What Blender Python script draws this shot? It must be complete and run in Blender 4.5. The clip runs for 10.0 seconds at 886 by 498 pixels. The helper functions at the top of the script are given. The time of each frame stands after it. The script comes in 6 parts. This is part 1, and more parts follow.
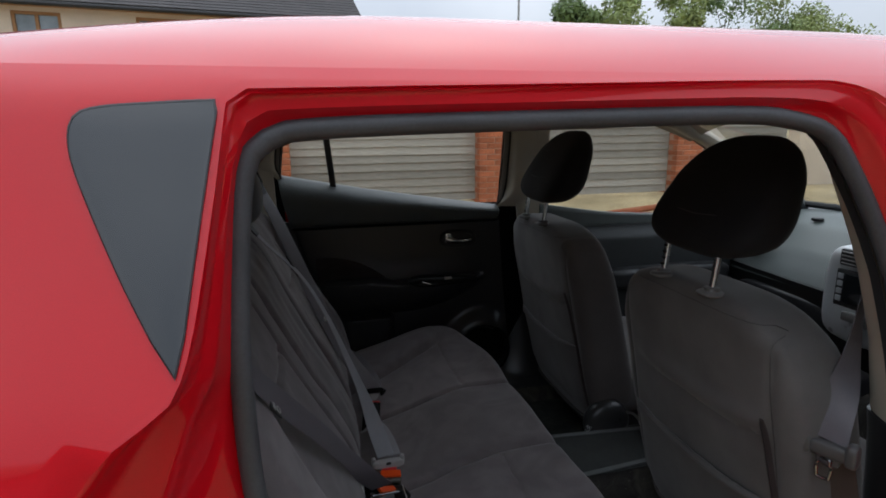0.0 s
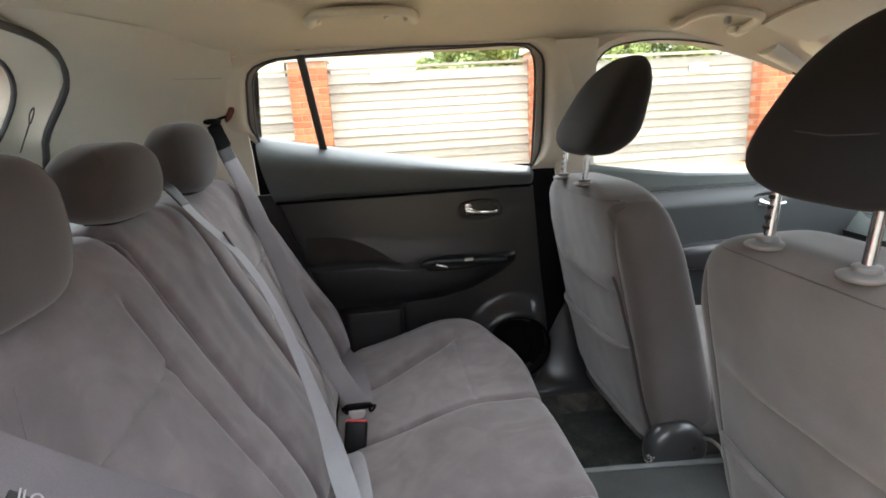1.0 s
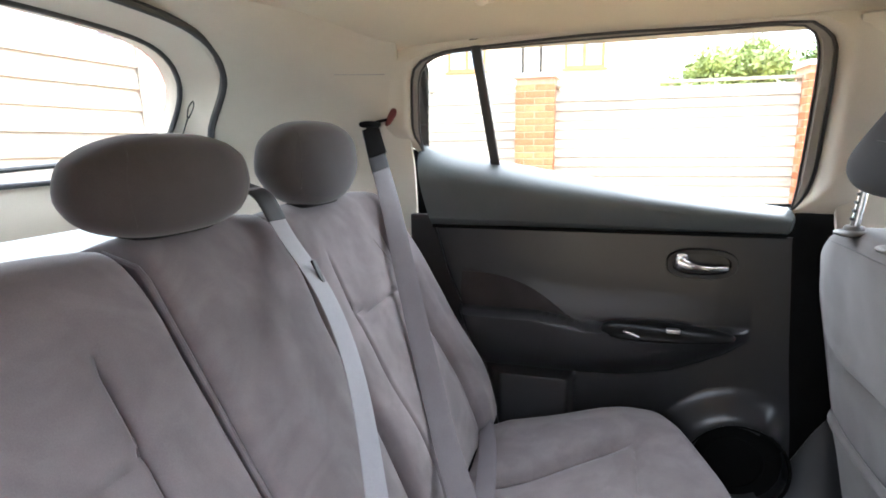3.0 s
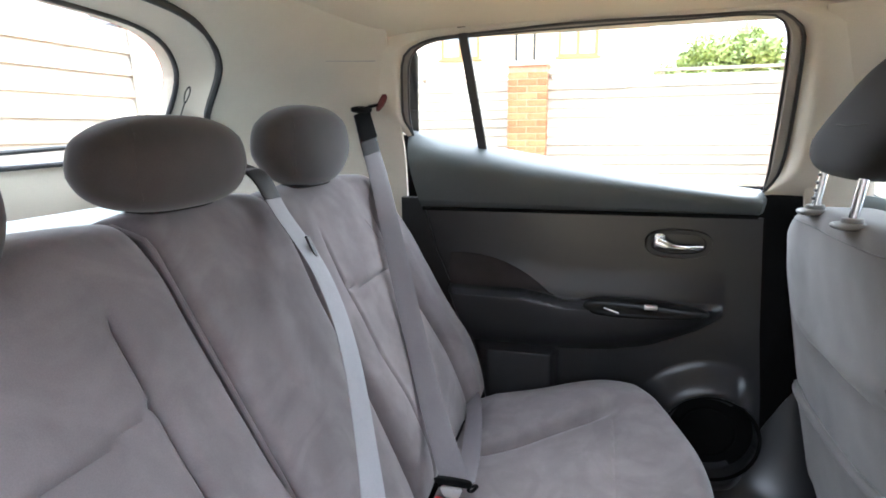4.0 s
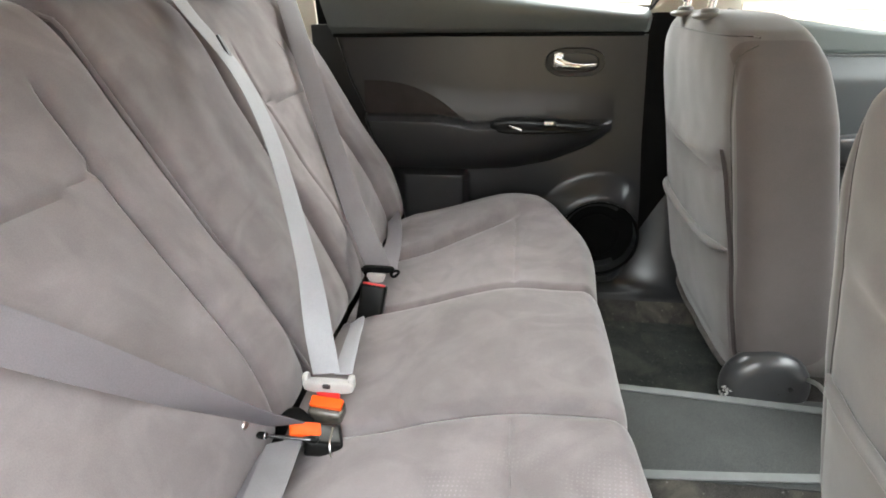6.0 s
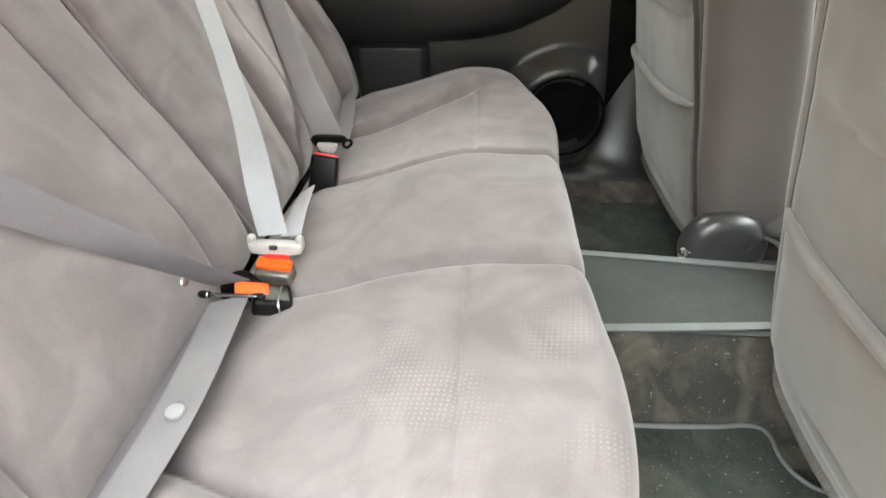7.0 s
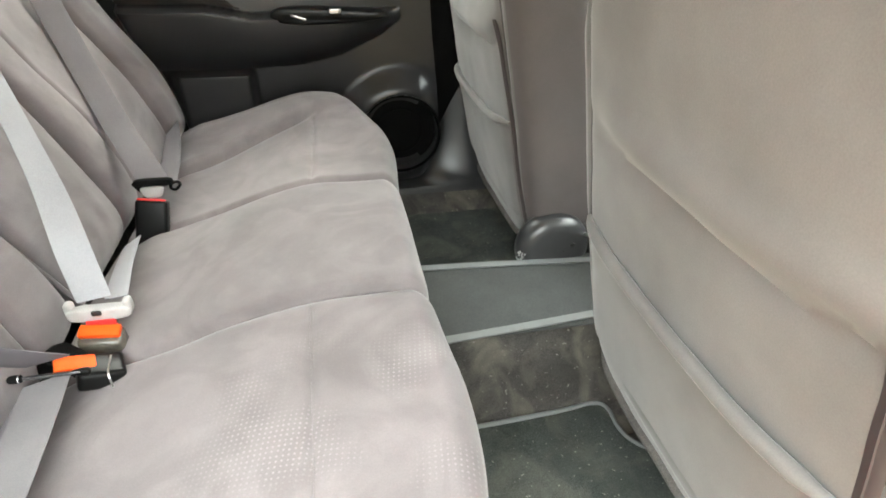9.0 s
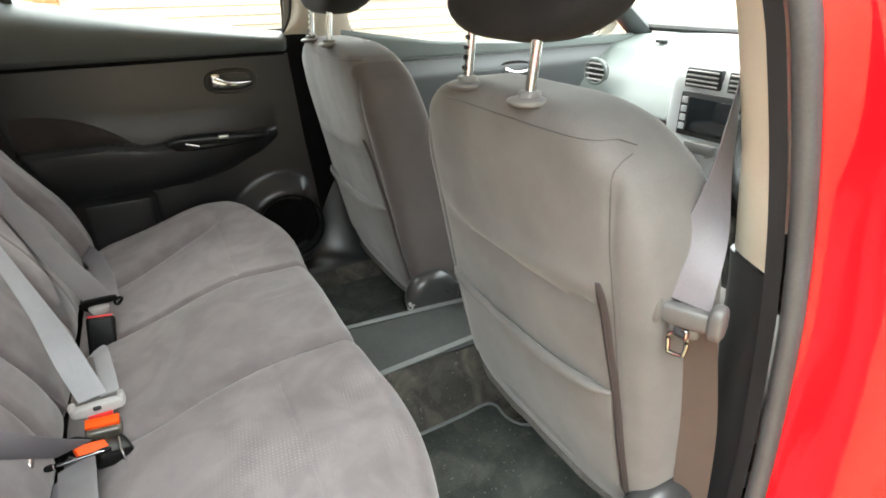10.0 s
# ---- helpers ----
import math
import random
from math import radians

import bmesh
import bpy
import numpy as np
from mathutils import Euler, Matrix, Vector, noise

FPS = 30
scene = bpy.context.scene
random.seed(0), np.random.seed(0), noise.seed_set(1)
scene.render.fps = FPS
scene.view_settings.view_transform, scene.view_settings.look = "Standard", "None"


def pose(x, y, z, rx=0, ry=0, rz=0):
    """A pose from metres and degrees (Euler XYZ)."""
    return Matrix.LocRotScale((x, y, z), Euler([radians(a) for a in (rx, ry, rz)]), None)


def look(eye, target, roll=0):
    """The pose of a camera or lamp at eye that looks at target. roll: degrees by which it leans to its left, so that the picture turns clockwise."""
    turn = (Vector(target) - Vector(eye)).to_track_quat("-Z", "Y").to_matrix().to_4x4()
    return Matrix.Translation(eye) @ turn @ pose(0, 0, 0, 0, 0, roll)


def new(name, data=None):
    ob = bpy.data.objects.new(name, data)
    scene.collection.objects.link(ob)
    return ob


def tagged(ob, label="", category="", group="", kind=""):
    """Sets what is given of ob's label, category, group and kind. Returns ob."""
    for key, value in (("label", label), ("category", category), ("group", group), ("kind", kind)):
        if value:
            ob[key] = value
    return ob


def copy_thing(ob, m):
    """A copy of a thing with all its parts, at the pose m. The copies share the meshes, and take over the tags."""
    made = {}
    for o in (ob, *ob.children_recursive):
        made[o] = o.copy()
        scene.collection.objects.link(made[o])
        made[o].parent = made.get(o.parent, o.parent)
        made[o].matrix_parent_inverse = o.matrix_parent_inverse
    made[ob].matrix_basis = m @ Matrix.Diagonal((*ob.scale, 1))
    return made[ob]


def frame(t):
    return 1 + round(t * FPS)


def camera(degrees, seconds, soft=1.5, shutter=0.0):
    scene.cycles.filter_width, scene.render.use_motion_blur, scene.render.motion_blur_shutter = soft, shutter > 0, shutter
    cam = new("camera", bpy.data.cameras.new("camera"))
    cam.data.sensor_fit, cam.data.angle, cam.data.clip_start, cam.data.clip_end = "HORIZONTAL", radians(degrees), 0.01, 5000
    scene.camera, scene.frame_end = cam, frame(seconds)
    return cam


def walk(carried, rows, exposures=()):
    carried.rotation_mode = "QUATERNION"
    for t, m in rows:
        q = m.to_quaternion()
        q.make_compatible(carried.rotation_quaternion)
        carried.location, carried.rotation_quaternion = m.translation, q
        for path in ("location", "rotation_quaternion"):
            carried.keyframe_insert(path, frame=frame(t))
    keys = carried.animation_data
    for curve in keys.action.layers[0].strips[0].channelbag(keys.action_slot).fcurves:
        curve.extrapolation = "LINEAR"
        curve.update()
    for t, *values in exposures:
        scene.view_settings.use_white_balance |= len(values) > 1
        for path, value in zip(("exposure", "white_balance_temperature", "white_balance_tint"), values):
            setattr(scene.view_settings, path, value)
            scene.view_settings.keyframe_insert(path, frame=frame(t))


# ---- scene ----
cam = camera(78.6, 10.0, soft=1.8)
PATH = [
    (0, (0.023, -1.259, 1.411), (0.472, 0.641, 0.976), -0.6),
    (0.5, (0.135, -1.085, 1.345), (0.569, 0.803, 0.847), -2.1),
    (1, (0.24, -0.913, 1.294), (0.456, 1.015, 0.808), -3.3),
    (1.5, (0.337, -0.815, 1.311), (0.301, 1.129, 0.843), -0.9),
    (2, (0.349, -0.646, 1.263), (0.133, 1.287, 0.795), 0.4),
    (2.5, (0.329, -0.543, 1.25), (-0.128, 1.356, 0.82), -0.6),
    (2.7, (0.335, -0.541, 1.265), (-0.218, 1.341, 0.878), -1.0),
    (3.8, (0.355, -0.58, 1.262), (-0.222, 1.294, 0.864), -0.7),
    (4, (0.368, -0.593, 1.256), (-0.176, 1.283, 0.828), -0.7),
    (4.5, (0.4, -0.628, 1.237), (-0.053, 1.25, 0.716), -0.8),
    (5, (0.413, -0.652, 1.207), (0.045, 1.205, 0.56), -1.1),
    (5.2, (0.42, -0.66, 1.191), (0.075, 1.183, 0.495), -1.3),
    (6.5, (0.402, -0.744, 1.114), (0.22, 1.002, 0.155), -0.4),
    (7, (0.431, -0.722, 1.053), (0.305, 0.933, -0.063), -0.4),
    (7.5, (0.47, -0.624, 1.02), (0.388, 0.929, -0.238), -0.6),
    (8, (0.475, -0.608, 1.003), (0.432, 0.905, -0.305), -1.1),
    (8.5, (0.476, -0.641, 1.053), (0.544, 0.919, -0.196), -0.5),
    (9, (0.467, -0.723, 1.09), (0.818, 0.915, -0.003), 1.4),
    (9.5, (0.429, -0.786, 1.161), (0.942, 0.863, 0.153), -0.1),
    (10, (0.335, -0.965, 1.233), (1.166, 0.628, 0.355), -1.1),
]
walk(cam, [(t, look(eye, target, roll)) for t, eye, target, roll in PATH],
     [(0, -0.05, 5900, 9), (0.25, 0.4, 5900, 9), (0.5, 1.2, 6000, 9), (0.8, 2.3, 6200, 8), (1.5, 2.9, 6100, 8), (2.0, 3.15, 5700, 8), (2.5, 3.35, 5900, 11), (4.0, 3.35, 5700, 8), (4.5, 3.35, 5850, 10), (6.5, 3.82, 6700, 3), (8.8, 3.92, 6750, 1), (9.5, 3.8, 6800, 1), (10, 3.25, 6600, 1)])

# ---- world, sun and sky ----
world = bpy.data.worlds.new("world")
scene.world = world
world.use_nodes = True
wn = world.node_tree.nodes
wbg = wn["Background"]
sky = wn.new("ShaderNodeTexSky")
sky.sky_type = "NISHITA"
sky.sun_disc = False
sky.sun_elevation, sky.sun_rotation = radians(52), radians(17)
sky.air_density, sky.dust_density, sky.ozone_density = 1.0, 4.0, 1.0
# an overcast sky: the blue is washed out by a layer of soft grey cloud
wtc = wn.new("ShaderNodeTexCoord")
wno = wn.new("ShaderNodeTexNoise")
wno.inputs["Scale"].default_value, wno.inputs["Detail"].default_value = 2.2, 5
wra = wn.new("ShaderNodeValToRGB")
wra.color_ramp.elements[0].position, wra.color_ramp.elements[1].position = 0.3, 0.7
wra.color_ramp.elements[0].color, wra.color_ramp.elements[1].color = (7.0, 7.4, 8.0, 1), (10.5, 10.6, 10.7, 1)
wmi = wn.new("ShaderNodeMix")
wmi.data_type = "RGBA"
wmi.inputs["Factor"].default_value = 0.85
wl = world.node_tree.links
wl.new(wtc.outputs["Generated"], wno.inputs["Vector"])
wl.new(wno.outputs["Fac"], wra.inputs["Fac"])
wl.new(sky.outputs["Color"], wmi.inputs["A"])
wl.new(wra.outputs["Color"], wmi.inputs["B"])
# an overcast sky is brightest overhead and falls to a third of that at the horizon
wse, wgr, wsc = wn.new("ShaderNodeSeparateXYZ"), wn.new("ShaderNodeMapRange"), wn.new("ShaderNodeVectorMath")
wgr.inputs["To Min"].default_value, wgr.inputs["To Max"].default_value = 0.43, 1.29
wsc.operation = "SCALE"
wl.new(wtc.outputs["Generated"], wse.inputs["Vector"])
wl.new(wse.outputs["Z"], wgr.inputs["Value"])
wl.new(wmi.outputs["Result"], wsc.inputs[0])
wl.new(wgr.outputs["Result"], wsc.inputs["Scale"])
wl.new(wsc.outputs["Vector"], wbg.inputs["Color"])
wbg.inputs["Strength"].default_value = 0.16

sun = new("sun", bpy.data.lights.new("sun", "SUN"))
sun.data.energy, sun.data.angle, sun.data.color = 0.55, radians(120), (1.0, 0.97, 0.92)
sun.matrix_world = look((1.5, 5, 6.8), (0, 0, 0))


# ---- helpers of this scene ----
from mathutils.bvhtree import BVHTree


def arr(*a):
    return np.array(a, float)


def mesh_of(name, verts, faces, material, smooth=True):
    me = bpy.data.meshes.new(name)
    me.from_pydata([tuple(map(float, v)) for v in verts], [], faces)
    me.materials.append(material)
    if smooth:
        me.polygons.foreach_set("use_smooth", [True] * len(me.polygons))
    me.update()
    return me


def root_of(ob):
    while ob.parent:
        ob = ob.parent
    return ob


def thing(name, at, label, category, group="", kind=""):
    ob = new(name)
    ob.empty_display_size = 0.05
    ob.location = at
    return tagged(ob, label, category, group, kind)


def clean(verts, faces):
    """Outward normals for a closed or open shape."""
    bm = bmesh.new()
    vs = [bm.verts.new(tuple(map(float, v))) for v in verts]
    for f in faces:
        try:
            bm.faces.new([vs[i] for i in f])
        except ValueError:
            pass
    bmesh.ops.delete(bm, geom=[v for v in bm.verts if not v.link_faces], context="VERTS")
    bmesh.ops.remove_doubles(bm, verts=bm.verts, dist=1e-6)
    bmesh.ops.recalc_face_normals(bm, faces=bm.faces)
    return bm


def part(name, geo, material, parent=None, label="", smooth=True, sharp=40):
    """One mesh under a thing or a part; geo is (verts, faces) in world coordinates."""
    bm = geo if isinstance(geo, bmesh.types.BMesh) else clean(*geo)
    base = root_of(parent).location if parent else Vector((0, 0, 0))
    bmesh.ops.translate(bm, verts=bm.verts, vec=-base)
    me = bpy.data.meshes.new(name)
    if smooth:
        lim = radians(sharp)
        for f in bm.faces:
            f.smooth = True
        for e in bm.edges:
            if len(e.link_faces) == 2 and e.calc_face_angle(0) > lim:
                e.smooth = False
    bm.to_mesh(me)
    bm.free()
    me.materials.append(material)
    ob = new(name, me)
    if parent:
        ob.parent = parent
    if label:
        ob["label"] = label
    return ob


def structure(name, geo, material, label, category, smooth=True, sharp=40):
    return tagged(part(name, geo, material, None, "", smooth, sharp), label, category, kind="structure")


def superbox(c, h, e=4.0, n=10, f=None):
    """A soft rounded block about c with half sizes h; f reshapes the unit points."""
    idx, verts, faces = {}, [], []
    g = np.sin(np.linspace(-1, 1, n + 1) * math.pi / 2 * 0.92) / math.sin(math.pi / 2 * 0.92)

    def vid(p):
        k = tuple(round(q, 5) for q in p)
        if k not in idx:
            idx[k] = len(verts)
            p = arr(*p)
            verts.append(p / (np.abs(p) ** e).sum() ** (1 / e))
        return idx[k]

    for ax in range(3):
        for s in (-1, 1):
            for i in range(n):
                for j in range(n):
                    q = []
                    for a, b in ((i, j), (i + 1, j), (i + 1, j + 1), (i, j + 1)):
                        p = [0, 0, 0]
                        p[ax], p[(ax + 1) % 3], p[(ax + 2) % 3] = s, g[a], g[b]
                        q.append(vid(p))
                    faces.append(q if s > 0 else q[::-1])
    P = np.array(verts)
    if f:
        P = f(P)
    return P * arr(*h) + arr(*c), faces


def smoothed(points, per=8, closed=False):
    """A Catmull-Rom line through points of any dimension."""
    P = [arr(*p) for p in points]
    n = len(P)
    out = []
    for i in range(n if closed else n - 1):
        a = P[(i - 1) % n] if closed or i > 0 else 2 * P[0] - P[1]
        b, c = P[i], P[(i + 1) % n]
        d = P[(i + 2) % n] if closed or i + 2 < n else 2 * P[-1] - P[-2]
        for k in range(per):
            t = k / per
            out.append(0.5 * (2 * b + (c - a) * t + (2 * a - 5 * b + 4 * c - d) * t * t + (3 * b - a - 3 * c + d) * t ** 3))
    if not closed:
        out.append(P[-1])
    return np.array(out)


def tube(points, r, sides=8, closed=False, squash=(1, 1), up=(0, 0, 1)):
    """A rod of radius r (a number, or one for each point) along points."""
    P = np.array(points, float)
    n = len(P)
    R = np.full(n, r) if np.isscalar(r) else np.array(r, float)
    T = np.roll(P, -1, 0) - np.roll(P, 1, 0) if closed else np.gradient(P, axis=0)
    T /= np.linalg.norm(T, axis=1)[:, None] + 1e-12
    verts, faces = [], []
    u = arr(*up)
    for i in range(n):
        a = np.cross(T[i], u)
        if np.linalg.norm(a) < 1e-3:
            a = np.cross(T[i], arr(1, 0.1, 0))
        a /= np.linalg.norm(a)
        b = np.cross(a, T[i])
        for k in range(sides):
            w = 2 * math.pi * k / sides
            verts.append(P[i] + R[i] * (squash[0] * math.cos(w) * a + squash[1] * math.sin(w) * b))
    for i in range(n if closed else n - 1):
        j = (i + 1) % n
        for k in range(sides):
            m = (k + 1) % sides
            faces.append((i * sides + k, i * sides + m, j * sides + m, j * sides + k))
    if not closed:
        faces.append(tuple(range(sides))[::-1])
        faces.append(tuple((n - 1) * sides + k for k in range(sides)))
    return verts, faces


def ribbon(rows, width=0.047, thick=0.0016, per=8):
    """Webbing: rows of (point, direction across)."""
    S = smoothed([tuple(p) + tuple(a) for p, a in rows], per)
    verts, faces = [], []
    n = len(S)
    T = np.gradient(S[:, :3], axis=0)
    xs = (-0.5, -0.47, -0.25, 0, 0.25, 0.47, 0.5)
    m = len(xs)
    for i in range(n):
        a = S[i, 3:] / np.linalg.norm(S[i, 3:])
        nn = np.cross(T[i], a)
        nn /= np.linalg.norm(nn)
        for s in (1, -1):
            for x in (xs if s > 0 else xs[::-1]):
                k = thick * (0.35 if abs(x) == 0.5 else 0.5)
                verts.append(S[i, :3] + a * x * width + nn * s * k)
    q = 2 * m
    for i in range(n - 1):
        for k in range(q):
            l = (k + 1) % q
            faces.append((i * q + k, i * q + l, (i + 1) * q + l, (i + 1) * q + k))
    faces.append(tuple(range(q))[::-1])
    faces.append(tuple((n - 1) * q + k for k in range(q)))
    return verts, faces


def sheet(P, off):
    """A solid from a grid of points (nu, nv, 3) and the vector to its back."""
    P = np.array(P, float)
    nu, nv = P.shape[:2]
    verts = list(P.reshape(-1, 3)) + list((P + arr(*off)).reshape(-1, 3))
    b = nu * nv
    faces = []
    for i in range(nu - 1):
        for j in range(nv - 1):
            a = i * nv + j
            q = (a, a + nv, a + nv + 1, a + 1)
            faces.append(q)
            faces.append(tuple(b + k for k in q[::-1]))
    rim = [i * nv for i in range(nu)] + [(nu - 1) * nv + j for j in range(1, nv)]
    rim += [i * nv + nv - 1 for i in range(nu - 2, -1, -1)] + [j for j in range(nv - 2, 0, -1)]
    for k in range(len(rim)):
        p, q = rim[k], rim[(k + 1) % len(rim)]
        faces.append((p, b + p, b + q, q))
    return verts, faces


def soft_pad(base, n, h, nu=40, nv=30, k=6.0, detail=None, back=0.01, kv=None):
    """An upholstered pad: base(u, v) lies on its back plane, it swells by h along n, falling off at the rims; u, v run from -1 to 1."""
    n = arr(*n)
    us = np.sin(np.linspace(-1, 1, nu) * math.pi / 2)
    vs = np.sin(np.linspace(-1, 1, nv) * math.pi / 2)
    kv = kv or k

    def surf(u, v):
        e = max(0, 1 - abs(u) ** k) ** (1 / 2.4) * max(0, 1 - abs(v) ** kv) ** (1 / 2.4)
        d = h * e
        if detail:
            d += detail(u, v) * e
        return arr(*base(u, v)) + n * d

    P = [[surf(u, v) for v in vs] for u in us]
    return sheet(P, -n * back), surf


def box(c, s, bevel=0.004, seg=2, rot=None):
    bm = bmesh.new()
    bmesh.ops.create_cube(bm, size=1)
    bmesh.ops.scale(bm, vec=s, verts=bm.verts)
    if bevel:
        bmesh.ops.bevel(bm, geom=bm.edges[:] + bm.verts[:], offset=bevel, segments=seg, affect="EDGES", profile=0.6)
    if rot:
        bmesh.ops.rotate(bm, cent=(0, 0, 0), matrix=Euler([radians(a) for a in rot]).to_matrix(), verts=bm.verts)
    bmesh.ops.translate(bm, verts=bm.verts, vec=c)
    return bm


def disc(c, r, h, axis="y", bevel=0.003, seg=32, r2=None, segments=2):
    bm = bmesh.new()
    bmesh.ops.create_cone(bm, cap_ends=True, segments=seg, radius1=r, radius2=r2 or r, depth=h)
    if bevel:
        ed = [e for e in bm.edges if len(e.link_faces) == 2 and e.calc_face_angle() > 0.7]
        bmesh.ops.bevel(bm, geom=ed, offset=bevel, segments=segments, profile=0.5, affect="EDGES")
    m = {"x": Matrix.Rotation(radians(90), 3, "Y"), "y": Matrix.Rotation(radians(90), 3, "X"), "z": Matrix.Identity(3)}[axis]
    bmesh.ops.rotate(bm, cent=(0, 0, 0), matrix=m, verts=bm.verts)
    bmesh.ops.translate(bm, verts=bm.verts, vec=c)
    return bm


def joined(*geos):
    """Several shapes of one part in one mesh."""
    out = bmesh.new()
    for g in geos:
        bm = g if isinstance(g, bmesh.types.BMesh) else clean(*g)
        me = bpy.data.meshes.new("tmp")
        bm.to_mesh(me)
        bm.free()
        out.from_mesh(me)
        bpy.data.meshes.remove(me)
    return out


def rings(loops, closed=True, cap=None):
    """Strips between loops of equal length."""
    L = [np.array(l, float) for l in loops]
    n = len(L[0])
    verts = [p for l in L for p in l]
    faces = []
    for a in range(len(L) - 1):
        for i in range(n if closed else n - 1):
            j = (i + 1) % n
            faces.append((a * n + i, a * n + j, (a + 1) * n + j, (a + 1) * n + i))
    if cap:
        faces.append(tuple((len(L) - 1) * n + i for i in range(n)))
    return verts, faces


def by_angle(poly, c, n=128, per=6, round_it=True):
    """Points of a closed outline in the plane, one for each of n directions from c."""
    Q = smoothed(poly, per, True) if round_it else np.array([arr(*p) for p in poly])
    m = len(Q)
    out = []
    for k in range(n):
        w = 2 * math.pi * k / n
        d = arr(math.cos(w), math.sin(w))
        best = None
        for i in range(m):
            a, b = Q[i] - arr(*c), Q[(i + 1) % m] - arr(*c)
            e = b - a
            det = d[0] * -e[1] + d[1] * e[0]
            if abs(det) < 1e-12:
                continue
            s = (a[0] * -e[1] + a[1] * e[0]) / det
            t = (d[0] * a[1] - d[1] * a[0]) / det
            if s > 0 and -1e-9 <= t <= 1 + 1e-9 and (best is None or s > best):
                best = s
        out.append(arr(*c) + d * (best or 0.01))
    return np.array(out)


# ---- materials ----
def material(name, color, rough=0.6, metal=0.0, spread=0.12, scale=6.0, grain=0.0, grain_scale=300.0, relief=0.0, relief_scale=250.0, coat=0.0, sheen=0.0, tone2=None, spec=0.5, rough_spread=0.08):
    """A surface with broad blotches, fine grain and relief."""
    m = bpy.data.materials.new(name)
    m.use_nodes = True
    nt, ns = m.node_tree, m.node_tree.nodes
    b = ns["Principled BSDF"]
    b.inputs["Metallic"].default_value = metal
    b.inputs["Coat Weight"].default_value = coat
    b.inputs["Coat Roughness"].default_value = 0.04
    b.inputs["Specular IOR Level"].default_value = spec
    b.inputs["Sheen Weight"].default_value = sheen
    b.inputs["Sheen Roughness"].default_value = 0.45
    tc = ns.new("ShaderNodeTexCoord")
    n1 = ns.new("ShaderNodeTexNoise")
    n1.inputs["Scale"].default_value, n1.inputs["Detail"].default_value, n1.inputs["Roughness"].default_value = scale, 4, 0.6
    nt.links.new(tc.outputs["Object"], n1.inputs["Vector"])
    ra = ns.new("ShaderNodeValToRGB")
    c2 = tone2 or tuple(min(1, c * (1 + spread)) for c in color)
    c1 = tuple(c * (1 - spread) for c in color)
    ra.color_ramp.elements[0].position, ra.color_ramp.elements[1].position = 0.32, 0.68
    ra.color_ramp.elements[0].color, ra.color_ramp.elements[1].color = (*c1, 1), (*c2, 1)
    nt.links.new(n1.outputs["Fac"], ra.inputs["Fac"])
    col = ra.outputs["Color"]
    n2 = ns.new("ShaderNodeTexNoise")
    n2.inputs["Scale"].default_value, n2.inputs["Detail"].default_value = grain_scale, 2
    nt.links.new(tc.outputs["Object"], n2.inputs["Vector"])
    if grain:
        mr = ns.new("ShaderNodeMapRange")
        mr.inputs["From Min"].default_value, mr.inputs["From Max"].default_value = 0.3, 0.7
        mr.inputs["To Min"].default_value, mr.inputs["To Max"].default_value = 1 - grain, 1 + grain
        nt.links.new(n2.outputs["Fac"], mr.inputs["Value"])
        vm = ns.new("ShaderNodeVectorMath")
        vm.operation = "SCALE"
        nt.links.new(col, vm.inputs[0])
        nt.links.new(mr.outputs["Result"], vm.inputs["Scale"])
        col = vm.outputs["Vector"]
    nt.links.new(col, b.inputs["Base Color"])
    rr = ns.new("ShaderNodeMapRange")
    rr.inputs["To Min"].default_value, rr.inputs["To Max"].default_value = max(0.02, rough - rough_spread), min(1, rough + rough_spread)
    nt.links.new(n1.outputs["Fac"], rr.inputs["Value"])
    nt.links.new(rr.outputs["Result"], b.inputs["Roughness"])
    if relief:
        n3 = ns.new("ShaderNodeTexNoise")
        n3.inputs["Scale"].default_value, n3.inputs["Detail"].default_value = relief_scale, 3
        nt.links.new(tc.outputs["Object"], n3.inputs["Vector"])
        bu = ns.new("ShaderNodeBump")
        bu.inputs["Strength"].default_value, bu.inputs["Distance"].default_value = relief, 0.002
        nt.links.new(n3.outputs["Fac"], bu.inputs["Height"])
        nt.links.new(bu.outputs["Normal"], b.inputs["Normal"])
    return m


def glass_material(name, tint, rough=0.0):
    m = bpy.data.materials.new(name)
    m.use_nodes = True
    ns, nt = m.node_tree.nodes, m.node_tree
    ns.remove(ns["Principled BSDF"])
    tr, gl, fr, mx = ns.new("ShaderNodeBsdfTransparent"), ns.new("ShaderNodeBsdfGlossy"), ns.new("ShaderNodeLayerWeight"), ns.new("ShaderNodeMixShader")
    tr.inputs["Color"].default_value = (*tint, 1)
    gl.inputs["Roughness"].default_value = rough
    fr.inputs["Blend"].default_value = 0.5
    pw, ad = ns.new("ShaderNodeMath"), ns.new("ShaderNodeMath")
    pw.operation, ad.operation = "POWER", "MULTIPLY_ADD"
    pw.inputs[1].default_value, ad.inputs[1].default_value, ad.inputs[2].default_value = 5.0, 0.8, 0.04
    nt.links.new(fr.outputs["Facing"], pw.inputs[0])
    nt.links.new(pw.outputs["Value"], ad.inputs[0])
    nt.links.new(ad.outputs["Value"], mx.inputs["Fac"])
    nt.links.new(tr.outputs["BSDF"], mx.inputs[1])
    nt.links.new(gl.outputs["BSDF"], mx.inputs[2])
    nt.links.new(mx.outputs["Shader"], ns["Material Output"].inputs["Surface"])
    return m


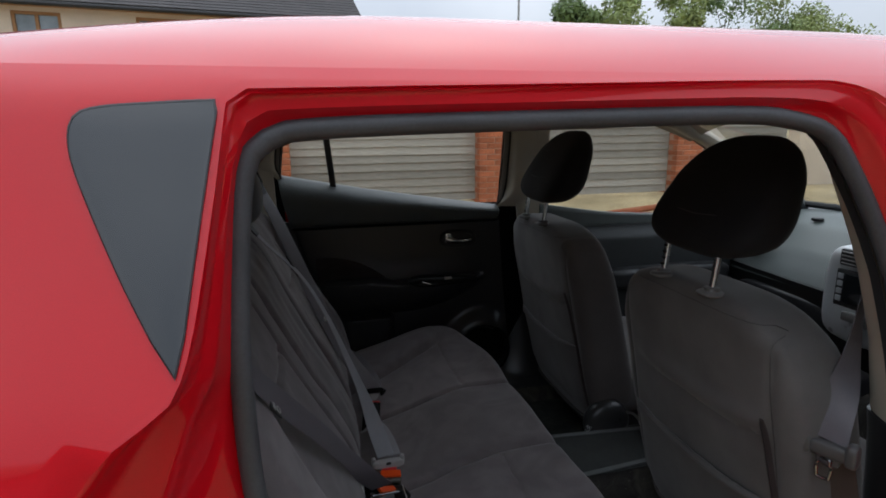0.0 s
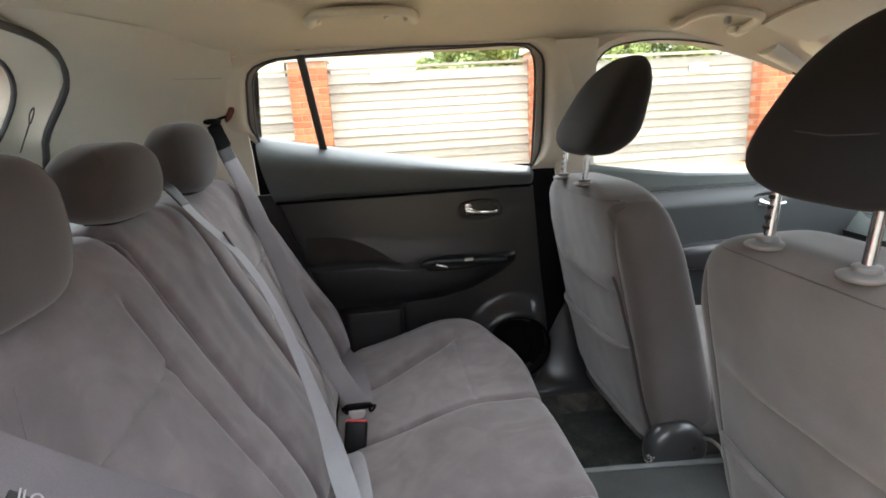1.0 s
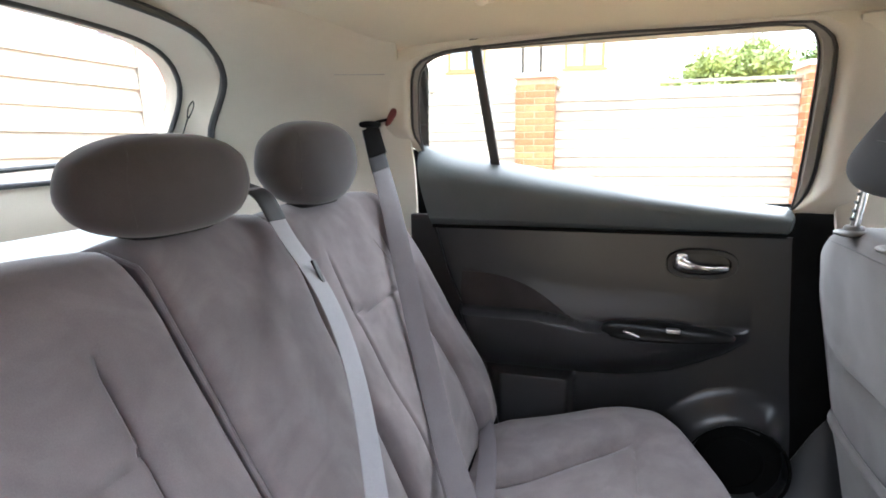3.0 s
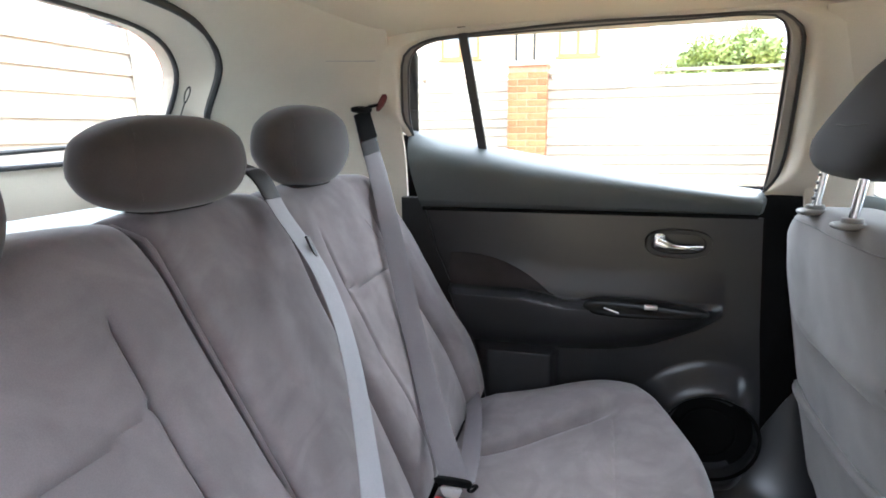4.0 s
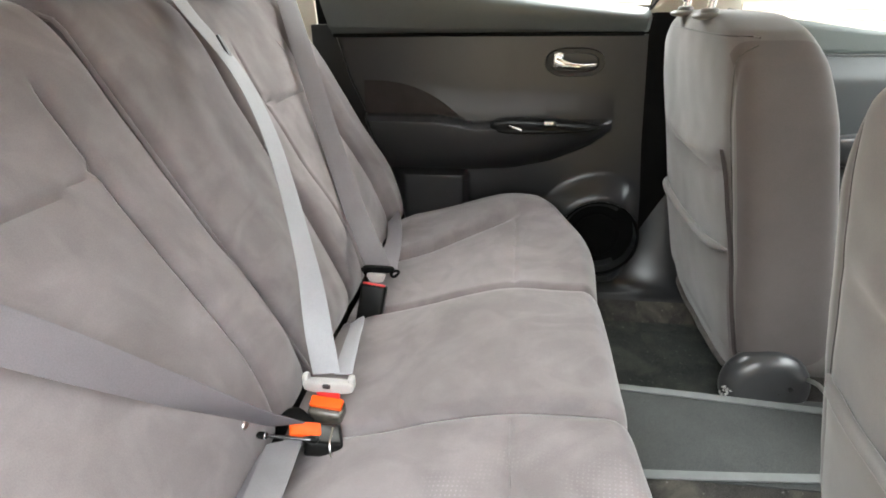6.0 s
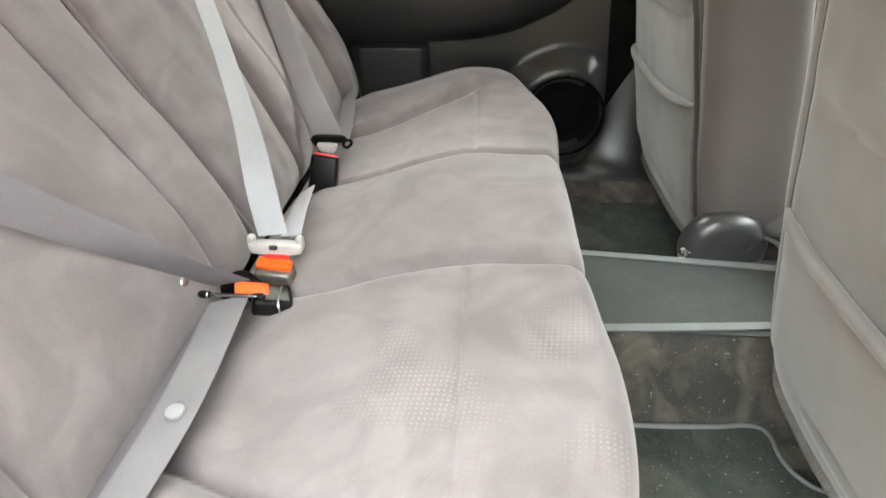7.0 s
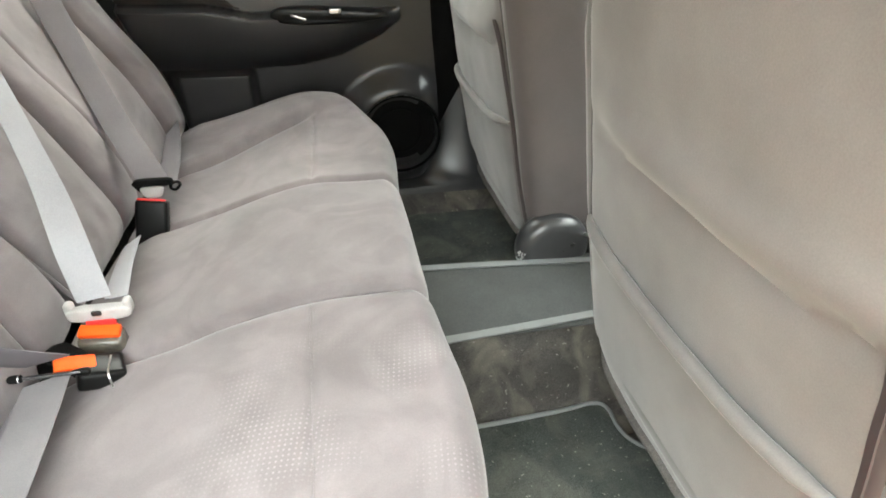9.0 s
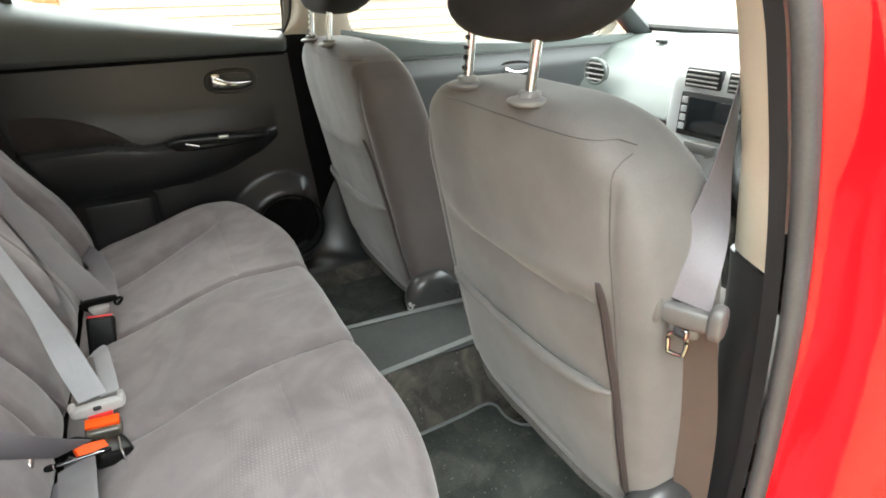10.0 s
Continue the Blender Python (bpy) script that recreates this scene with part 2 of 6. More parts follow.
FABRIC = material("suede_fabric", (0.138, 0.121, 0.123), 0.95, spread=0.17, scale=6, grain=0.06, grain_scale=700, relief=0.05, relief_scale=500, sheen=0.25, spec=0.15)
FABRIC_F = material("front_seat_suede", (0.116, 0.108, 0.104), 0.95, spread=0.16, scale=6, grain=0.06, grain_scale=700, relief=0.05, relief_scale=500, sheen=0.22, spec=0.15)
FABRIC_SIDE = material("brown_side_cloth", (0.078, 0.068, 0.066), 0.8, spread=0.12, scale=5, grain=0.06, grain_scale=700, relief=0.05, relief_scale=500, sheen=0.15, spec=0.25)
ZIP = material("brown_zip_tape", (0.045, 0.036, 0.036), 0.7, spread=0.1, scale=30, spec=0.3)
SUEDE_DARK = material("headrest_suede", (0.056, 0.051, 0.050), 0.95, spread=0.14, scale=8, grain=0.06, grain_scale=700, relief=0.05, relief_scale=500, sheen=0.25, spec=0.15)
HEAD_FRONT = material("headrest_front_suede", (0.050, 0.047, 0.048), 0.95, spread=0.14, scale=8, grain=0.06, grain_scale=700, relief=0.05, relief_scale=500, sheen=0.25, spec=0.15)
FABRIC_DARK = material("knit_fabric", (0.016, 0.0155, 0.0165), 0.95, spread=0.15, scale=9, grain=0.1, grain_scale=800, relief=0.06, sheen=0.06, spec=0.15)
SEAM = material("seam_thread", (0.055, 0.052, 0.052), 0.9, spread=0.1, scale=40, spec=0.2)
PLASTIC = material("black_door_plastic", (0.0205, 0.0205, 0.0220), 0.31, spread=0.12, scale=5, grain=0.08, grain_scale=500, relief=0.10, relief_scale=450, spec=0.5)
LEDGE = material("soft_touch_ledge", (0.072, 0.081, 0.081), 0.45, spread=0.1, scale=5, grain=0.06, grain_scale=500, relief=0.1, relief_scale=420)
PLASTIC_SOFT = material("charcoal_soft_plastic", (0.046, 0.050, 0.051), 0.5, spread=0.1, scale=5, grain=0.06, grain_scale=500, relief=0.1, relief_scale=420)
CHARCOAL = material("charcoal_door_skin", (0.032, 0.035, 0.036), 0.42, spread=0.1, scale=5, grain=0.06, grain_scale=500, relief=0.1, relief_scale=420)
GLOSS = material("piano_black", (0.006, 0.006, 0.006), 0.3, spread=0.1, scale=20, spec=0.12)
SEALGREY = material("grey_rubber_seal", (0.055, 0.056, 0.060), 0.55, spread=0.15, scale=12, grain=0.1, grain_scale=300)
RUBBER = material("rubber_seal", (0.026, 0.026, 0.028), 0.5, spread=0.2, scale=12, grain=0.1, grain_scale=300)
BEIGE = material("beige_trim", (0.54, 0.495, 0.41), 0.75, spread=0.05, scale=4, grain=0.03, grain_scale=500, relief=0.05, relief_scale=400)
HEADLINER = material("headliner_cloth", (0.54, 0.487, 0.385), 0.95, spread=0.05, scale=3, grain=0.05, grain_scale=600, relief=0.05, relief_scale=500, spec=0.1)
PAINT = material("red_paint", (0.55, 0.001, 0.008), 0.45, spread=0.04, scale=3, grain=0.05, grain_scale=1500, coat=0.9, spec=0.1)
PAINT.node_tree.nodes["Principled BSDF"].inputs["Coat Roughness"].default_value = 0.04
PAINT.node_tree.nodes["Principled BSDF"].inputs["Coat IOR"].default_value = 1.5
STEEL = material("dark_chrome", (0.30, 0.30, 0.31), 0.22, metal=1.0, spread=0.1, scale=40)
CHROME = material("chrome", (0.8, 0.8, 0.8), 0.12, metal=1.0, spread=0.05, scale=30)
SATIN = material("satin_metal", (0.55, 0.54, 0.52), 0.32, metal=1.0, spread=0.1, scale=30)
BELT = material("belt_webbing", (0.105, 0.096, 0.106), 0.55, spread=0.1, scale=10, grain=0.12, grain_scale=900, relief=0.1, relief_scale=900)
BELT_LIGHT = material("pale_belt_webbing", (0.235, 0.232, 0.25), 0.65, spread=0.08, scale=10, grain=0.1, grain_scale=900, relief=0.1, relief_scale=900)
SHELF = material("grey_shelf_board", (0.20, 0.22, 0.22), 0.8, spread=0.1, scale=6, grain=0.1, grain_scale=400)
BELT_SHADE = material("dark_belt_sleeve", (0.022, 0.021, 0.022), 0.6, spread=0.15, scale=20, grain=0.1, grain_scale=900, spec=0.3)
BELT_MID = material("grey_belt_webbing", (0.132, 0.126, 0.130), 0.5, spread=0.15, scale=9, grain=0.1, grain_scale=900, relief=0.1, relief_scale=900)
SLIDERGREY = material("slider_grey_plastic", (0.075, 0.072, 0.070), 0.45, spread=0.1, scale=20)
BUTTON = material("grey_stop_button", (0.19, 0.19, 0.195), 0.45, spread=0.1, scale=20)
GREYFRAME = material("grey_frame_plastic", (0.22, 0.200, 0.178), 0.5, spread=0.1, scale=10)
GREYPLASTIC = material("grey_plastic", (0.33, 0.32, 0.31), 0.5, spread=0.1, scale=20)
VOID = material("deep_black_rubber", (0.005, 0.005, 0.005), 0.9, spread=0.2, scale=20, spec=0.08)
BLACK = material("matt_black_plastic", (0.012, 0.012, 0.012), 0.5, spread=0.15, scale=20)
ORANGE = material("orange_button", (0.85, 0.09, 0.012), 0.5, spread=0.08, scale=30, spec=0.15)
REDBTN = material("red_button", (0.60, 0.03, 0.03), 0.4, spread=0.08, scale=30)
SMOKE = material("smoky_plastic", (0.075, 0.068, 0.056), 0.2, spread=0.2, scale=60)
CARPET = material("black_carpet", (0.045, 0.042, 0.039), 1.0, spread=0.25, scale=12, grain=0.45, grain_scale=900, relief=0.4, relief_scale=700, spec=0.1)
MAT = material("floor_mat_pile", (0.036, 0.040, 0.037), 1.0, spread=0.25, scale=10, grain=0.5, grain_scale=800, relief=0.5, relief_scale=600, spec=0.1)
TUNNELMAT = material("tunnel_mat_pile", (0.042, 0.044, 0.043), 0.9, spread=0.15, scale=9, grain=0.25, grain_scale=800, relief=0.3, relief_scale=600, spec=0.2)
PIPING = material("grey_mat_piping", (0.11, 0.115, 0.115), 0.7, spread=0.1, scale=40)
DASH = material("dashboard_skin", (0.105, 0.120, 0.114), 0.5, spread=0.06, scale=5, grain=0.05, grain_scale=500, relief=0.12, relief_scale=380)
SILVER = material("silver_console_trim", (0.62, 0.64, 0.65), 0.3, spread=0.05, scale=20, metal=0.4)
SCREEN = material("dark_screen", (0.012, 0.014, 0.016), 0.08, spread=0.1, scale=10)
GLASS = glass_material("clear_glass", (0.96, 0.98, 0.97))
TINT = material("dark_quarter_glass", (0.018, 0.02, 0.022), 0.04, spread=0.05, scale=4, coat=0.5)
SCUFF = material("scuffed_chrome_patch", (0.6, 0.6, 0.58), 0.3, metal=0.8, spread=0.4, scale=120)
GRAVEL = material("yellow_gravel", (0.40, 0.31, 0.17), 0.95, spread=0.2, scale=1.2, grain=0.45, grain_scale=60, relief=1.0, relief_scale=60, spec=0.2)
WOOD = material("weathered_boards", (0.315, 0.292, 0.245), 0.85, spread=0.14, scale=3, grain=0.15, grain_scale=45, relief=0.3, relief_scale=60, spec=0.2)
BRICK = material("orange_brick", (0.36, 0.120, 0.056), 0.9, spread=0.2, scale=9, grain=0.2, grain_scale=120, relief=0.3, relief_scale=90, spec=0.2)
MORTAR = material("mortar", (0.36, 0.20, 0.13), 0.95, spread=0.15, scale=15, grain=0.2, grain_scale=200)
GREYWALL = material("grey_boundary_wall", (0.19, 0.19, 0.19), 0.9, spread=0.25, scale=4, grain=0.25, grain_scale=60, relief=0.3, relief_scale=60, spec=0.2)
STONE = material("cap_stone", (0.45, 0.42, 0.38), 0.9, spread=0.15, scale=10, grain=0.2, grain_scale=120)
RENDERED = material("cream_render", (0.62, 0.52, 0.40), 0.9, spread=0.06, scale=1.5, grain=0.08, grain_scale=40)
TILES = material("brown_roof_tiles", (0.055, 0.05, 0.05), 0.8, spread=0.2, scale=2, grain=0.2, grain_scale=30)
WINWOOD = material("brown_window_frame", (0.30, 0.15, 0.05), 0.5, spread=0.15, scale=6)
WINGLASS = material("house_window_glass", (0.25, 0.30, 0.33), 0.08, spread=0.3, scale=1.5)
BARK = material("bark", (0.10, 0.075, 0.055), 0.95, spread=0.25, scale=10, relief=0.5, relief_scale=40)
LEAF = material("leaves", (0.22, 0.27, 0.08), 0.6, spread=0.35, scale=1.2, grain=0.3, grain_scale=12)
LEAF2 = material("dark_leaves", (0.13, 0.19, 0.055), 0.6, spread=0.35, scale=1.2, grain=0.3, grain_scale=12)
INSERT = material("brown_door_cloth", (0.036, 0.031, 0.031), 0.95, spread=0.15, scale=9, grain=0.1, grain_scale=800, relief=0.05, spec=0.15)
HEM = material("fuzzy_hem", (0.075, 0.070, 0.066), 1.0, spread=0.25, scale=14, grain=0.4, grain_scale=800, relief=0.4, relief_scale=600, spec=0.1)
FOOTBLACK = material("satin_black_pillar_foot", (0.013, 0.013, 0.014), 0.33, spread=0.15, scale=12, grain=0.08, grain_scale=500)
COVER = material("satin_black_cover", (0.03, 0.03, 0.031), 0.30, spread=0.15, scale=12, grain=0.08, grain_scale=500)
NOTICE = material("faded_notice", (0.55, 0.55, 0.53), 0.6, spread=0.12, scale=14)
DARKGREY = material("dark_grey_plastic", (0.13, 0.125, 0.12), 0.5, spread=0.1, scale=20)
STRAP = material("dark_red_strap", (0.10, 0.008, 0.008), 0.5, spread=0.1, scale=30)
WHITEPAINT = material("white_paint", (0.75, 0.75, 0.73), 0.4, spread=0.04, scale=4)
# lint and grit trodden into the carpets
for m in (CARPET, MAT):
    ns, nt = m.node_tree.nodes, m.node_tree
    b = ns["Principled BSDF"]
    src = b.inputs["Base Color"].links[0].from_socket
    tc, lint, dust = ns.new("ShaderNodeTexCoord"), ns.new("ShaderNodeTexNoise"), ns.new("ShaderNodeTexNoise")
    lint.inputs["Scale"].default_value, lint.inputs["Detail"].default_value = 170, 1
    dust.inputs["Scale"].default_value, dust.inputs["Detail"].default_value, dust.inputs["Distortion"].default_value = 14, 6, 0.8
    lr, dr, mx, mx2 = ns.new("ShaderNodeMapRange"), ns.new("ShaderNodeMapRange"), ns.new("ShaderNodeMix"), ns.new("ShaderNodeMix")
    lr.inputs["From Min"].default_value, lr.inputs["From Max"].default_value, lr.inputs["To Max"].default_value = 0.70, 0.77, 0.40
    dr.inputs["From Min"].default_value, dr.inputs["From Max"].default_value, dr.inputs["To Max"].default_value = 0.46, 0.70, 0.42 if m is CARPET else 0.20
    for t_ in (lint, dust):
        nt.links.new(tc.outputs["Object"], t_.inputs["Vector"])
    nt.links.new(lint.outputs["Fac"], lr.inputs["Value"])
    nt.links.new(dust.outputs["Fac"], dr.inputs["Value"])
    mx.data_type = mx2.data_type = "RGBA"
    nt.links.new(src, mx.inputs["A"])
    mx.inputs["B"].default_value = (0.17, 0.155, 0.125, 1)
    nt.links.new(dr.outputs["Result"], mx.inputs["Factor"])
    nt.links.new(mx.outputs["Result"], mx2.inputs["A"])
    mx2.inputs["B"].default_value = (0.30, 0.29, 0.26, 1)
    nt.links.new(lr.outputs["Result"], mx2.inputs["Factor"])
    nt.links.new(mx2.outputs["Result"], b.inputs["Base Color"])
# brushed nap of the suede: broad swirls laid lighter and darker
fn, ft = FABRIC.node_tree.nodes, FABRIC.node_tree
nap_tc, nap = fn.new("ShaderNodeTexCoord"), fn.new("ShaderNodeTexNoise")
nap.inputs["Scale"].default_value, nap.inputs["Detail"].default_value, nap.inputs["Distortion"].default_value = 6.5, 7, 2.6
nap_r, nap_m = fn.new("ShaderNodeMapRange"), fn.new("ShaderNodeVectorMath")
nap_r.inputs["From Min"].default_value, nap_r.inputs["From Max"].default_value = 0.42, 0.58
nap_r.inputs["To Min"].default_value, nap_r.inputs["To Max"].default_value = 0.93, 1.07
nap_m.operation = "SCALE"
fb_ = fn["Principled BSDF"]
ft.links.new(nap_tc.outputs["Object"], nap.inputs["Vector"])
ft.links.new(nap.outputs["Fac"], nap_r.inputs["Value"])
ft.links.new(fb_.inputs["Base Color"].links[0].from_socket, nap_m.inputs[0])
ft.links.new(nap_r.outputs["Result"], nap_m.inputs["Scale"])
ft.links.new(nap_m.outputs["Vector"], fb_.inputs["Base Color"])
wood_nodes = WOOD.node_tree.nodes
wood_map = wood_nodes.new("ShaderNodeMapping")
wood_map.inputs["Scale"].default_value = (0.25, 1.0, 3.0)
wood_tc = [n for n in wood_nodes if n.bl_idname == "ShaderNodeTexCoord"][0]
WOOD.node_tree.links.new(wood_tc.outputs["Object"], wood_map.inputs["Vector"])
for n in wood_nodes:
    if n.bl_idname == "ShaderNodeTexNoise":
        WOOD.node_tree.links.new(wood_map.outputs["Vector"], n.inputs["Vector"])
for m in (BRICK, WOOD):
    ns, nt = m.node_tree.nodes, m.node_tree
    oi, hs = ns.new("ShaderNodeObjectInfo"), ns.new("ShaderNodeHueSaturation")
    mr = ns.new("ShaderNodeMapRange")
    mr.inputs["To Min"].default_value, mr.inputs["To Max"].default_value = 0.75, 1.25
    b = ns["Principled BSDF"]
    src = b.inputs["Base Color"].links[0].from_socket
    nt.links.new(oi.outputs["Random"], mr.inputs["Value"])
    nt.links.new(mr.outputs["Result"], hs.inputs["Value"])
    nt.links.new(src, hs.inputs["Color"])
    nt.links.new(hs.outputs["Color"], b.inputs["Base Color"])

# ---- ground ----
def ground_grid():
    xs = np.concatenate([[-400, -120, -40], np.linspace(-14, 24, 60), [45, 120, 400]])
    ys = np.concatenate([[-400, -120, -40], np.linspace(-12, 9, 44), [16, 40, 120, 400]])
    P = []
    for x in xs:
        row = []
        for y in ys:
            z = 0.0
            if -14 <= x <= 24 and -12 <= y <= 9:
                z += 0.02 * noise.noise((x * 0.7, y * 0.7, 0)) + 0.012 * noise.noise((x * 3, y * 3, 4))
                z += 0.42 * min(1, max(0, (y - 2.6) / 3.2))
            elif y > 9:
                z += 0.42
            row.append((x, y, z))
        P.append(row)
    P = np.array(P)
    nu, nv = P.shape[:2]
    return list(P.reshape(-1, 3)), [(i * nv + j, (i + 1) * nv + j, (i + 1) * nv + j + 1, i * nv + j + 1) for i in range(nu - 1) for j in range(nv - 1)]


structure("ground", ground_grid(), GRAVEL, "yellow gravel drive that runs to the fences", "ground")

# ---- the car ----
CAR = thing("car", (0.3, 0, 0.0), "red five-door hatchback parked on gravel with a rear door open", "car")


def half_width(z, x=0.0):
    w = np.interp(z, [0.2, 0.4, 0.6, 0.8, 0.95, 1.03, 1.1, 1.18, 1.25, 1.35, 1.42, 1.445, 1.46, 1.475], [0.84, 0.865, 0.88, 0.887, 0.885, 0.872, 0.848, 0.812, 0.777, 0.731, 0.700, 0.687, 0.674, 0.656])
    if x < -0.25:
        w *= 1 - 0.10 * ((x + 0.25) / 0.65) ** 2
    if x > 1.2:
        w *= 1 - 0.05 * (x - 1.2) ** 2
    return float(w)


N = 160
MID = (0.35, 1.0)
DOOR_CUT = [(-0.053, 1.444), (-0.045, 1.450), (0.0, 1.452), (0.3, 1.459), (0.6, 1.466), (0.71, 1.462), (0.77, 1.42), (0.83, 1.30), (0.912, 1.07), (0.955, 0.85), (0.975, 0.6),
            (0.955, 0.38), (0.6, 0.33), (0.25, 0.36), (0.08, 0.55), (-0.12, 0.78), (-0.27, 0.93), (-0.255, 1.02), (-0.186, 1.118), (-0.145, 1.163), (-0.098, 1.20), (-0.072, 1.32)]
SEAL = [(-0.046, 1.372), (-0.02, 1.402), (0.04, 1.413), (0.3, 1.42), (0.55, 1.424), (0.635, 1.417), (0.69, 1.40), (0.725, 1.36), (0.785, 1.25), (0.855, 1.06), (0.895, 0.88), (0.925, 0.62),
        (0.905, 0.43), (0.6, 0.40), (0.3, 0.43), (0.14, 0.58), (-0.0, 0.8), (-0.055, 0.98), (-0.064, 1.15), (-0.058, 1.28)]


def seal_y(z):
    return float(np.interp(z, [0.4, 0.9, 1.2, 1.43], [0.715, 0.705, 0.69, 0.655]))


cut = by_angle(DOOR_CUT, MID, N)
seal = by_angle(SEAL, MID, N)
edge = by_angle([(-0.62, 0.25), (1.30, 0.25), (1.30, 1.474), (-0.62, 1.474)], MID, N, round_it=False)


def skin(loop, s, inset=0.0):
    return [(x, s * (half_width(z, x) - inset), z) for x, z in loop]


def lerp_loops(a, b, t):
    return [(p[0] * (1 - t) + q[0] * t, p[1] * (1 - t) + q[1] * t) for p, q in zip(a, b)]


# right flank: painted skin outside the door cut, then the folded jamb down to the seal
outer = [skin(lerp_loops(cut, edge, t), -1) for t in np.linspace(1, 0, 14)]
lip = skin(lerp_loops(cut, seal, 0.06), -1, 0.006)
# pressed folds of the jamb: across the gap and down to the seal in steps
folds = [[(x, -(half_width(z, x) * m_ + seal_y(z) * (1 - m_)), z) for x, z in lerp_loops(cut, seal, t_)] for t_, m_ in ((0.10, 0.84), (0.18, 0.64), (0.26, 0.57), (0.50, 0.50), (0.58, 0.36), (0.64, 0.24), (0.76, 0.13))]
jamb3 = [(x, -(seal_y(z) + 0.004), z) for x, z in lerp_loops(cut, seal, 0.85)]
jamb4 = [(x, -(seal_y(z) - 0.01), z) for x, z in lerp_loops(cut, seal, 1.03)]
side = part("body_side", rings(outer + [lip] + folds + [jamb3, jamb4]), PAINT, CAR, "glossy red flank with the open door's jamb", sharp=50)
seal3 = [(x, -(seal_y(z) + 0.002), z) for x, z in seal]
part("door_seal", tube(seal3, 0.0112, 12, True, squash=(1.08, 1.0), up=(0, 1, 0)), SEALGREY, CAR, "black rubber door seal")
inner1 = [(x, -(seal_y(z) - 0.010), z) for x, z in lerp_loops(seal, [MID] * N, 0.015)]
inner2 = [(x, -(seal_y(z) - 0.035), z) for x, z in lerp_loops(seal, [MID] * N, -0.005)]
inner3 = [(x, -(seal_y(z) - 0.042), z) for x, z in lerp_loops(seal, [MID] * N, -0.03)]
inner4 = [(x, -(seal_y(z) - 0.062), z + (0.02 if z > 1.3 else 0)) for x, z in lerp_loops(seal, [MID] * N, -0.10)]
rim_top = [k for k in range(N) if seal[k][1] > 0.93]
cutk = max(range(len(rim_top)), key=lambda i: (rim_top[(i + 1) % len(rim_top)] - rim_top[i]) % N)
rim_top = rim_top[cutk + 1:] + rim_top[:cutk + 1]
for mat_, lab, ks in ((BEIGE, "cream lining round the door opening", [k for k in rim_top if seal[k][0] < 0.70]), (RUBBER, "black lining by the centre pillar", [k for k in rim_top if seal[k][0] > 0.685])):
    part("opening_lining", rings([[l[k] for k in ks] for l in (inner2, inner3, inner4)], closed=False), mat_, CAR, lab)
part("opening_trim", rings([inner1, inner2]), RUBBER, CAR, "dark trim round the door opening")


# quarter window, flush in the skin, its rubber edge by the door
def on_skin(pts, s, out):
    return [(x, s * (half_width(z, x) + out), z) for x, z in pts]


Q = [(-0.061, 1.436), (-0.066, 1.4405), (-0.12, 1.438), (-0.165, 1.434), (-0.183, 1.425), (-0.186, 1.40), (-0.174, 1.36), (-0.14, 1.28), (-0.108, 1.218), (-0.100, 1.208), (-0.096, 1.215), (-0.083, 1.30), (-0.070, 1.38)]
for s in (-1, 1):
    q = by_angle(Q, (-0.13, 1.36), 64)
    c = arr(-0.13, 1.36)
    loops = [on_skin([c + (p - c) * k for p in q], s, 0.004) for k in (0.9, 0.6, 0.3, 0.02)]
    qf = part("quarter_window", rings([on_skin(q, s, -0.004), on_skin(q, s, 0.003), on_skin([c + (p - c) * 0.975 for p in q], s, 0.004)]), RUBBER, CAR, "black rubber window surround")
    part("pane", rings([on_skin([c + (p - c) * 0.98 for p in q], s, 0.0035)] + loops, cap=True), TINT, qf, "dark tinted glass")

# left flank, and the right front door: painted sheets below the windows
def flank(s, x0, x1, zt):
    xs, vs = np.linspace(x0, x1, 26), np.linspace(0, 1, 14)
    return sheet([[(x, s * half_width(0.25 + (zt(x) - 0.25) * v, x), 0.25 + (zt(x) - 0.25) * v) for v in vs] for x in xs], (0, -s * 0.012, 0))


part("body_side", flank(1, -0.98, 2.05, lambda x: np.interp(x, [-0.98, -0.1, 0.72, 2.05], [1.10, 1.20, 1.08, 1.0])), PAINT, CAR, "glossy red flank")
part("front_door_skin", flank(-1, 1.304, 2.05, lambda x: np.interp(x, [1.0, 2.05], [1.09, 1.05])), PAINT, CAR, "glossy red front door")
part("rear_quarter", flank(-1, -0.98, -0.624, lambda x: 1.12), PAINT, CAR, "glossy red rear quarter")
for s in (1, -1):
    xs = np.linspace(-0.44, -0.14, 12)
    if s > 0:
        part("rear_pillar_skin", sheet([[(x, half_width(z, x) + 0.001, z) for z in np.linspace(1.16, 1.474, 8)] for x in xs], (0, -0.012, 0)), PAINT, CAR)
    if s > 0:
        part("centre_pillar_skin", sheet([[(x, s * half_width(z), z) for z in np.linspace(1.05, 1.474, 8)] for x in (0.76, 0.8, 0.87)], (0, -s * 0.012, 0)), GLOSS, CAR)
    top = smoothed([(1.36, 0.650 * s, 1.468), (1.6, 0.695 * s, 1.378), (1.9, 0.742 * s, 1.228), (2.14, 0.778 * s, 1.075)], 10)
    part("roof_rail", tube(top, 0.022, 10, squash=(1.0, 0.8)), PAINT, CAR)


def roof_z(x, y):
    r = 1 - min(1, abs(y / 0.66)) ** 4.2
    drop = 0.05 * max(0, (x - 0.9) / 0.6) ** 2
    return 1.470 + (0.120 - 0.16 * max(0, 0.2 - x) ** 2) * r - drop


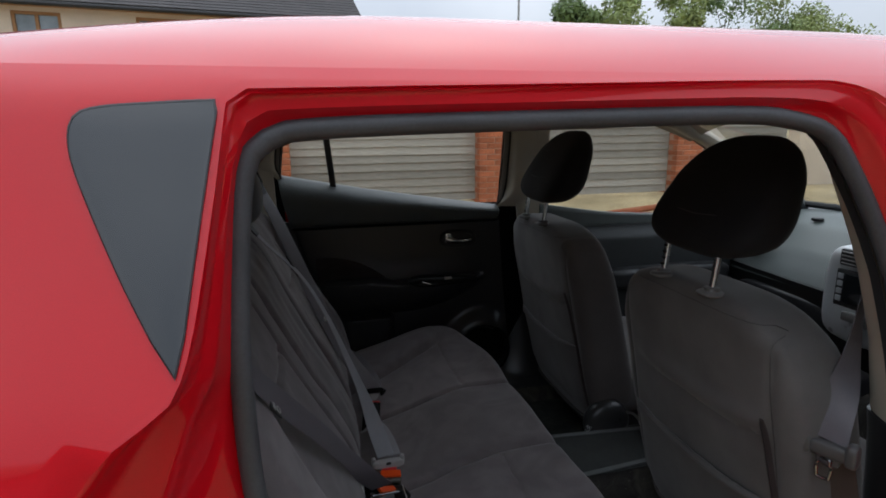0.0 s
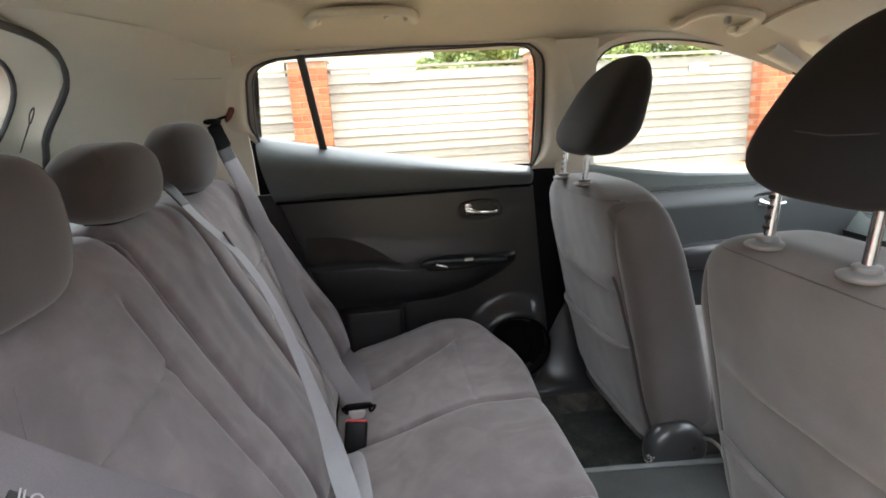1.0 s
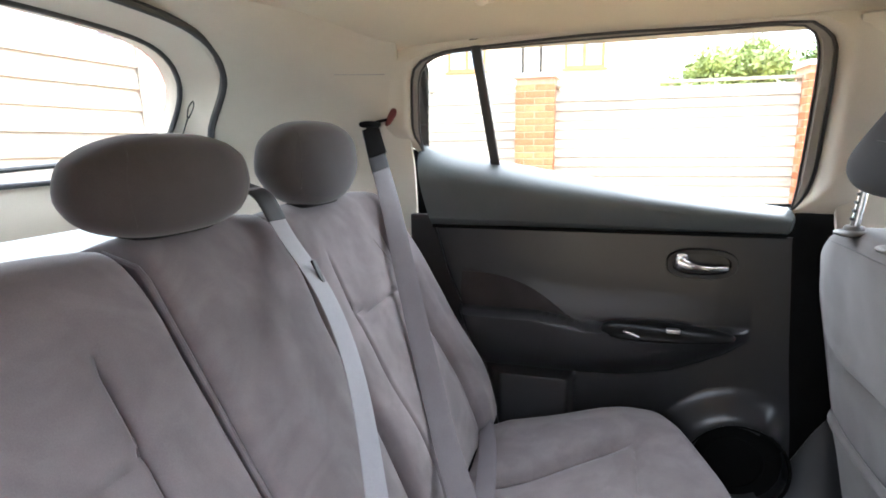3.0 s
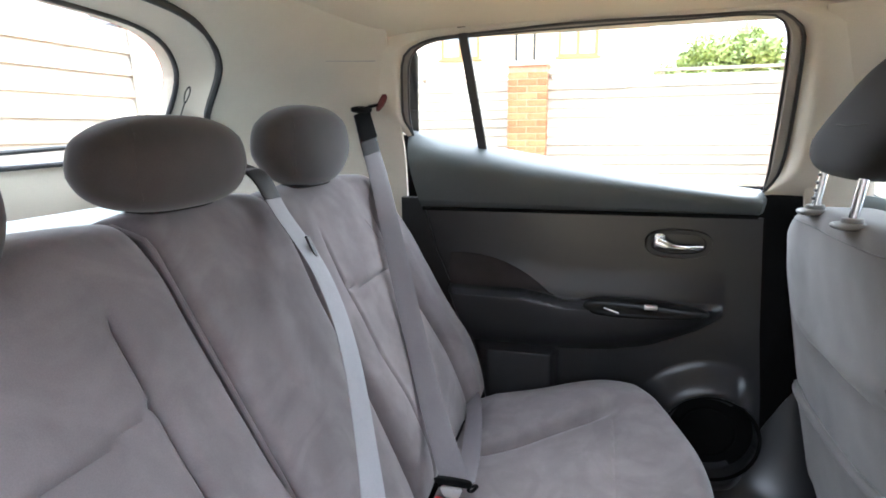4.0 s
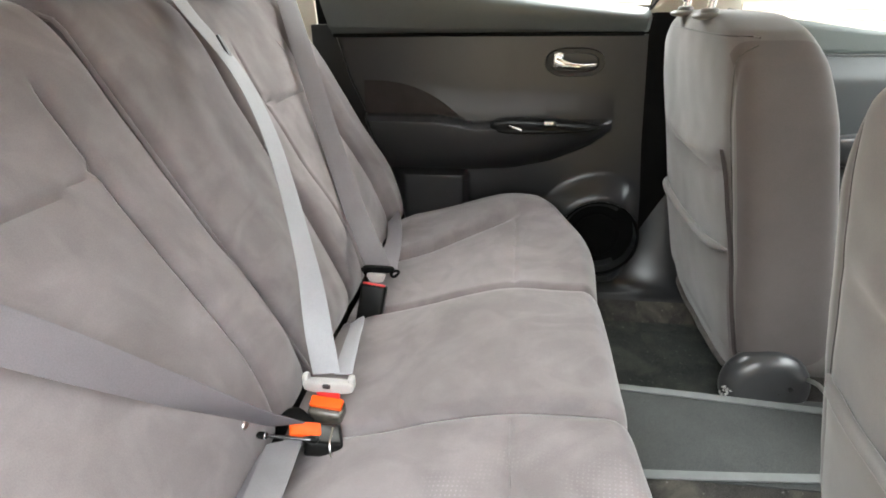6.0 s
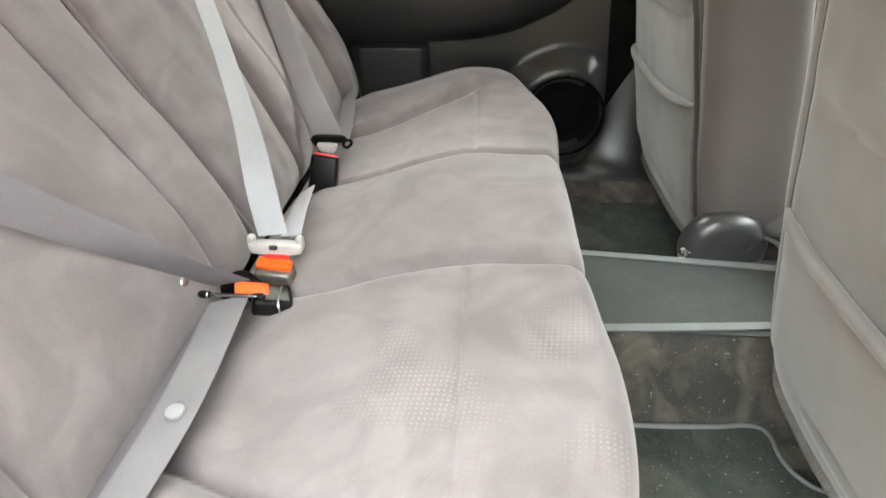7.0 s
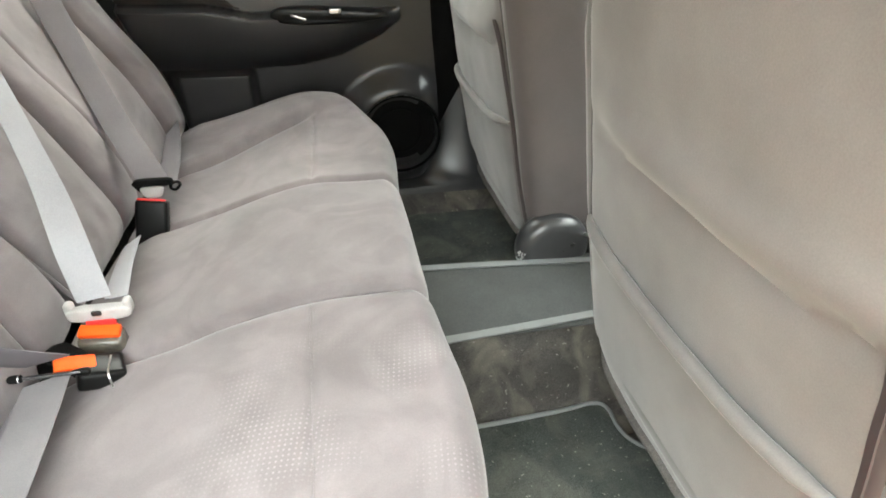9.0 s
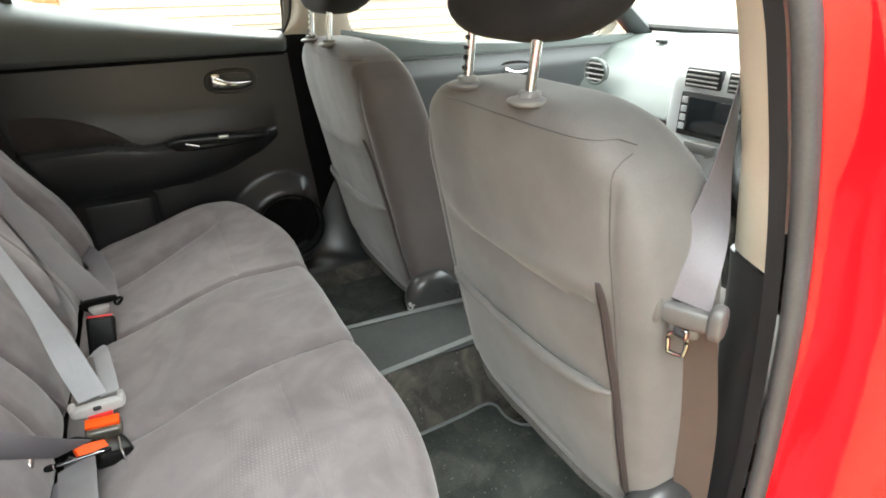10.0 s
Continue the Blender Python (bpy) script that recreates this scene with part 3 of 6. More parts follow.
part("roof_panel", sheet([[(x, y, roof_z(x, y)) for y in 0.66 * np.sin(np.linspace(-1, 1, 41) * math.pi / 2)] for x in np.linspace(-0.46, 1.5, 40)], (0, 0, -0.008)), PAINT, CAR, "glossy red roof")


def liner_z(x, y):
    return 1.458 + (0.09 - 0.05 * max(0, 0.2 - x) ** 2 - 0.25 * max(0, -0.05 - x) ** 2) * (1 - abs(y / 0.66) ** 4) - 0.11 * max(0, (x - 1.0) / 0.5) ** 2


part("headliner", sheet([[(x, y, liner_z(x, y)) for y in 0.66 * np.sin(np.linspace(-1, 1, 33) * math.pi / 2)] for x in np.linspace(-0.46, 1.5, 50)], (0, 0, 0.012)), HEADLINER, CAR, "cream cloth roof lining")

# rear side windows and their surrounds
WIN_REAR = [(-0.088, 1.245), (-0.076, 1.36), (-0.06, 1.420), (-0.015, 1.449), (0.1, 1.457), (0.5, 1.463), (0.65, 1.463), (0.692, 1.436), (0.708, 1.3), (0.716, 1.12), (0.70, 1.108), (0.45, 1.146), (0.2, 1.188), (0.0, 1.228), (-0.06, 1.243)]
WIN_FRONT = [(0.915, 1.12), (0.885, 1.25), (0.885, 1.38), (0.905, 1.43), (0.95, 1.452), (1.06, 1.461), (1.2, 1.448), (1.36, 1.415), (1.5, 1.363), (1.75, 1.23), (1.93, 1.09), (1.9, 1.04), (1.5, 1.045), (1.2, 1.065), (1.0, 1.095)]


def sstep(a, b, x):
    t = min(1, max(0, (x - a) / (b - a)))
    return t * t * (3 - 2 * t)


def sill_z(x):
    return float(np.interp(x, [-0.12, 0.0, 0.2, 0.45, 0.72, 0.8], [1.252, 1.228, 1.190, 1.148, 1.108, 1.10]))


def glass_y(z):
    return float(np.interp(z, [1.0, 1.2, 1.47], [0.765, 0.745, 0.635]))


def surround(poly, c, s, name, label):
    L = by_angle(poly, c, 128)
    C = arr(*c)

    def off(d, dy):
        out = []
        for p in L:
            r = p - C
            low = sill_z(p[0]) if c[0] < 0.9 else float(np.interp(p[0], [0.9, 1.0, 1.2, 1.5], [1.115, 1.095, 1.065, 1.045]))
            k = 0.1 + 0.9 * sstep(0.0, 0.05, p[1] - low)
            k *= 1 + 0.7 * sstep(0.62, 0.70, p[0]) * sstep(0.02, 0.10, p[1] - low) * (c[0] < 0.9)
            k *= 1 - 0.45 * sstep(1.42, 1.45, p[1]) * (c[0] < 0.9)
            q = p + r / np.linalg.norm(r) * d * k
            out.append((q[0], s * (glass_y(p[1]) + dy * k), q[1]))
        return out

    fr = part("window", tube(off(0.003, -0.008), 0.0026, 8, True, up=(0, 1, 0)), RUBBER, CAR, "black rubber glazing seal")
    gl = part("pane", rings([[(c[0] + (p[0] - c[0]) * k, s * glass_y(c[1] + (p[1] - c[1]) * k), c[1] + (p[1] - c[1]) * k) for p in L] for k in (1, 0.85, 0.7, 0.5, 0.3, 0.1, 0.01)], cap=True), GLASS, fr, "clear side glass")
    gl.visible_shadow = False
    if c[0] < 0.9:
        # the door's own dark window frame, broad by the pillar, with a second seal beyond it
        part("window_frame", rings([off(0.004, -0.006), off(0.006, -0.013), off(0.014, -0.015), off(0.0158, -0.0125), off(0.0212, -0.0115)]), GREYFRAME, fr, "taupe door frame round the glass")
        part("outer_seal", tube(off(0.0175, -0.0125), 0.0036, 8, True, up=(0, 1, 0)), RUBBER, fr, "black rubber frame seal")
        part(name, rings([off(0.0195, 0.0), off(0.0205, -0.014), off(0.027, -0.026), off(0.036, -0.032), off(0.058, -0.03), off(0.078, -0.026), off(0.108, -0.018)]), BEIGE, CAR, label)
    else:
        skirt = [(0.008, 0.012), (0.004, -0.004), (0.012, -0.018), (0.03, -0.032), (0.055, -0.03)] + ([(0.075, -0.026), (0.105, -0.018)] if s > 0 else [])
        part(name, rings([off(*k) for k in skirt]), BEIGE, CAR, label)
    return fr


w_l = surround(WIN_REAR, (0.33, 1.3), 1, "window_surround", "cream trim round the side window")
surround(WIN_FRONT, (1.35, 1.25), 1, "window_surround", "cream trim round the side window")
surround(WIN_FRONT, (1.35, 1.25), -1, "window_surround", "cream trim round the side window")
# fixed divider between the wound pane and its small corner pane
part("divider_bar", box((0.078, 0.0, 1.33), (0.022, 0.012, 0.30), 0.003), RUBBER, w_l, "black divider bar")
db = [o for o in w_l.children if o.name.startswith("divider_bar")][0]
bmd = bmesh.new()
bmd.from_mesh(db.data)
for v in bmd.verts:
    z = v.co.z
    v.co.y += glass_y(z) - 0.006
    v.co.x += -0.10 * (z - 1.2)  + 0.012
bmd.to_mesh(db.data)
bmd.free()

# rear pillar trims, tailgate opening
def gate_x(z):
    """The raked plane of the tailgate opening."""
    return float(np.interp(z, [0.7, 1.0, 1.21, 1.40, 1.50], [-0.66, -0.655, -0.635, -0.454, -0.37]))


def gate_y(z):
    return float(np.interp(z, [0.7, 0.9, 1.1, 1.21, 1.29, 1.40, 1.464, 1.49, 1.52], [0.62, 0.64, 0.66, 0.65, 0.545, 0.475, 0.352, 0.22, 0.05]))


for s in (-1, 1):
    P = []
    for u in np.linspace(0, 1, 24):
        row = []
        for v in np.linspace(0, 1, 20):
            z = 0.70 + 0.815 * v
            x = -0.112 + (gate_x(z) + 0.112) * u
            front = glass_y(z) - 0.02
            back = gate_y(z)
            w = u ** 1.6
            y = front * (1 - w) + back * w
            if z < 1.0:
                y -= 0.06 * (1.0 - z) / 0.3 * min(1, u * 3)
            if s < 0:
                y = min(y, seal_y(z) - 0.045)
            row.append((x, s * y, min(z, liner_z(x, y) + 0.011)))
        P.append(row)
    part("rear_pillar_trim", sheet(P, (0, s * 0.01, 0)), BEIGE, CAR, "cream plastic rear pillar trim")
    line = [(-0.112 + (gate_x(1.415) + 0.112) * u, s * ((glass_y(1.415) - 0.02) * (1 - u ** 1.6) + gate_y(1.415) * u ** 1.6 - 0.0005), 1.415) for u in np.linspace(0.10, 0.42, 9)]
    part("trim_joint", tube(line, 0.0012, 6), GREYPLASTIC, CAR)

GATE = [(-0.64, 0.85), (0.64, 0.85), (0.66, 1.1), (0.65, 1.21), (0.545, 1.29), (0.475, 1.40), (0.352, 1.464), (0.15, 1.485), (-0.15, 1.485), (-0.352, 1.464), (-0.475, 1.40), (-0.545, 1.29), (-0.65, 1.21), (-0.66, 1.1)]
GWIN = [(-0.48, 1.205), (0.0, 1.195), (0.48, 1.205), (0.502, 1.25), (0.503, 1.31), (0.458, 1.394), (0.345, 1.452), (0.15, 1.468), (-0.15, 1.468), (-0.345, 1.452), (-0.458, 1.394), (-0.503, 1.31), (-0.502, 1.25)]
gl, gw = by_angle(GATE, (0, 1.25), 128), by_angle(GWIN, (0, 1.3), 128)


def gx(z):
    """The raked plane of the rear glass."""
    return float(np.interp(z, [0.8, 1.2, 1.394, 1.5], [-0.78, -0.72, -0.557, -0.47]))


gate = part("tailgate", rings([[(gate_x(z), y * 1.05, 1.25 + (z - 1.25) * 1.09) for y, z in gl], [(gate_x(z), y, z) for y, z in gl], [(gx(z) * 0.55 + gate_x(z) * 0.45, y, z) for y, z in lerp_loops(gl, gw, 0.10)], [(gx(z) + 0.02, y, z) for y, z in lerp_loops(gl, gw, 0.70)], [(gx(z) + 0.006, y, z) for y, z in gw], [(gx(z) - 0.03, y, z) for y, z in gw], [(gx(z) - 0.05, y * 1.05, z) for y, z in gl]]), BEIGE, CAR, "cream tailgate lining")
part("gasket", tube([(gate_x(z) + 0.004, y, z) for y, z in gl], 0.0085, 8, True, up=(1, 0, 0)), RUBBER, gate, "black rubber tailgate gasket")
part("gasket", tube([(gx(z) + 0.006, y, z) for y, z in gw], 0.006, 8, True, up=(1, 0, 0)), RUBBER, gate, "black rubber glass edge")
pg = part("pane", rings([[(gx(z) - 0.005, y, z) for y, z in gw]] + [[(gx(1.3 + (z - 1.3) * k) - 0.005, y * k, 1.3 + (z - 1.3) * k) for y, z in gw] for k in (0.7, 0.4, 0.1)], cap=True), GLASS, gate, "clear rear glass")
pg.visible_shadow = False
part("rear_wiper", tube([(gx(1.225) - 0.016, 0.12, 1.222), (gx(1.235) - 0.016, 0.42, 1.236)], 0.006, 8), BLACK, gate, "black rear wiper")
TOPS = [(-0.66, 1.16), (0.66, 1.16), (0.655, 1.35), (0.60, 1.46), (0.4, 1.55), (-0.4, 1.55), (-0.60, 1.46), (-0.655, 1.35)]
tops = by_angle(TOPS, (0, 1.3), 128)
part("tailgate_frame", rings([[(gx(z) - 0.032, y, z) for y, z in gw], [(float(np.interp(z, [1.16, 1.22, 1.3, 1.55], [-0.83, -0.72, -0.56, -0.45])), y, z) for y, z in tops]]), PAINT, CAR, "red frame round the rear glass")
part("tailgate_skin", sheet([[(-0.86 - 0.03 * math.cos(y * 2), y, z) for z in np.linspace(0.3, 1.12, 6)] + [(-0.83, y, 1.165)] for y in np.linspace(-0.8, 0.8, 12)], (0.012, 0, 0)), PAINT, CAR, "glossy red tailgate")
part("parcel_shelf", sheet([[(x, y, 1.085 + 0.02 * sstep(-0.58, -0.66, x)) for y in np.linspace(-0.62, 0.62, 14)] for x in np.linspace(-0.655, -0.26, 10)], (0, 0, -0.015)), SHELF, CAR, "pale grey parcel shelf")
part("shelf_cord", tube(smoothed([(-0.515, 0.452, 1.357), (-0.521, 0.458, 1.345), (-0.527, 0.450, 1.325), (-0.527, 0.444, 1.325), (-0.521, 0.444, 1.345)], 6, True), 0.0015, 6, True), BLACK, CAR, "black parcel shelf cord")
part("shelf_cord", tube([(-0.527, 0.447, 1.326), (-0.565, 0.452, 1.26)], 0.0015, 6), BLACK, CAR, "black parcel shelf cord")

# floor, tunnel, sills, load bay
part("floor_pan", sheet([[(x, y, 0.325) for y in np.linspace(-0.74, 0.74, 20)] for x in np.linspace(-0.85, 2.1, 30)], (0, 0, -0.02)), CARPET, CAR, "black carpeted floor")
part("load_floor", sheet([[(x, y, 0.62) for y in np.linspace(-0.64, 0.64, 12)] for x in np.linspace(-0.84, -0.24, 10)], (0, 0, -0.02)), CARPET, CAR, "black carpeted load floor")


def tunnel(y):
    return 0.33 + 0.165 / (1 + (abs(y) / 0.122) ** 14)


part("tunnel", sheet([[(x, y, tunnel(y) + (0.0 if x < 0.98 else min(0.12, (x - 0.98) * 1.2))) for y in np.linspace(-0.2, 0.2, 41)] for x in np.linspace(0.45, 1.75, 40)], (0, 0, -0.01)), CARPET, CAR, "carpeted centre tunnel")
for s in (-1, 1):
    P = []
    for x in np.linspace(0.2, 0.62 if s > 0 else 1.0, 30):
        w = 0.25 * max(0, (0.42 - x) / 0.22) ** 2 + 0.06 * max(0, (x - 0.82) / 0.18) ** 2
        P.append([(x, s * (0.745 - 0.135 * v), 0.40 + w * (1 - v) + 0.035 * math.sin(min(1, v * 1.3) * math.pi) - 0.06 * max(0, v - 0.75) * 4) for v in np.linspace(0, 1, 16)])
    part("sill_trim", sheet(P, (0, 0, -0.015)), PLASTIC, CAR, "black plastic sill trim")

P = []
for x in np.linspace(0.57, 0.97, 40):
    H = 0.045 + 0.27 * sstep(0.665, 0.865, x)
    P.append([(x, 0.612, 0.335)] + [(x, 0.615 + 0.105 * v, 0.388 + 0.012 * min(1, v * 6) + (H - 0.012) * v ** 2.2) for v in np.linspace(0, 1, 18)])
part("pillar_foot", sheet(P, (0, 0.006, -0.006)), FOOTBLACK, CAR, "satin black flared pillar foot")
part("carpet_edge", sheet([[(x, 0.545 + 0.066 * v, 0.346 + 0.046 * v ** 1.3) for v in np.linspace(0, 1, 8)] for x in np.linspace(0.57, 0.97, 16)], (0, 0, -0.006)), CARPET, CAR, "carpet turned up along the sill")
# centre pillar trims: cream above, black below
for s in (-1, 1):
    for name, z0, z1, mat_, lab in (("centre_pillar_upper", 0.935, 1.47, BEIGE, "cream upper pillar trim"), ("centre_pillar_lower", 0.40, 0.932, PLASTIC, "black lower pillar trim")):
        P = []
        for u in np.linspace(0, 1, 16):
            row = []
            for z in np.linspace(z0, z1, 14):
                xa = float(np.interp(z, [0.4, 0.9, 1.05, 1.2, 1.45], [0.83, 0.83, 0.80, 0.775, 0.75])) if s > 0 else float(np.interp(z, [0.4, 0.62, 0.88, 1.06, 1.24, 1.37, 1.45], [0.94, 0.94, 0.91, 0.872, 0.80, 0.74, 0.70]))
                xb = float(np.interp(z, [0.4, 0.9, 1.1, 1.45], [1.05, 0.96, 0.915, 0.875] if s > 0 else [1.05, 1.03, 1.02, 0.98]))
                y = glass_y(max(z, 1.05)) - 0.030 - 0.014 * math.sin(u * math.pi) ** 0.6
                if s < 0:
                    y = seal_y(z) - 0.035 - 0.072 * math.sin(min(1, u * 3) * math.pi / 2)
                if z1 < 1:
                    y -= 0.006
                row.append((xa + (xb - xa) * u, s * y, z))
            P.append(row)
        part(name, sheet(P, (0, s * 0.012, 0)), mat_, CAR, lab)

# Black sheets stand in for the deep shade of the door gaps.
part("door_gap", sheet([[(x, 0.765, z) for z in np.linspace(0.36, 1.125, 4)] for x in (0.64, 0.80, 0.93)], (0, 0.01, 0)), VOID, CAR, "black sheet for the shade in the door gap")
part("door_gap", sheet([[(x, 0.765, z) for z in np.linspace(0.36, 1.246, 4)] for x in (-0.3, -0.16, -0.085)], (0, 0.01, 0)), VOID, CAR, "black sheet for the shade in the door gap")

# grab handles, folded flat against the roof lining
def grab(x0, x1, ym, yb, s):
    def on(x, y, d):
        return (x, s * y, liner_z(x, y) - d)

    m = (x0 + x1) / 2
    g = smoothed([on(x0 - 0.004, ym + 0.012, 0.004), on(x0, ym, 0.014), on(x0 + 0.012, ym - (ym - yb) * 0.7, 0.022), on(x0 + 0.04, yb, 0.024), on(m, yb - 0.004, 0.024), on(x1 - 0.04, yb, 0.024), on(x1 - 0.012, ym - (ym - yb) * 0.7, 0.022), on(x1, ym, 0.014), on(x1 + 0.004, ym + 0.012, 0.004)], 8)
    h = part("grab_handle", tube(g, 0.0135, 12, squash=(1.0, 0.8)), BEIGE, CAR, "cream folding grab handle")
    for xx in (x0 + 0.004, x1 - 0.004):
        part("mount", superbox(on(xx, ym + 0.006, 0.006), (0.02, 0.022, 0.012), 3, 5), BEIGE, h)
    part("recess", superbox(on(m, (ym + yb) / 2 + 0.012, 0.001), ((x1 - x0) / 2 - 0.035, (ym - yb) / 2 - 0.012, 0.004), 4, 6), HEADLINER, h)
    part("coat_hook", superbox(on(x1 - 0.065, ym - 0.045, 0.014), (0.007, 0.012, 0.011), 3, 5), GREYPLASTIC, h)


for s in (-1, 1):
    grab(0.115, 0.355, 0.460, 0.360, s)
    grab(1.07, 1.25, 0.550, 0.425, s)
for s in (-1, 1):
    visor = sheet([[(1.28 + 0.15 * u, s * (0.12 + 0.38 * v), liner_z(1.28 + 0.15 * u, 0.12 + 0.38 * v) - 0.012 - 0.008 * math.sin(u * math.pi)) for v in np.linspace(0, 1, 10)] for u in np.linspace(0, 1, 6)], (0, 0, 0.008))
    part("sun_visor", visor, BEIGE, CAR, "cream sun visor folded up")

# windscreen, front pillars
WS = [(0.60, 1.42, 1.425), (0.3, 1.46, 1.448), (0.0, 1.47, 1.455), (-0.3, 1.46, 1.448), (-0.60, 1.42, 1.425), (-0.70, 1.75, 1.28), (-0.74, 2.12, 1.075), (-0.4, 2.24, 1.07), (0, 2.27, 1.07), (0.4, 2.24, 1.07), (0.74, 2.12, 1.075), (0.70, 1.75, 1.28)]
ws = [(x, y, z) for y, x, z in WS]
wsl = smoothed(ws, 5, True)
wcen = wsl.mean(0)
wo = part("windscreen", rings([wsl, wcen + (wsl - wcen) * 0.5], cap=True), GLASS, CAR, "clear windscreen")
wo.visible_shadow = False
for s in (-1, 1):
    part("front_pillar_trim", tube(smoothed([(1.38, s * 0.61, 1.430), (1.6, s * 0.655, 1.345), (1.80, s * 0.685, 1.25)], 8), 0.034, 10, squash=(1.1, 0.8)), BEIGE, CAR, "cream front pillar trim")
    part("front_pillar_foot", tube(smoothed([(1.80, s * 0.685, 1.25), (1.95, s * 0.708, 1.17), (2.14, s * 0.735, 1.05)], 8), np.linspace(0.0345, 0.05, 17), 10, squash=(1.1, 0.8)), PLASTIC_SOFT, CAR, "dark foot of the front pillar")
part("windscreen_edge", tube(smoothed([(2.12, 0.73, 1.07), (2.23, 0.4, 1.062), (2.26, 0, 1.062), (2.23, -0.4, 1.062), (2.12, -0.73, 1.07)], 8), 0.014, 8), BLACK, CAR)
part("bonnet", sheet([[(2.2 + 0.85 * u, y, 1.045 - 0.02 * (y / 0.7) ** 2 - 0.20 * u ** 2) for y in np.linspace(-0.8, 0.8, 15)] for u in np.linspace(0, 1, 12)], (0, 0, -0.02)), PAINT, CAR, "glossy red bonnet")
part("front_panel", superbox((3.02, 0, 0.53), (0.10, 0.82, 0.30), 6, 10), PAINT, CAR, "glossy red nose")
for s in (-1, 1):
    part("front_wing", sheet([[(x, s * 0.83, z) for z in np.linspace(0.3, 1.03 - 0.18 * max(0, (x - 2.2) / 0.85) ** 2, 6)] for x in np.linspace(2.05, 3.07, 8)], (0, -s * 0.02, 0)), PAINT, CAR, "glossy red wing")
# door mirror
mir = part("door_mirror", superbox((1.93, 0.98, 1.07), (0.07, 0.11, 0.075), 3, 8), PAINT, CAR, "red door mirror")
part("mirror_glass", superbox((1.862, 0.98, 1.07), (0.006, 0.09, 0.055), 3, 6), CHROME, mir)
part("mirror_arm", box((1.93, 0.86, 1.03), (0.06, 0.12, 0.04), 0.01), BLACK, mir)

# wheels (four, under the arches)
for wx in (-0.12, 2.45):
    for s in (-1, 1):
        w = part("wheel", disc((wx, s * 0.74, 0.31), 0.31, 0.2, "y", 0.03, 40), RUBBER, CAR, "black tyre with a silver rim")
        part("rim", disc((wx, s * 0.835, 0.31), 0.2, 0.02, "y", 0.008, 40), SILVER, w)


# ---- left rear door lining ----
def bump(d, r):
    return math.exp(-(d / r) ** 2)


DOOR_L = part("rear_door_lining", sheet([[(x, 0.712 + 0.02 * sstep(0.66, 0.77, x), z) for z in np.linspace(0.40, 1.09, 4)] for x in np.linspace(-0.12, 0.70, 6)], (0, 0.02, 0)), BLACK, CAR, "black plastic rear door lining, door shut")


SPK = (0.642, 0.543)


def arm_top(x):
    return float(np.interp(x, [0.0, 0.20, 0.30, 0.50, 0.62], [0.862, 0.862, 0.845, 0.849, 0.855]))


def door_y(x, z):
    """Depth of the lining: the armrest's swelling with its crisp ledge, the pull pocket's box, the loudspeaker's collar and hole."""
    y = 0.705
    top = arm_top(x)
    low = float(np.interp(x, [0.0, 0.25, 0.40, 0.50, 0.60, 0.66], [0.722, 0.722, 0.730, 0.752, 0.797, 0.84]))
    arm = sstep(-0.06, 0.05, x) * max(0.0, 1 - max(0.0, (x - 0.40) / 0.25) ** 2.4) ** 0.7
    s_ = min(1.0, max(0.0, (z - low) / max(0.01, top - low)))
    y -= 0.056 * arm * (1 - (1 - s_) ** 2.6) * (1 - sstep(top - 0.003, top + 0.010, z))
    y -= 0.010 * arm * sstep(top - 0.003, top + 0.010, z) * (1 - sstep(top + 0.01, top + 0.09, z))
    r = math.hypot(x - SPK[0], z - SPK[1])
    y -= 0.040 * (1 - sstep(0.112, 0.185, r)) * (1 - 0.8 * sstep(0.69, 0.74, x))
    y += 0.045 * (1 - sstep(0.101, 0.110, r))
    y -= 0.034 * (1 - sstep(0.712, 0.724, z)) * (1 - sstep(0.270, 0.292, x)) * sstep(0.08, 0.12, x)
    return y


def lining_front(z):
    return float(np.interp(z, [0.40, 0.53, 0.667, 0.80, 1.05], [0.752, 0.752, 0.744, 0.730, 0.712]))


def lining_x(z, u):
    """The lining's rear rim leans with the door's edge and leaves a dark gap by the seat."""
    a = float(np.interp(z, [0.40, 0.64, 0.841, 0.953, 1.063], [0.14, 0.086, 0.018, -0.036, -0.066]))
    return a + (lining_front(z) - a) * u


P = [[(lining_x(z, u), door_y(lining_x(z, u), z) + 0.02 * (1 - sstep(0, 0.02, u)), z) for z in np.linspace(0.40, 1.063, 200)] for u in np.linspace(0, 1, 170)]
part("lower_panel", sheet(P, (0, 0.004, 0)), PLASTIC, DOOR_L, "black moulded panel with armrest")
part("groove", tube([(x, door_y(x, 1.063) - 0.0005, 1.0645) for x in np.linspace(-0.06, 0.700, 40)], 0.0046, 8), VOID, DOOR_L, "dark groove under the ledge")
P = []
for u in np.linspace(0, 1, 60):
    row = []
    for v in np.linspace(0, 1, 26):
        # the rear rim leans forwards towards the seat
        x = -0.100 + 0.034 * (1 - v) ** 1.3 + (0.818 - 0.034 * (1 - v) ** 1.3) * u
        zt = sill_z(x)
        z = 1.067 + (zt + 0.010 - 1.067) * v
        k = max(0, (v - 0.55) / 0.45)
        y = 0.700 + 0.006 * math.cos(v * math.pi) * 1.0 - 0.012 * math.sin(v * math.pi) + 0.045 * k ** 2.2 + 0.035 * sstep(0.695, 0.718, x) ** 2
        if v < 0.06:
            y += 0.006
        row.append((x, y, z))
    P.append(row)
part("upper_panel", sheet(P, (0, 0.004, 0)), LEDGE, DOOR_L, "charcoal soft-touch upper panel")
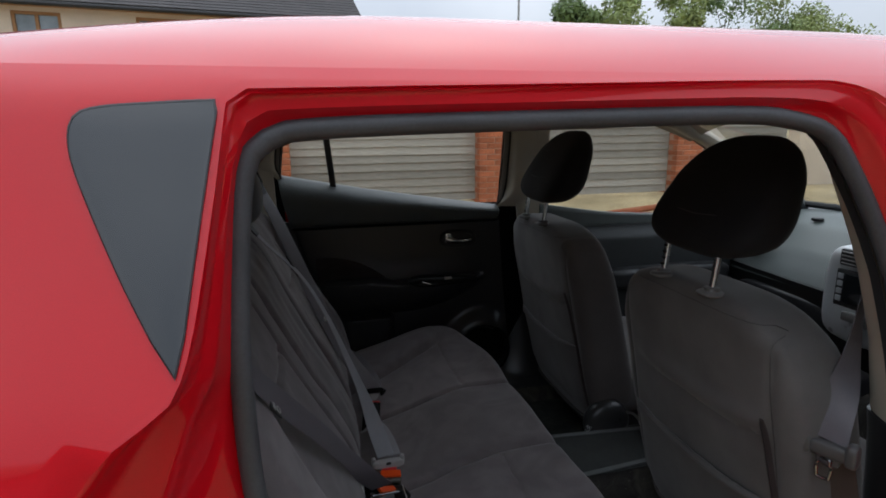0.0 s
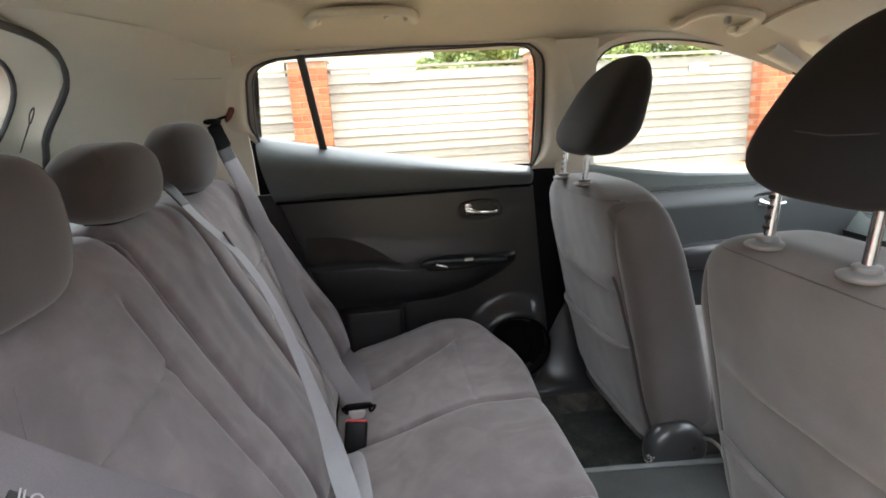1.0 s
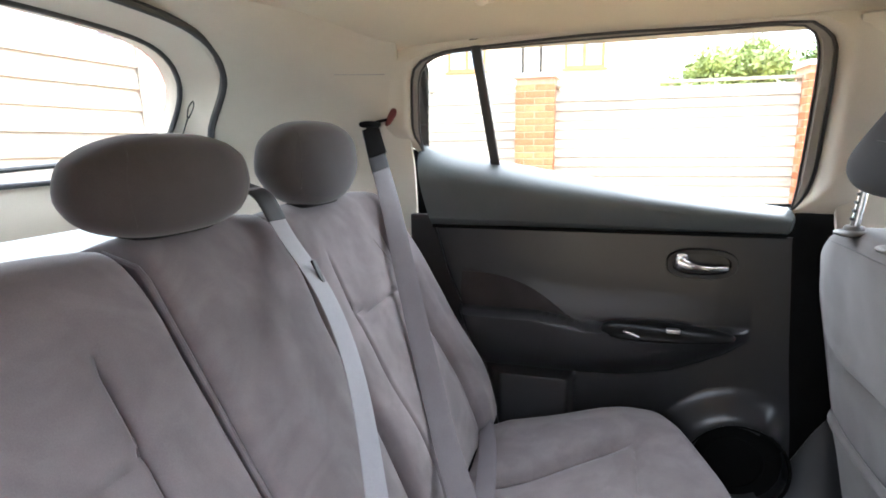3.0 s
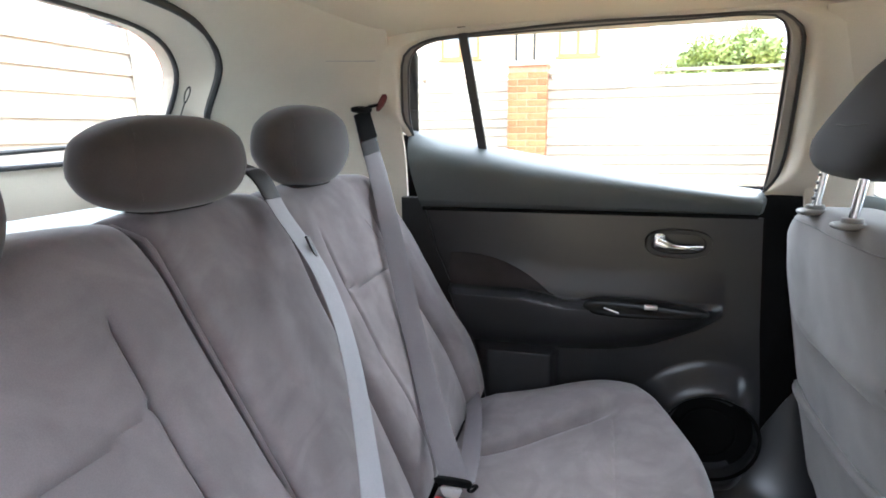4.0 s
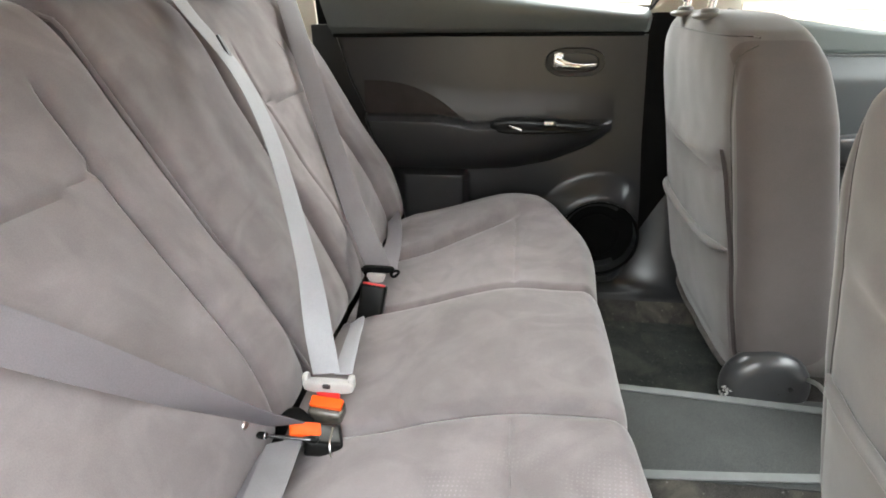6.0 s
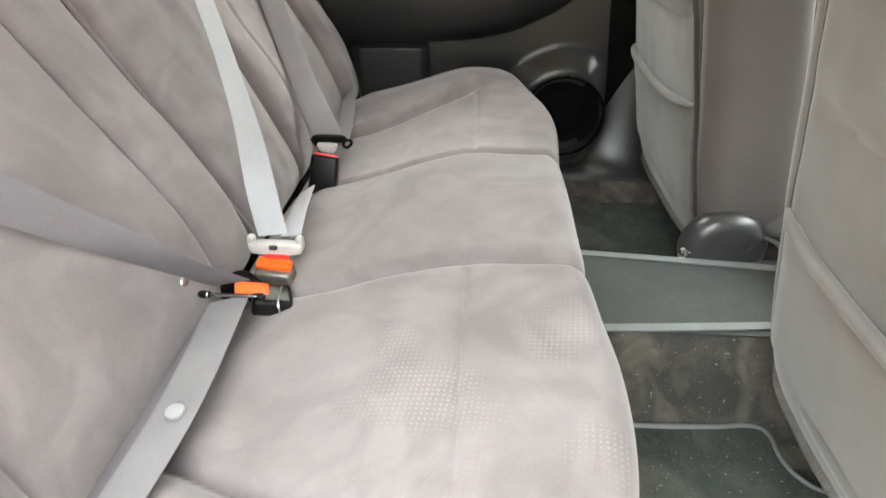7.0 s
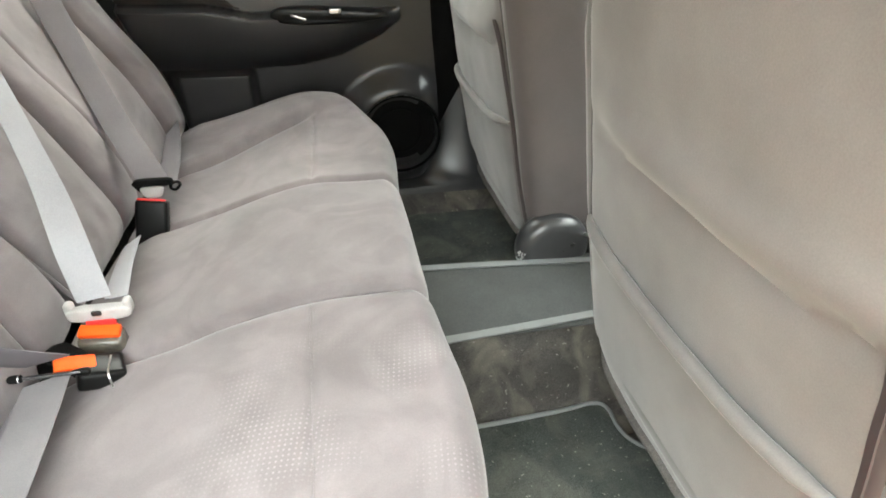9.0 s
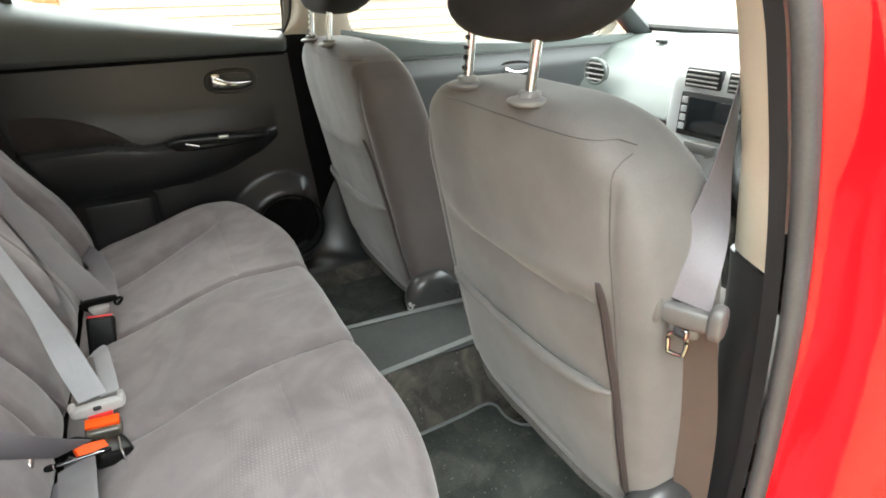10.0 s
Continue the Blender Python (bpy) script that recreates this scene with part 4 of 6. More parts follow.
# cloth insert above the armrest
P = []
for u in np.linspace(0, 1, 26):
    x = 0.012 + 0.263 * u
    zl = arm_top(x) + 0.012
    zt = max(zl + 0.002, 0.955 - 0.100 * u ** 2.6)
    P.append([(x, door_y(x, zl + (zt - zl) * v) - 0.003 - 0.004 * math.sin(v * math.pi), zl + (zt - zl) * v) for v in np.linspace(0, 1, 10)])
part("cloth_insert", sheet(P, (0, 0.006, 0)), INSERT, DOOR_L, "dark brown cloth insert")


def ellipse(cx, cz, a, b, y, n=40, e=2.6):
    out = []
    for k in range(n):
        w = 2 * math.pi * k / n
        c, s_ = math.cos(w), math.sin(w)
        out.append((cx + a * math.copysign(abs(c) ** (2 / e), c), y, cz + b * math.copysign(abs(s_) ** (2 / e), s_)))
    return out


# inner release handle in its oval bezel
hx, hz = 0.545, 1.000
bez = part("handle_bezel", rings([ellipse(hx, hz, 0.071, 0.034, 0.700), ellipse(hx, hz, 0.069, 0.032, 0.694), ellipse(hx, hz, 0.058, 0.023, 0.695), ellipse(hx, hz, 0.054, 0.020, 0.712)], cap=True), BLACK, DOOR_L, "black oval handle recess")
lever = smoothed([(hx - 0.045, 0.696, hz + 0.004), (hx - 0.02, 0.690, hz - 0.004), (hx + 0.015, 0.688, hz - 0.008), (hx + 0.05, 0.692, hz - 0.006)], 6)
rad = np.interp(np.linspace(0, 1, len(lever)), [0, 0.25, 0.5, 1], [0.014, 0.012, 0.007, 0.006])
part("door_handle", joined(tube(lever, rad, 12), superbox((hx - 0.041, 0.694, hz + 0.006), (0.013, 0.008, 0.019), 3.5, 6)), CHROME, bez, "chrome release lever")
# window switch panel on the armrest
sw = part("switch_panel", superbox((0.480, 0.668, 0.850), (0.137, 0.026, 0.020), 2.6, 14, f=lambda P: np.column_stack([P[:, 0], P[:, 1] + 0.45 * P[:, 2], P[:, 2] * (0.85 - 0.3 * P[:, 0])])), GLOSS, DOOR_L, "glossy black window switch panel")
part("window_switch", box((0.492, 0.648, 0.862), (0.028, 0.014, 0.010), 0.003), SATIN, sw, "silver window switch")
part("grip_trim", box((0.408, 0.643, 0.850), (0.036, 0.006, 0.005), 0.0015, rot=(0, 16, -8)), CHROME, sw)
# loudspeaker
sp = part("speaker_ring", tube([(SPK[0] + 0.106 * math.cos(a), 0.674, SPK[1] + 0.106 * math.sin(a)) for a in np.linspace(0, 2 * math.pi, 64, endpoint=False)], 0.004, 8, True, up=(0, 1, 0)), VOID, DOOR_L, "black speaker collar")
part("speaker_grille", joined(superbox((SPK[0], 0.716, SPK[1]), (0.102, 0.010, 0.102), 2.1, 16), *[tube([(SPK[0] + rr * math.cos(a), 0.705, SPK[1] + rr * math.sin(a)) for a in np.linspace(0, 2 * math.pi, 48, endpoint=False)], 0.003, 6, True, up=(0, 1, 0)) for rr in (0.062,)]), VOID, sp, "black ribbed speaker grille")

# left front door lining
def front_door_y(z):
    """Depth of the front lining: a swelling below the groove, the cap above it."""
    return 0.71 - 0.012 * math.sin((z - 0.4) / 0.7 * math.pi) - 0.016 * sstep(1.012, 0.96, z) * sstep(0.6, 0.85, z)


def front_door_top(x):
    return float(np.interp(x, [0.88, 1.0, 1.2, 1.5], [1.118, 1.098, 1.068, 1.048]))


FD = part("front_door_lining", sheet([[(x, front_door_y(z), z) for z in np.linspace(0.40, 1.012, 60)] for x in np.linspace(0.88, 2.1, 30)], (0, 0.02, 0)), CHARCOAL, CAR, "charcoal front door lining")
part("door_cap", sheet([[(x, front_door_y(1.03) + 0.004 * (1 - sstep(0, 0.15, v)) + 0.006 * sstep(0.85, 1, v), 1.016 + (front_door_top(x) - 1.016) * v) for v in np.linspace(0, 1, 14)] for x in np.linspace(0.88, 2.1, 30)], (0, 0.02, 0)), DASH, FD, "paler grey-green window ledge")
part("groove", tube([(0.885, front_door_y(1.014) + 0.009, 1.014), (2.095, front_door_y(1.014) + 0.009, 1.014)], 0.007, 8), BLACK, FD, "black groove under the ledge")
part("front_armrest", superbox((1.45, 0.68, 0.80), (0.30, 0.05, 0.045), 4, 8), PLASTIC, FD)
b2 = part("handle_bezel", rings([ellipse(1.50, 0.955, 0.071, 0.034, 0.700), ellipse(1.50, 0.955, 0.069, 0.032, 0.690), ellipse(1.50, 0.955, 0.056, 0.022, 0.692), ellipse(1.50, 0.955, 0.052, 0.02, 0.705)], cap=True), BLACK, FD)
part("door_handle", tube(lever + arr(0.955, -0.006, -0.045), rad, 12), CHROME, b2, "chrome release lever")
part("front_door_lining", sheet([[(x, -0.71 + 0.012 * math.sin((z - 0.4) / 0.7 * math.pi), z) for z in np.linspace(0.40, 1.095, 20)] for x in np.linspace(1.03, 2.1, 20)], (0, -0.02, 0)), PLASTIC_SOFT, CAR, "charcoal front door lining")

# ---- dashboard ----
DB = part("dashboard", sheet([[(1.78 + 0.46 * u - 0.05 * math.cos(y * 2.1), y, float(np.interp(u, [0, 0.05, 0.15, 0.4, 0.7, 1.0], [0.845, 0.885, 0.945, 1.025, 1.06, 1.062])) - 0.015 * (abs(y) / 0.7) ** 2) for y in np.linspace(-0.73, 0.73, 41)] for u in np.linspace(0, 1, 26) ** 1.5], (0, 0, -0.02)), DASH, CAR, "grey-green moulded dashboard")
part("lower_dash", sheet([[(1.775 - 0.05 * math.cos(y * 2.1) + 0.10 * v, y, 0.842 - 0.40 * v) for y in np.linspace(-0.73, 0.73, 20)] for v in np.linspace(0, 1, 8)], (0.02, 0, 0)), BLACK, DB, "black lower dashboard")
part("glovebox_lid", superbox((1.77, 0.40, 0.70), (0.03, 0.22, 0.09), 5, 8), PLASTIC, DB, "black glovebox lid")
for y in (0.56, -0.60):
    v = part("side_vent", tube([(1.758, y + 0.052 * math.cos(a), 0.945 + 0.042 * math.sin(a)) for a in np.linspace(0, 2 * math.pi, 32, endpoint=False)], 0.006, 8, True, up=(1, 0, 0)), DASH, DB, "round air vent")
    part("vent_back", superbox((1.772, y, 0.945), (0.014, 0.050, 0.040), 2.3, 8), BLACK, v)
    for k in range(4):
        part("slat", box((1.757, y, 0.918 + 0.018 * k), (0.010, 0.095 * math.sqrt(1 - ((k - 1.5) / 2.6) ** 2), 0.004), 0.001), GREYPLASTIC, v)
CS = part("console_surround", superbox((1.765, 0.0, 0.86), (0.055, 0.20, 0.165), 5, 10), SILVER, DB, "silver centre console surround")
for y in (0.075, -0.062):
    part("centre_vent", box((1.712, y, 0.985), (0.02, 0.115, 0.055), 0.006), BLACK, CS, "black air vent")
    for k in range(4):
        part("slat", box((1.700, y, 0.966 + 0.0125 * k), (0.006, 0.10, 0.004), 0.001), GREYPLASTIC, CS)
part("screen_frame", box((1.708, 0.0, 0.883), (0.014, 0.27, 0.125), 0.006), BLACK, CS, "black screen frame")
part("display_screen", box((1.699, 0.0, 0.885), (0.006, 0.20, 0.095), 0.002), SCREEN, CS, "dark display screen")
for k in range(4):
    part("button", box((1.700, 0.118, 0.922 - 0.025 * k), (0.006, 0.018, 0.018), 0.002), SILVER, CS)
part("knob", disc((1.700, 0.07, 0.785), 0.022, 0.03, "x", 0.004), SILVER, CS, "silver control knob")
for y in (0.01, -0.09):
    part("knob", disc((1.702, y, 0.785), 0.012, 0.02, "x", 0.003), GREYPLASTIC, CS)
part("phone_mount", box((1.685, 0.03, 0.80), (0.02, 0.10, 0.03), 0.006), DARKGREY, CS, "grey clip")
part("console", superbox((1.35, 0.0, 0.55), (0.34, 0.10, 0.13), 5, 10), PLASTIC, CAR, "black centre console")
part("sensor", disc((1.98, 0.48, 1.040), 0.022, 0.012, "z", 0.004), BLACK, DB)
# steering wheel
sc = arr(1.52, -0.37, 0.93)
ax = arr(-0.9, 0, 0.43)
ax /= np.linalg.norm(ax)
e1, e2 = arr(0, 1, 0), np.cross(ax, arr(0, 1, 0))
rim_pts = [sc + 0.18 * (math.cos(a) * e1 + math.sin(a) * e2) for a in np.linspace(0, 2 * math.pi, 48, endpoint=False)]
SWH = part("steering_wheel", tube(rim_pts, 0.016, 10, True, up=tuple(ax)), BLACK, CAR, "black leather steering wheel")
part("hub", superbox(sc + ax * -0.02, (0.035, 0.075, 0.06), 3, 8), PLASTIC, SWH)
for a in (0, math.pi, -math.pi / 2):
    part("spoke", tube([sc + 0.05 * (math.cos(a) * e1 + math.sin(a) * e2) - ax * 0.02, sc + 0.175 * (math.cos(a) * e1 + math.sin(a) * e2)], 0.014, 8), SILVER, SWH)
part("steering_column", tube([sc - ax * 0.04, sc - ax * 0.22], 0.04, 12), BLACK, SWH)


# ---- the open right rear door, swung out on its front hinges ----
HINGE, OPEN = arr(1.0, -0.845, 0.0), radians(72)


def swing(s_, z, n_):
    """A point of the open door: s_ along it from the hinge, n_ outwards."""
    return HINGE + arr(-math.cos(OPEN), -math.sin(OPEN), 0) * s_ + arr(math.sin(OPEN), -math.cos(OPEN), 0) * n_ + arr(0, 0, z)


def door_len(z):
    return float(np.interp(z, [0.36, 0.55, 0.78, 0.93, 1.1, 1.25, 1.45], [0.72, 0.90, 1.10, 1.20, 1.13, 1.07, 1.04]))


OD = part("open_rear_door", sheet([[swing(u * door_len(z), z, 0.02 + 0.03 * math.sin((z - 0.36) / 0.76 * math.pi)) for z in np.linspace(0.36, 1.12, 16)] for u in np.linspace(0.03, 1, 20)], tuple(-0.02 * arr(math.sin(OPEN), -math.cos(OPEN), 0))), PAINT, CAR, "glossy red rear door standing open")
part("door_lining", sheet([[swing(0.05 + u * (door_len(z) - 0.14), z, -0.05 - 0.04 * sstep(0.7, 0.78, z) * (1 - sstep(0.83, 0.86, z))) for z in np.linspace(0.40, 1.10, 40)] for u in np.linspace(0, 1, 20)], tuple(0.05 * arr(math.sin(OPEN), -math.cos(OPEN), 0))), PLASTIC, OD, "black plastic door lining")
wf = [swing(0.06, 1.10, -0.02), swing(0.24, 1.44, -0.14), swing(0.30, 1.465, -0.15), swing(0.98, 1.45, -0.145), swing(1.03, 1.42, -0.13), swing(1.08, 1.20, -0.05)]
part("window_frame", tube(smoothed(wf, 8), 0.022, 8), PAINT, OD, "red window frame")
dg = part("pane", sheet([[swing(0.10 + 0.14 * v + u * (0.97 - 0.14 * v - 0.06 * v), 1.11 + 0.34 * v, -0.02 - 0.12 * v) for v in np.linspace(0, 1, 6)] for u in np.linspace(0, 1, 6)], tuple(0.003 * arr(math.sin(OPEN), -math.cos(OPEN), 0))), GLASS, OD, "clear door glass")
dg.visible_shadow = False

# ---- front seats ----
def back_x(z):
    """Rear face of a front seat's back."""
    return 0.768 - (z - 0.75) * 0.20


def front_seat(cy):
    S = thing("front_seat", (0.95, cy, 0.33), "dark grey suede front seat with a headrest on chrome posts", "car seat", "front seats")

    def shape(P):
        Q = P.copy()
        z = P[:, 2]
        wide = np.interp(z, [-1, -0.6, 0.1, 0.55, 0.8, 0.93, 1], [0.95, 0.98, 1.0, 0.99, 0.92, 0.80, 0.67])
        Q[:, 1] = P[:, 1] * wide
        hollow = 0.45 * np.clip(1 - np.abs(P[:, 1]) ** 2 * 1.6, 0, 1) * (P[:, 0] > 0) * np.clip(1 - z ** 4, 0, 1)
        Q[:, 0] = P[:, 0] - hollow * np.maximum(P[:, 0], 0)
        # the back face is flat across and rolls over at the top
        Q[:, 0] += 0.05 * np.abs(P[:, 1]) ** 3
        return Q

    V, F = superbox((0, 0, 0), (1, 1, 1), 6.0, 72, shape)
    zc, hz_ = 0.7925, 0.3295
    W = []
    for x, y, z in V:
        zz = zc + hz_ * z
        yy = 0.262 * y
        fold = 0.0
        if x < 0:
            # the loose cover folds across the back, and is drawn in along its side seams
            zf = 0.868 + 0.45 * yy * yy
            span = sstep(-0.222, -0.17, yy) * sstep(0.240, 0.08, yy)
            fold = span * (0.008 * math.exp(-((zz - zf) / 0.011) ** 2) - 0.008 * math.exp(-((zz - zf - 0.030) / 0.022) ** 2))
            fold += 0.004 * math.exp(-((abs(yy) - 0.213) / 0.008) ** 2) * sstep(1.10, 1.06, zz)
            fold += 0.003 * noise.noise((yy * 7, zz * 7, 3)) + 0.0012 * noise.noise((yy * 20, zz * 20, 8))
        W.append((back_x(zz) + 0.085 * (x + 1) * (1 - 0.10 * z) + fold, cy + yy, zz))
    q_ = 72 * 72
    back = part("backrest", (W, F[:2 * q_] + F[4 * q_:]), FABRIC_F, S)
    # Side panels get a darker cloth colour that holds their shade.
    for k_ in (2, 3):
        part("side_panel", (W, F[k_ * q_:(k_ + 1) * q_]), FABRIC_SIDE, back, "brown-grey side panel of the cover, shade put into its colour")
    # seams and the map pocket on its rear face
    W = np.array(W)
    tree_w = BVHTree.FromPolygons([tuple(map(float, v)) for v in W], F)

    def rear(y, z, out=0.001):
        """The rear face near (y, z)."""
        hit = tree_w.ray_cast(Vector((0.3, cy + y, z)), Vector((1, 0, 0)))[0]
        return ((hit.x if hit else back_x(z) + 0.05) - out, cy + y, z)

    for s in (-1, 1):
        ln = np.array([rear(s * float(np.interp(z, [0.5, 0.62, 0.9, 1.07], [0.215, 0.218, 0.213, 0.208])), z, 0.0012) for z in np.linspace(1.080, 0.50, 80)])
        part("seam", tube(ln + arr(0.0008, 0, 0), 0.0008, 6), SUEDE_DARK, back)
        zp = smoothed([rear(s * float(np.interp(z, [0.50, 0.62, 0.80, 0.93], [0.222, 0.219, 0.208, 0.198])), z, 0.0018) for z in np.linspace(0.925, 0.50, 10)], 6)
        if s < 0:
            part("zip", joined(tube(zp, np.interp(np.linspace(0, 1, len(zp)), [0, 0.03, 1], [0.005, 0.0088, 0.0088]), 8, squash=(1, 0.3), up=(1, 0, 0)), tube(zp - arr(0.0026, 0, 0), 0.0012, 6)), ZIP, back, "dark brown cover zip")
    pk = [(-0.208, 0.752), (-0.15, 0.742), (0, 0.735), (0.15, 0.742), (0.208, 0.752)]
    P = []
    for u in np.linspace(-1, 1, 26):
        y = 0.207 * u
        zt = 0.735 + 0.017 * abs(u) ** 2
        row = []
        for v in np.linspace(0, 1, 12):
            z = 0.555 + (zt - 0.555) * v
            bx = rear(y, z)[0]
            row.append((bx - 0.003 - 0.006 * v * (1 - abs(u) ** 6), cy + y, z))
        P.append(row)
    mp = part("map_pocket", sheet(P, (0.003, 0, 0)), FABRIC_F, back, "grey cloth map pocket")
    part("piping", tube([(p[-1][0], p[-1][1], p[-1][2]) for p in P], np.interp(np.linspace(0, 1, len(P)), [0, 0.08, 0.92, 1], [0.003, 0.008, 0.008, 0.003]), 10), FABRIC_F, mp)
    tp = np.array([rear(y, 1.092 - 0.02 * y * y, 0.0012) for y in np.linspace(-0.214, 0.214, 70)])
    part("seam", tube(tp + arr(0.0008, 0, 0), 0.0009, 6), SUEDE_DARK, back)
    # headrest: a shield shape, leaning forward, on two chrome posts
    def hshape(P):
        Q = P.copy()
        z = P[:, 2]
        Q[:, 1] = P[:, 1] * np.interp(z, [-1, -0.7, -0.25, 0.3, 0.75, 1], [0.88, 1.0, 0.99, 0.90, 0.76, 0.62])
        Q[:, 0] = P[:, 0] * np.interp(z, [-1, -0.5, 0.5, 1], [0.92, 1.0, 0.72, 0.45]) - 0.18 * np.abs(P[:, 1]) ** 2.2 + 0.75 * (z + 0.25)
        return Q

    hr = part("headrest", superbox((0.790, cy, 1.288), (0.068, 0.150, 0.112), 3.6, 18, hshape), FABRIC_DARK, S, "near-black cloth headrest")
    part("seam", tube(smoothed([(0.788 - 0.068 + 0.02 * abs(y) * 5, cy + y, 1.255 + 0.05 * abs(y)) for y in np.linspace(-0.12, 0.12, 9)], 3), 0.0010, 6), SEAM, hr)
    for s in (-1, 1):
        py = cy + 0.072 * s
        post = part("post", tube([(0.7170, py, 1.1165), (0.730, py, 1.24)], 0.0066, 14), CHROME, S, "chrome headrest post")
        collar = part("collar", joined(superbox((0.716, py, 1.1155), (0.025, 0.024, 0.006), 2.5, 8), disc((0.717, py, 1.1215), 0.014, 0.012, "z", 0.003, 20)), DARKGREY, S, "grey plastic collar")
        if s > 0:
            for k in range(5):
                part("notch", box((0.7125 + 0.0016 * k, py, 1.138 + 0.013 * k), (0.004, 0.009, 0.005), 0.001), BLACK, post)
    # cushion and base
    def cshape(P):
        Q = P.copy()
        Q[:, 2] += 0.35 * np.abs(P[:, 1]) ** 3 * (P[:, 2] > 0) - 0.3 * (P[:, 0] < 0) * np.abs(P[:, 0])
        return Q

    part("seat_cushion", superbox((1.08, cy, 0.585), (0.27, 0.255, 0.075), 4, 14, cshape), FABRIC_F, S)
    part("skirt", superbox((0.925, cy, 0.430), (0.024, 0.232, 0.045), 6, 8), HEM, S, "dark flap under the cushion")
    hm = smoothed([rear(y, 0.492 + 0.02 * max(0, abs(y) - 0.2) / 0.04, 0.0) for y in np.linspace(-0.243, 0.243, 40)], 2)
    part("hem", tube(hm, 0.011, 10, squash=(0.45, 1), up=(1, 0, 0)), HEM, back, "fuzzy dark hem of the cover")
    part("base", superbox((1.09, cy, 0.47), (0.18, 0.20, 0.06), 5, 8), BLACK, S, "black seat base")
    for s in (-1, 1):
        rail = part("rail", box((1.12, cy + 0.19 * s, 0.365), (0.36, 0.04, 0.05), 0.006), SATIN, S, "metal seat rail")
        part("bracket", box((1.0, cy + 0.19 * s, 0.405), (0.05, 0.03, 0.06), 0.004), BLACK, rail)
        part("side_valance", superbox((1.07, cy + 0.226 * s, 0.50), (0.22, 0.016, 0.055), 4, 8), HEM, S, "dark grey side valance")
        rc = part("recliner_cover", disc((0.868, cy + 0.250 * s, 0.512), 0.074, 0.06, "y", 0.027, 48, segments=7), COVER, S, "black round recliner cover")
        part("screw_cap", disc((0.898, cy + 0.281 * s, 0.528), 0.005, 0.004, "y", 0.001, 12), BLACK, rc)
    return S


seat_l = front_seat(0.372)
seat_r = copy_thing(seat_l, pose(0.962, -0.365, 0.322))
# the driver's side panels catch more light and keep the back's colour
for o in [q for b in seat_r.children for q in b.children if q.name.startswith("side_panel")]:
    o.data = o.data.copy()
    o.data.materials[0] = FABRIC_F
    o["label"] = "grey suede side panel"
# the driver's seat has no cover on its inner side
for o in [o for o in seat_r.children if o.name.startswith("recliner_cover") and o.data.vertices[0].co.y > 0]:
    for q in list(o.children):
        bpy.data.objects.remove(q)
    bpy.data.objects.remove(o)
part("buckle_stalk", tube(smoothed([(0.925, 0.10, 0.545), (0.930, 0.075, 0.552), (0.934, 0.050, 0.548), (0.935, 0.038, 0.536)], 6), 0.004, 8), SATIN, seat_l, "bare metal stalk")
for o in [o for o in seat_l.children if o.name.startswith("recliner_cover") and o.data.vertices[0].co.y > 0]:
    for q in list(o.children):
        bpy.data.objects.remove(q)
    bpy.data.objects.remove(o)
# scuffed plating on the recliner cover of the passenger seat
rc = [o for o in seat_l.children if o.name.startswith("recliner_cover") and o.data.vertices[0].co.y < 0][0]
bms = bmesh.new()
for k in range(46):
    a, q_ = random.uniform(3.1, 4.3), radians(random.uniform(35, 85))
    r = 0.074 - 0.027 + 0.027 * math.sin(q_)
    bms2 = superbox((0.868 + r * math.cos(a), 0.372 - 0.280 + 0.027 * (1 - math.cos(q_)), 0.512 + r * math.sin(a)), (random.uniform(0.001, 0.003), 0.0014, random.uniform(0.001, 0.004)), 2.2, 4)
    off = len(bms.verts)
    vs = [bms.verts.new(tuple(map(float, v))) for v in bms2[0]]
    for f in bms2[1]:
        bms.faces.new([vs[i] for i in f])
bmesh.ops.recalc_face_normals(bms, faces=bms.faces)
part("scuff", bms, SCUFF, rc, "worn shiny plating")

# ---- rear bench ----
BENCH = thing("rear_bench", (0.3, 0, 0.33), "dark grey suede rear bench seat with three headrests", "car seat")
TILT = radians(24.5)
UPV = arr(-math.sin(TILT), 0, math.cos(TILT))
NRM = arr(math.cos(TILT), 0, math.sin(TILT))
FOOT = arr(0.105, 0, 0.575)


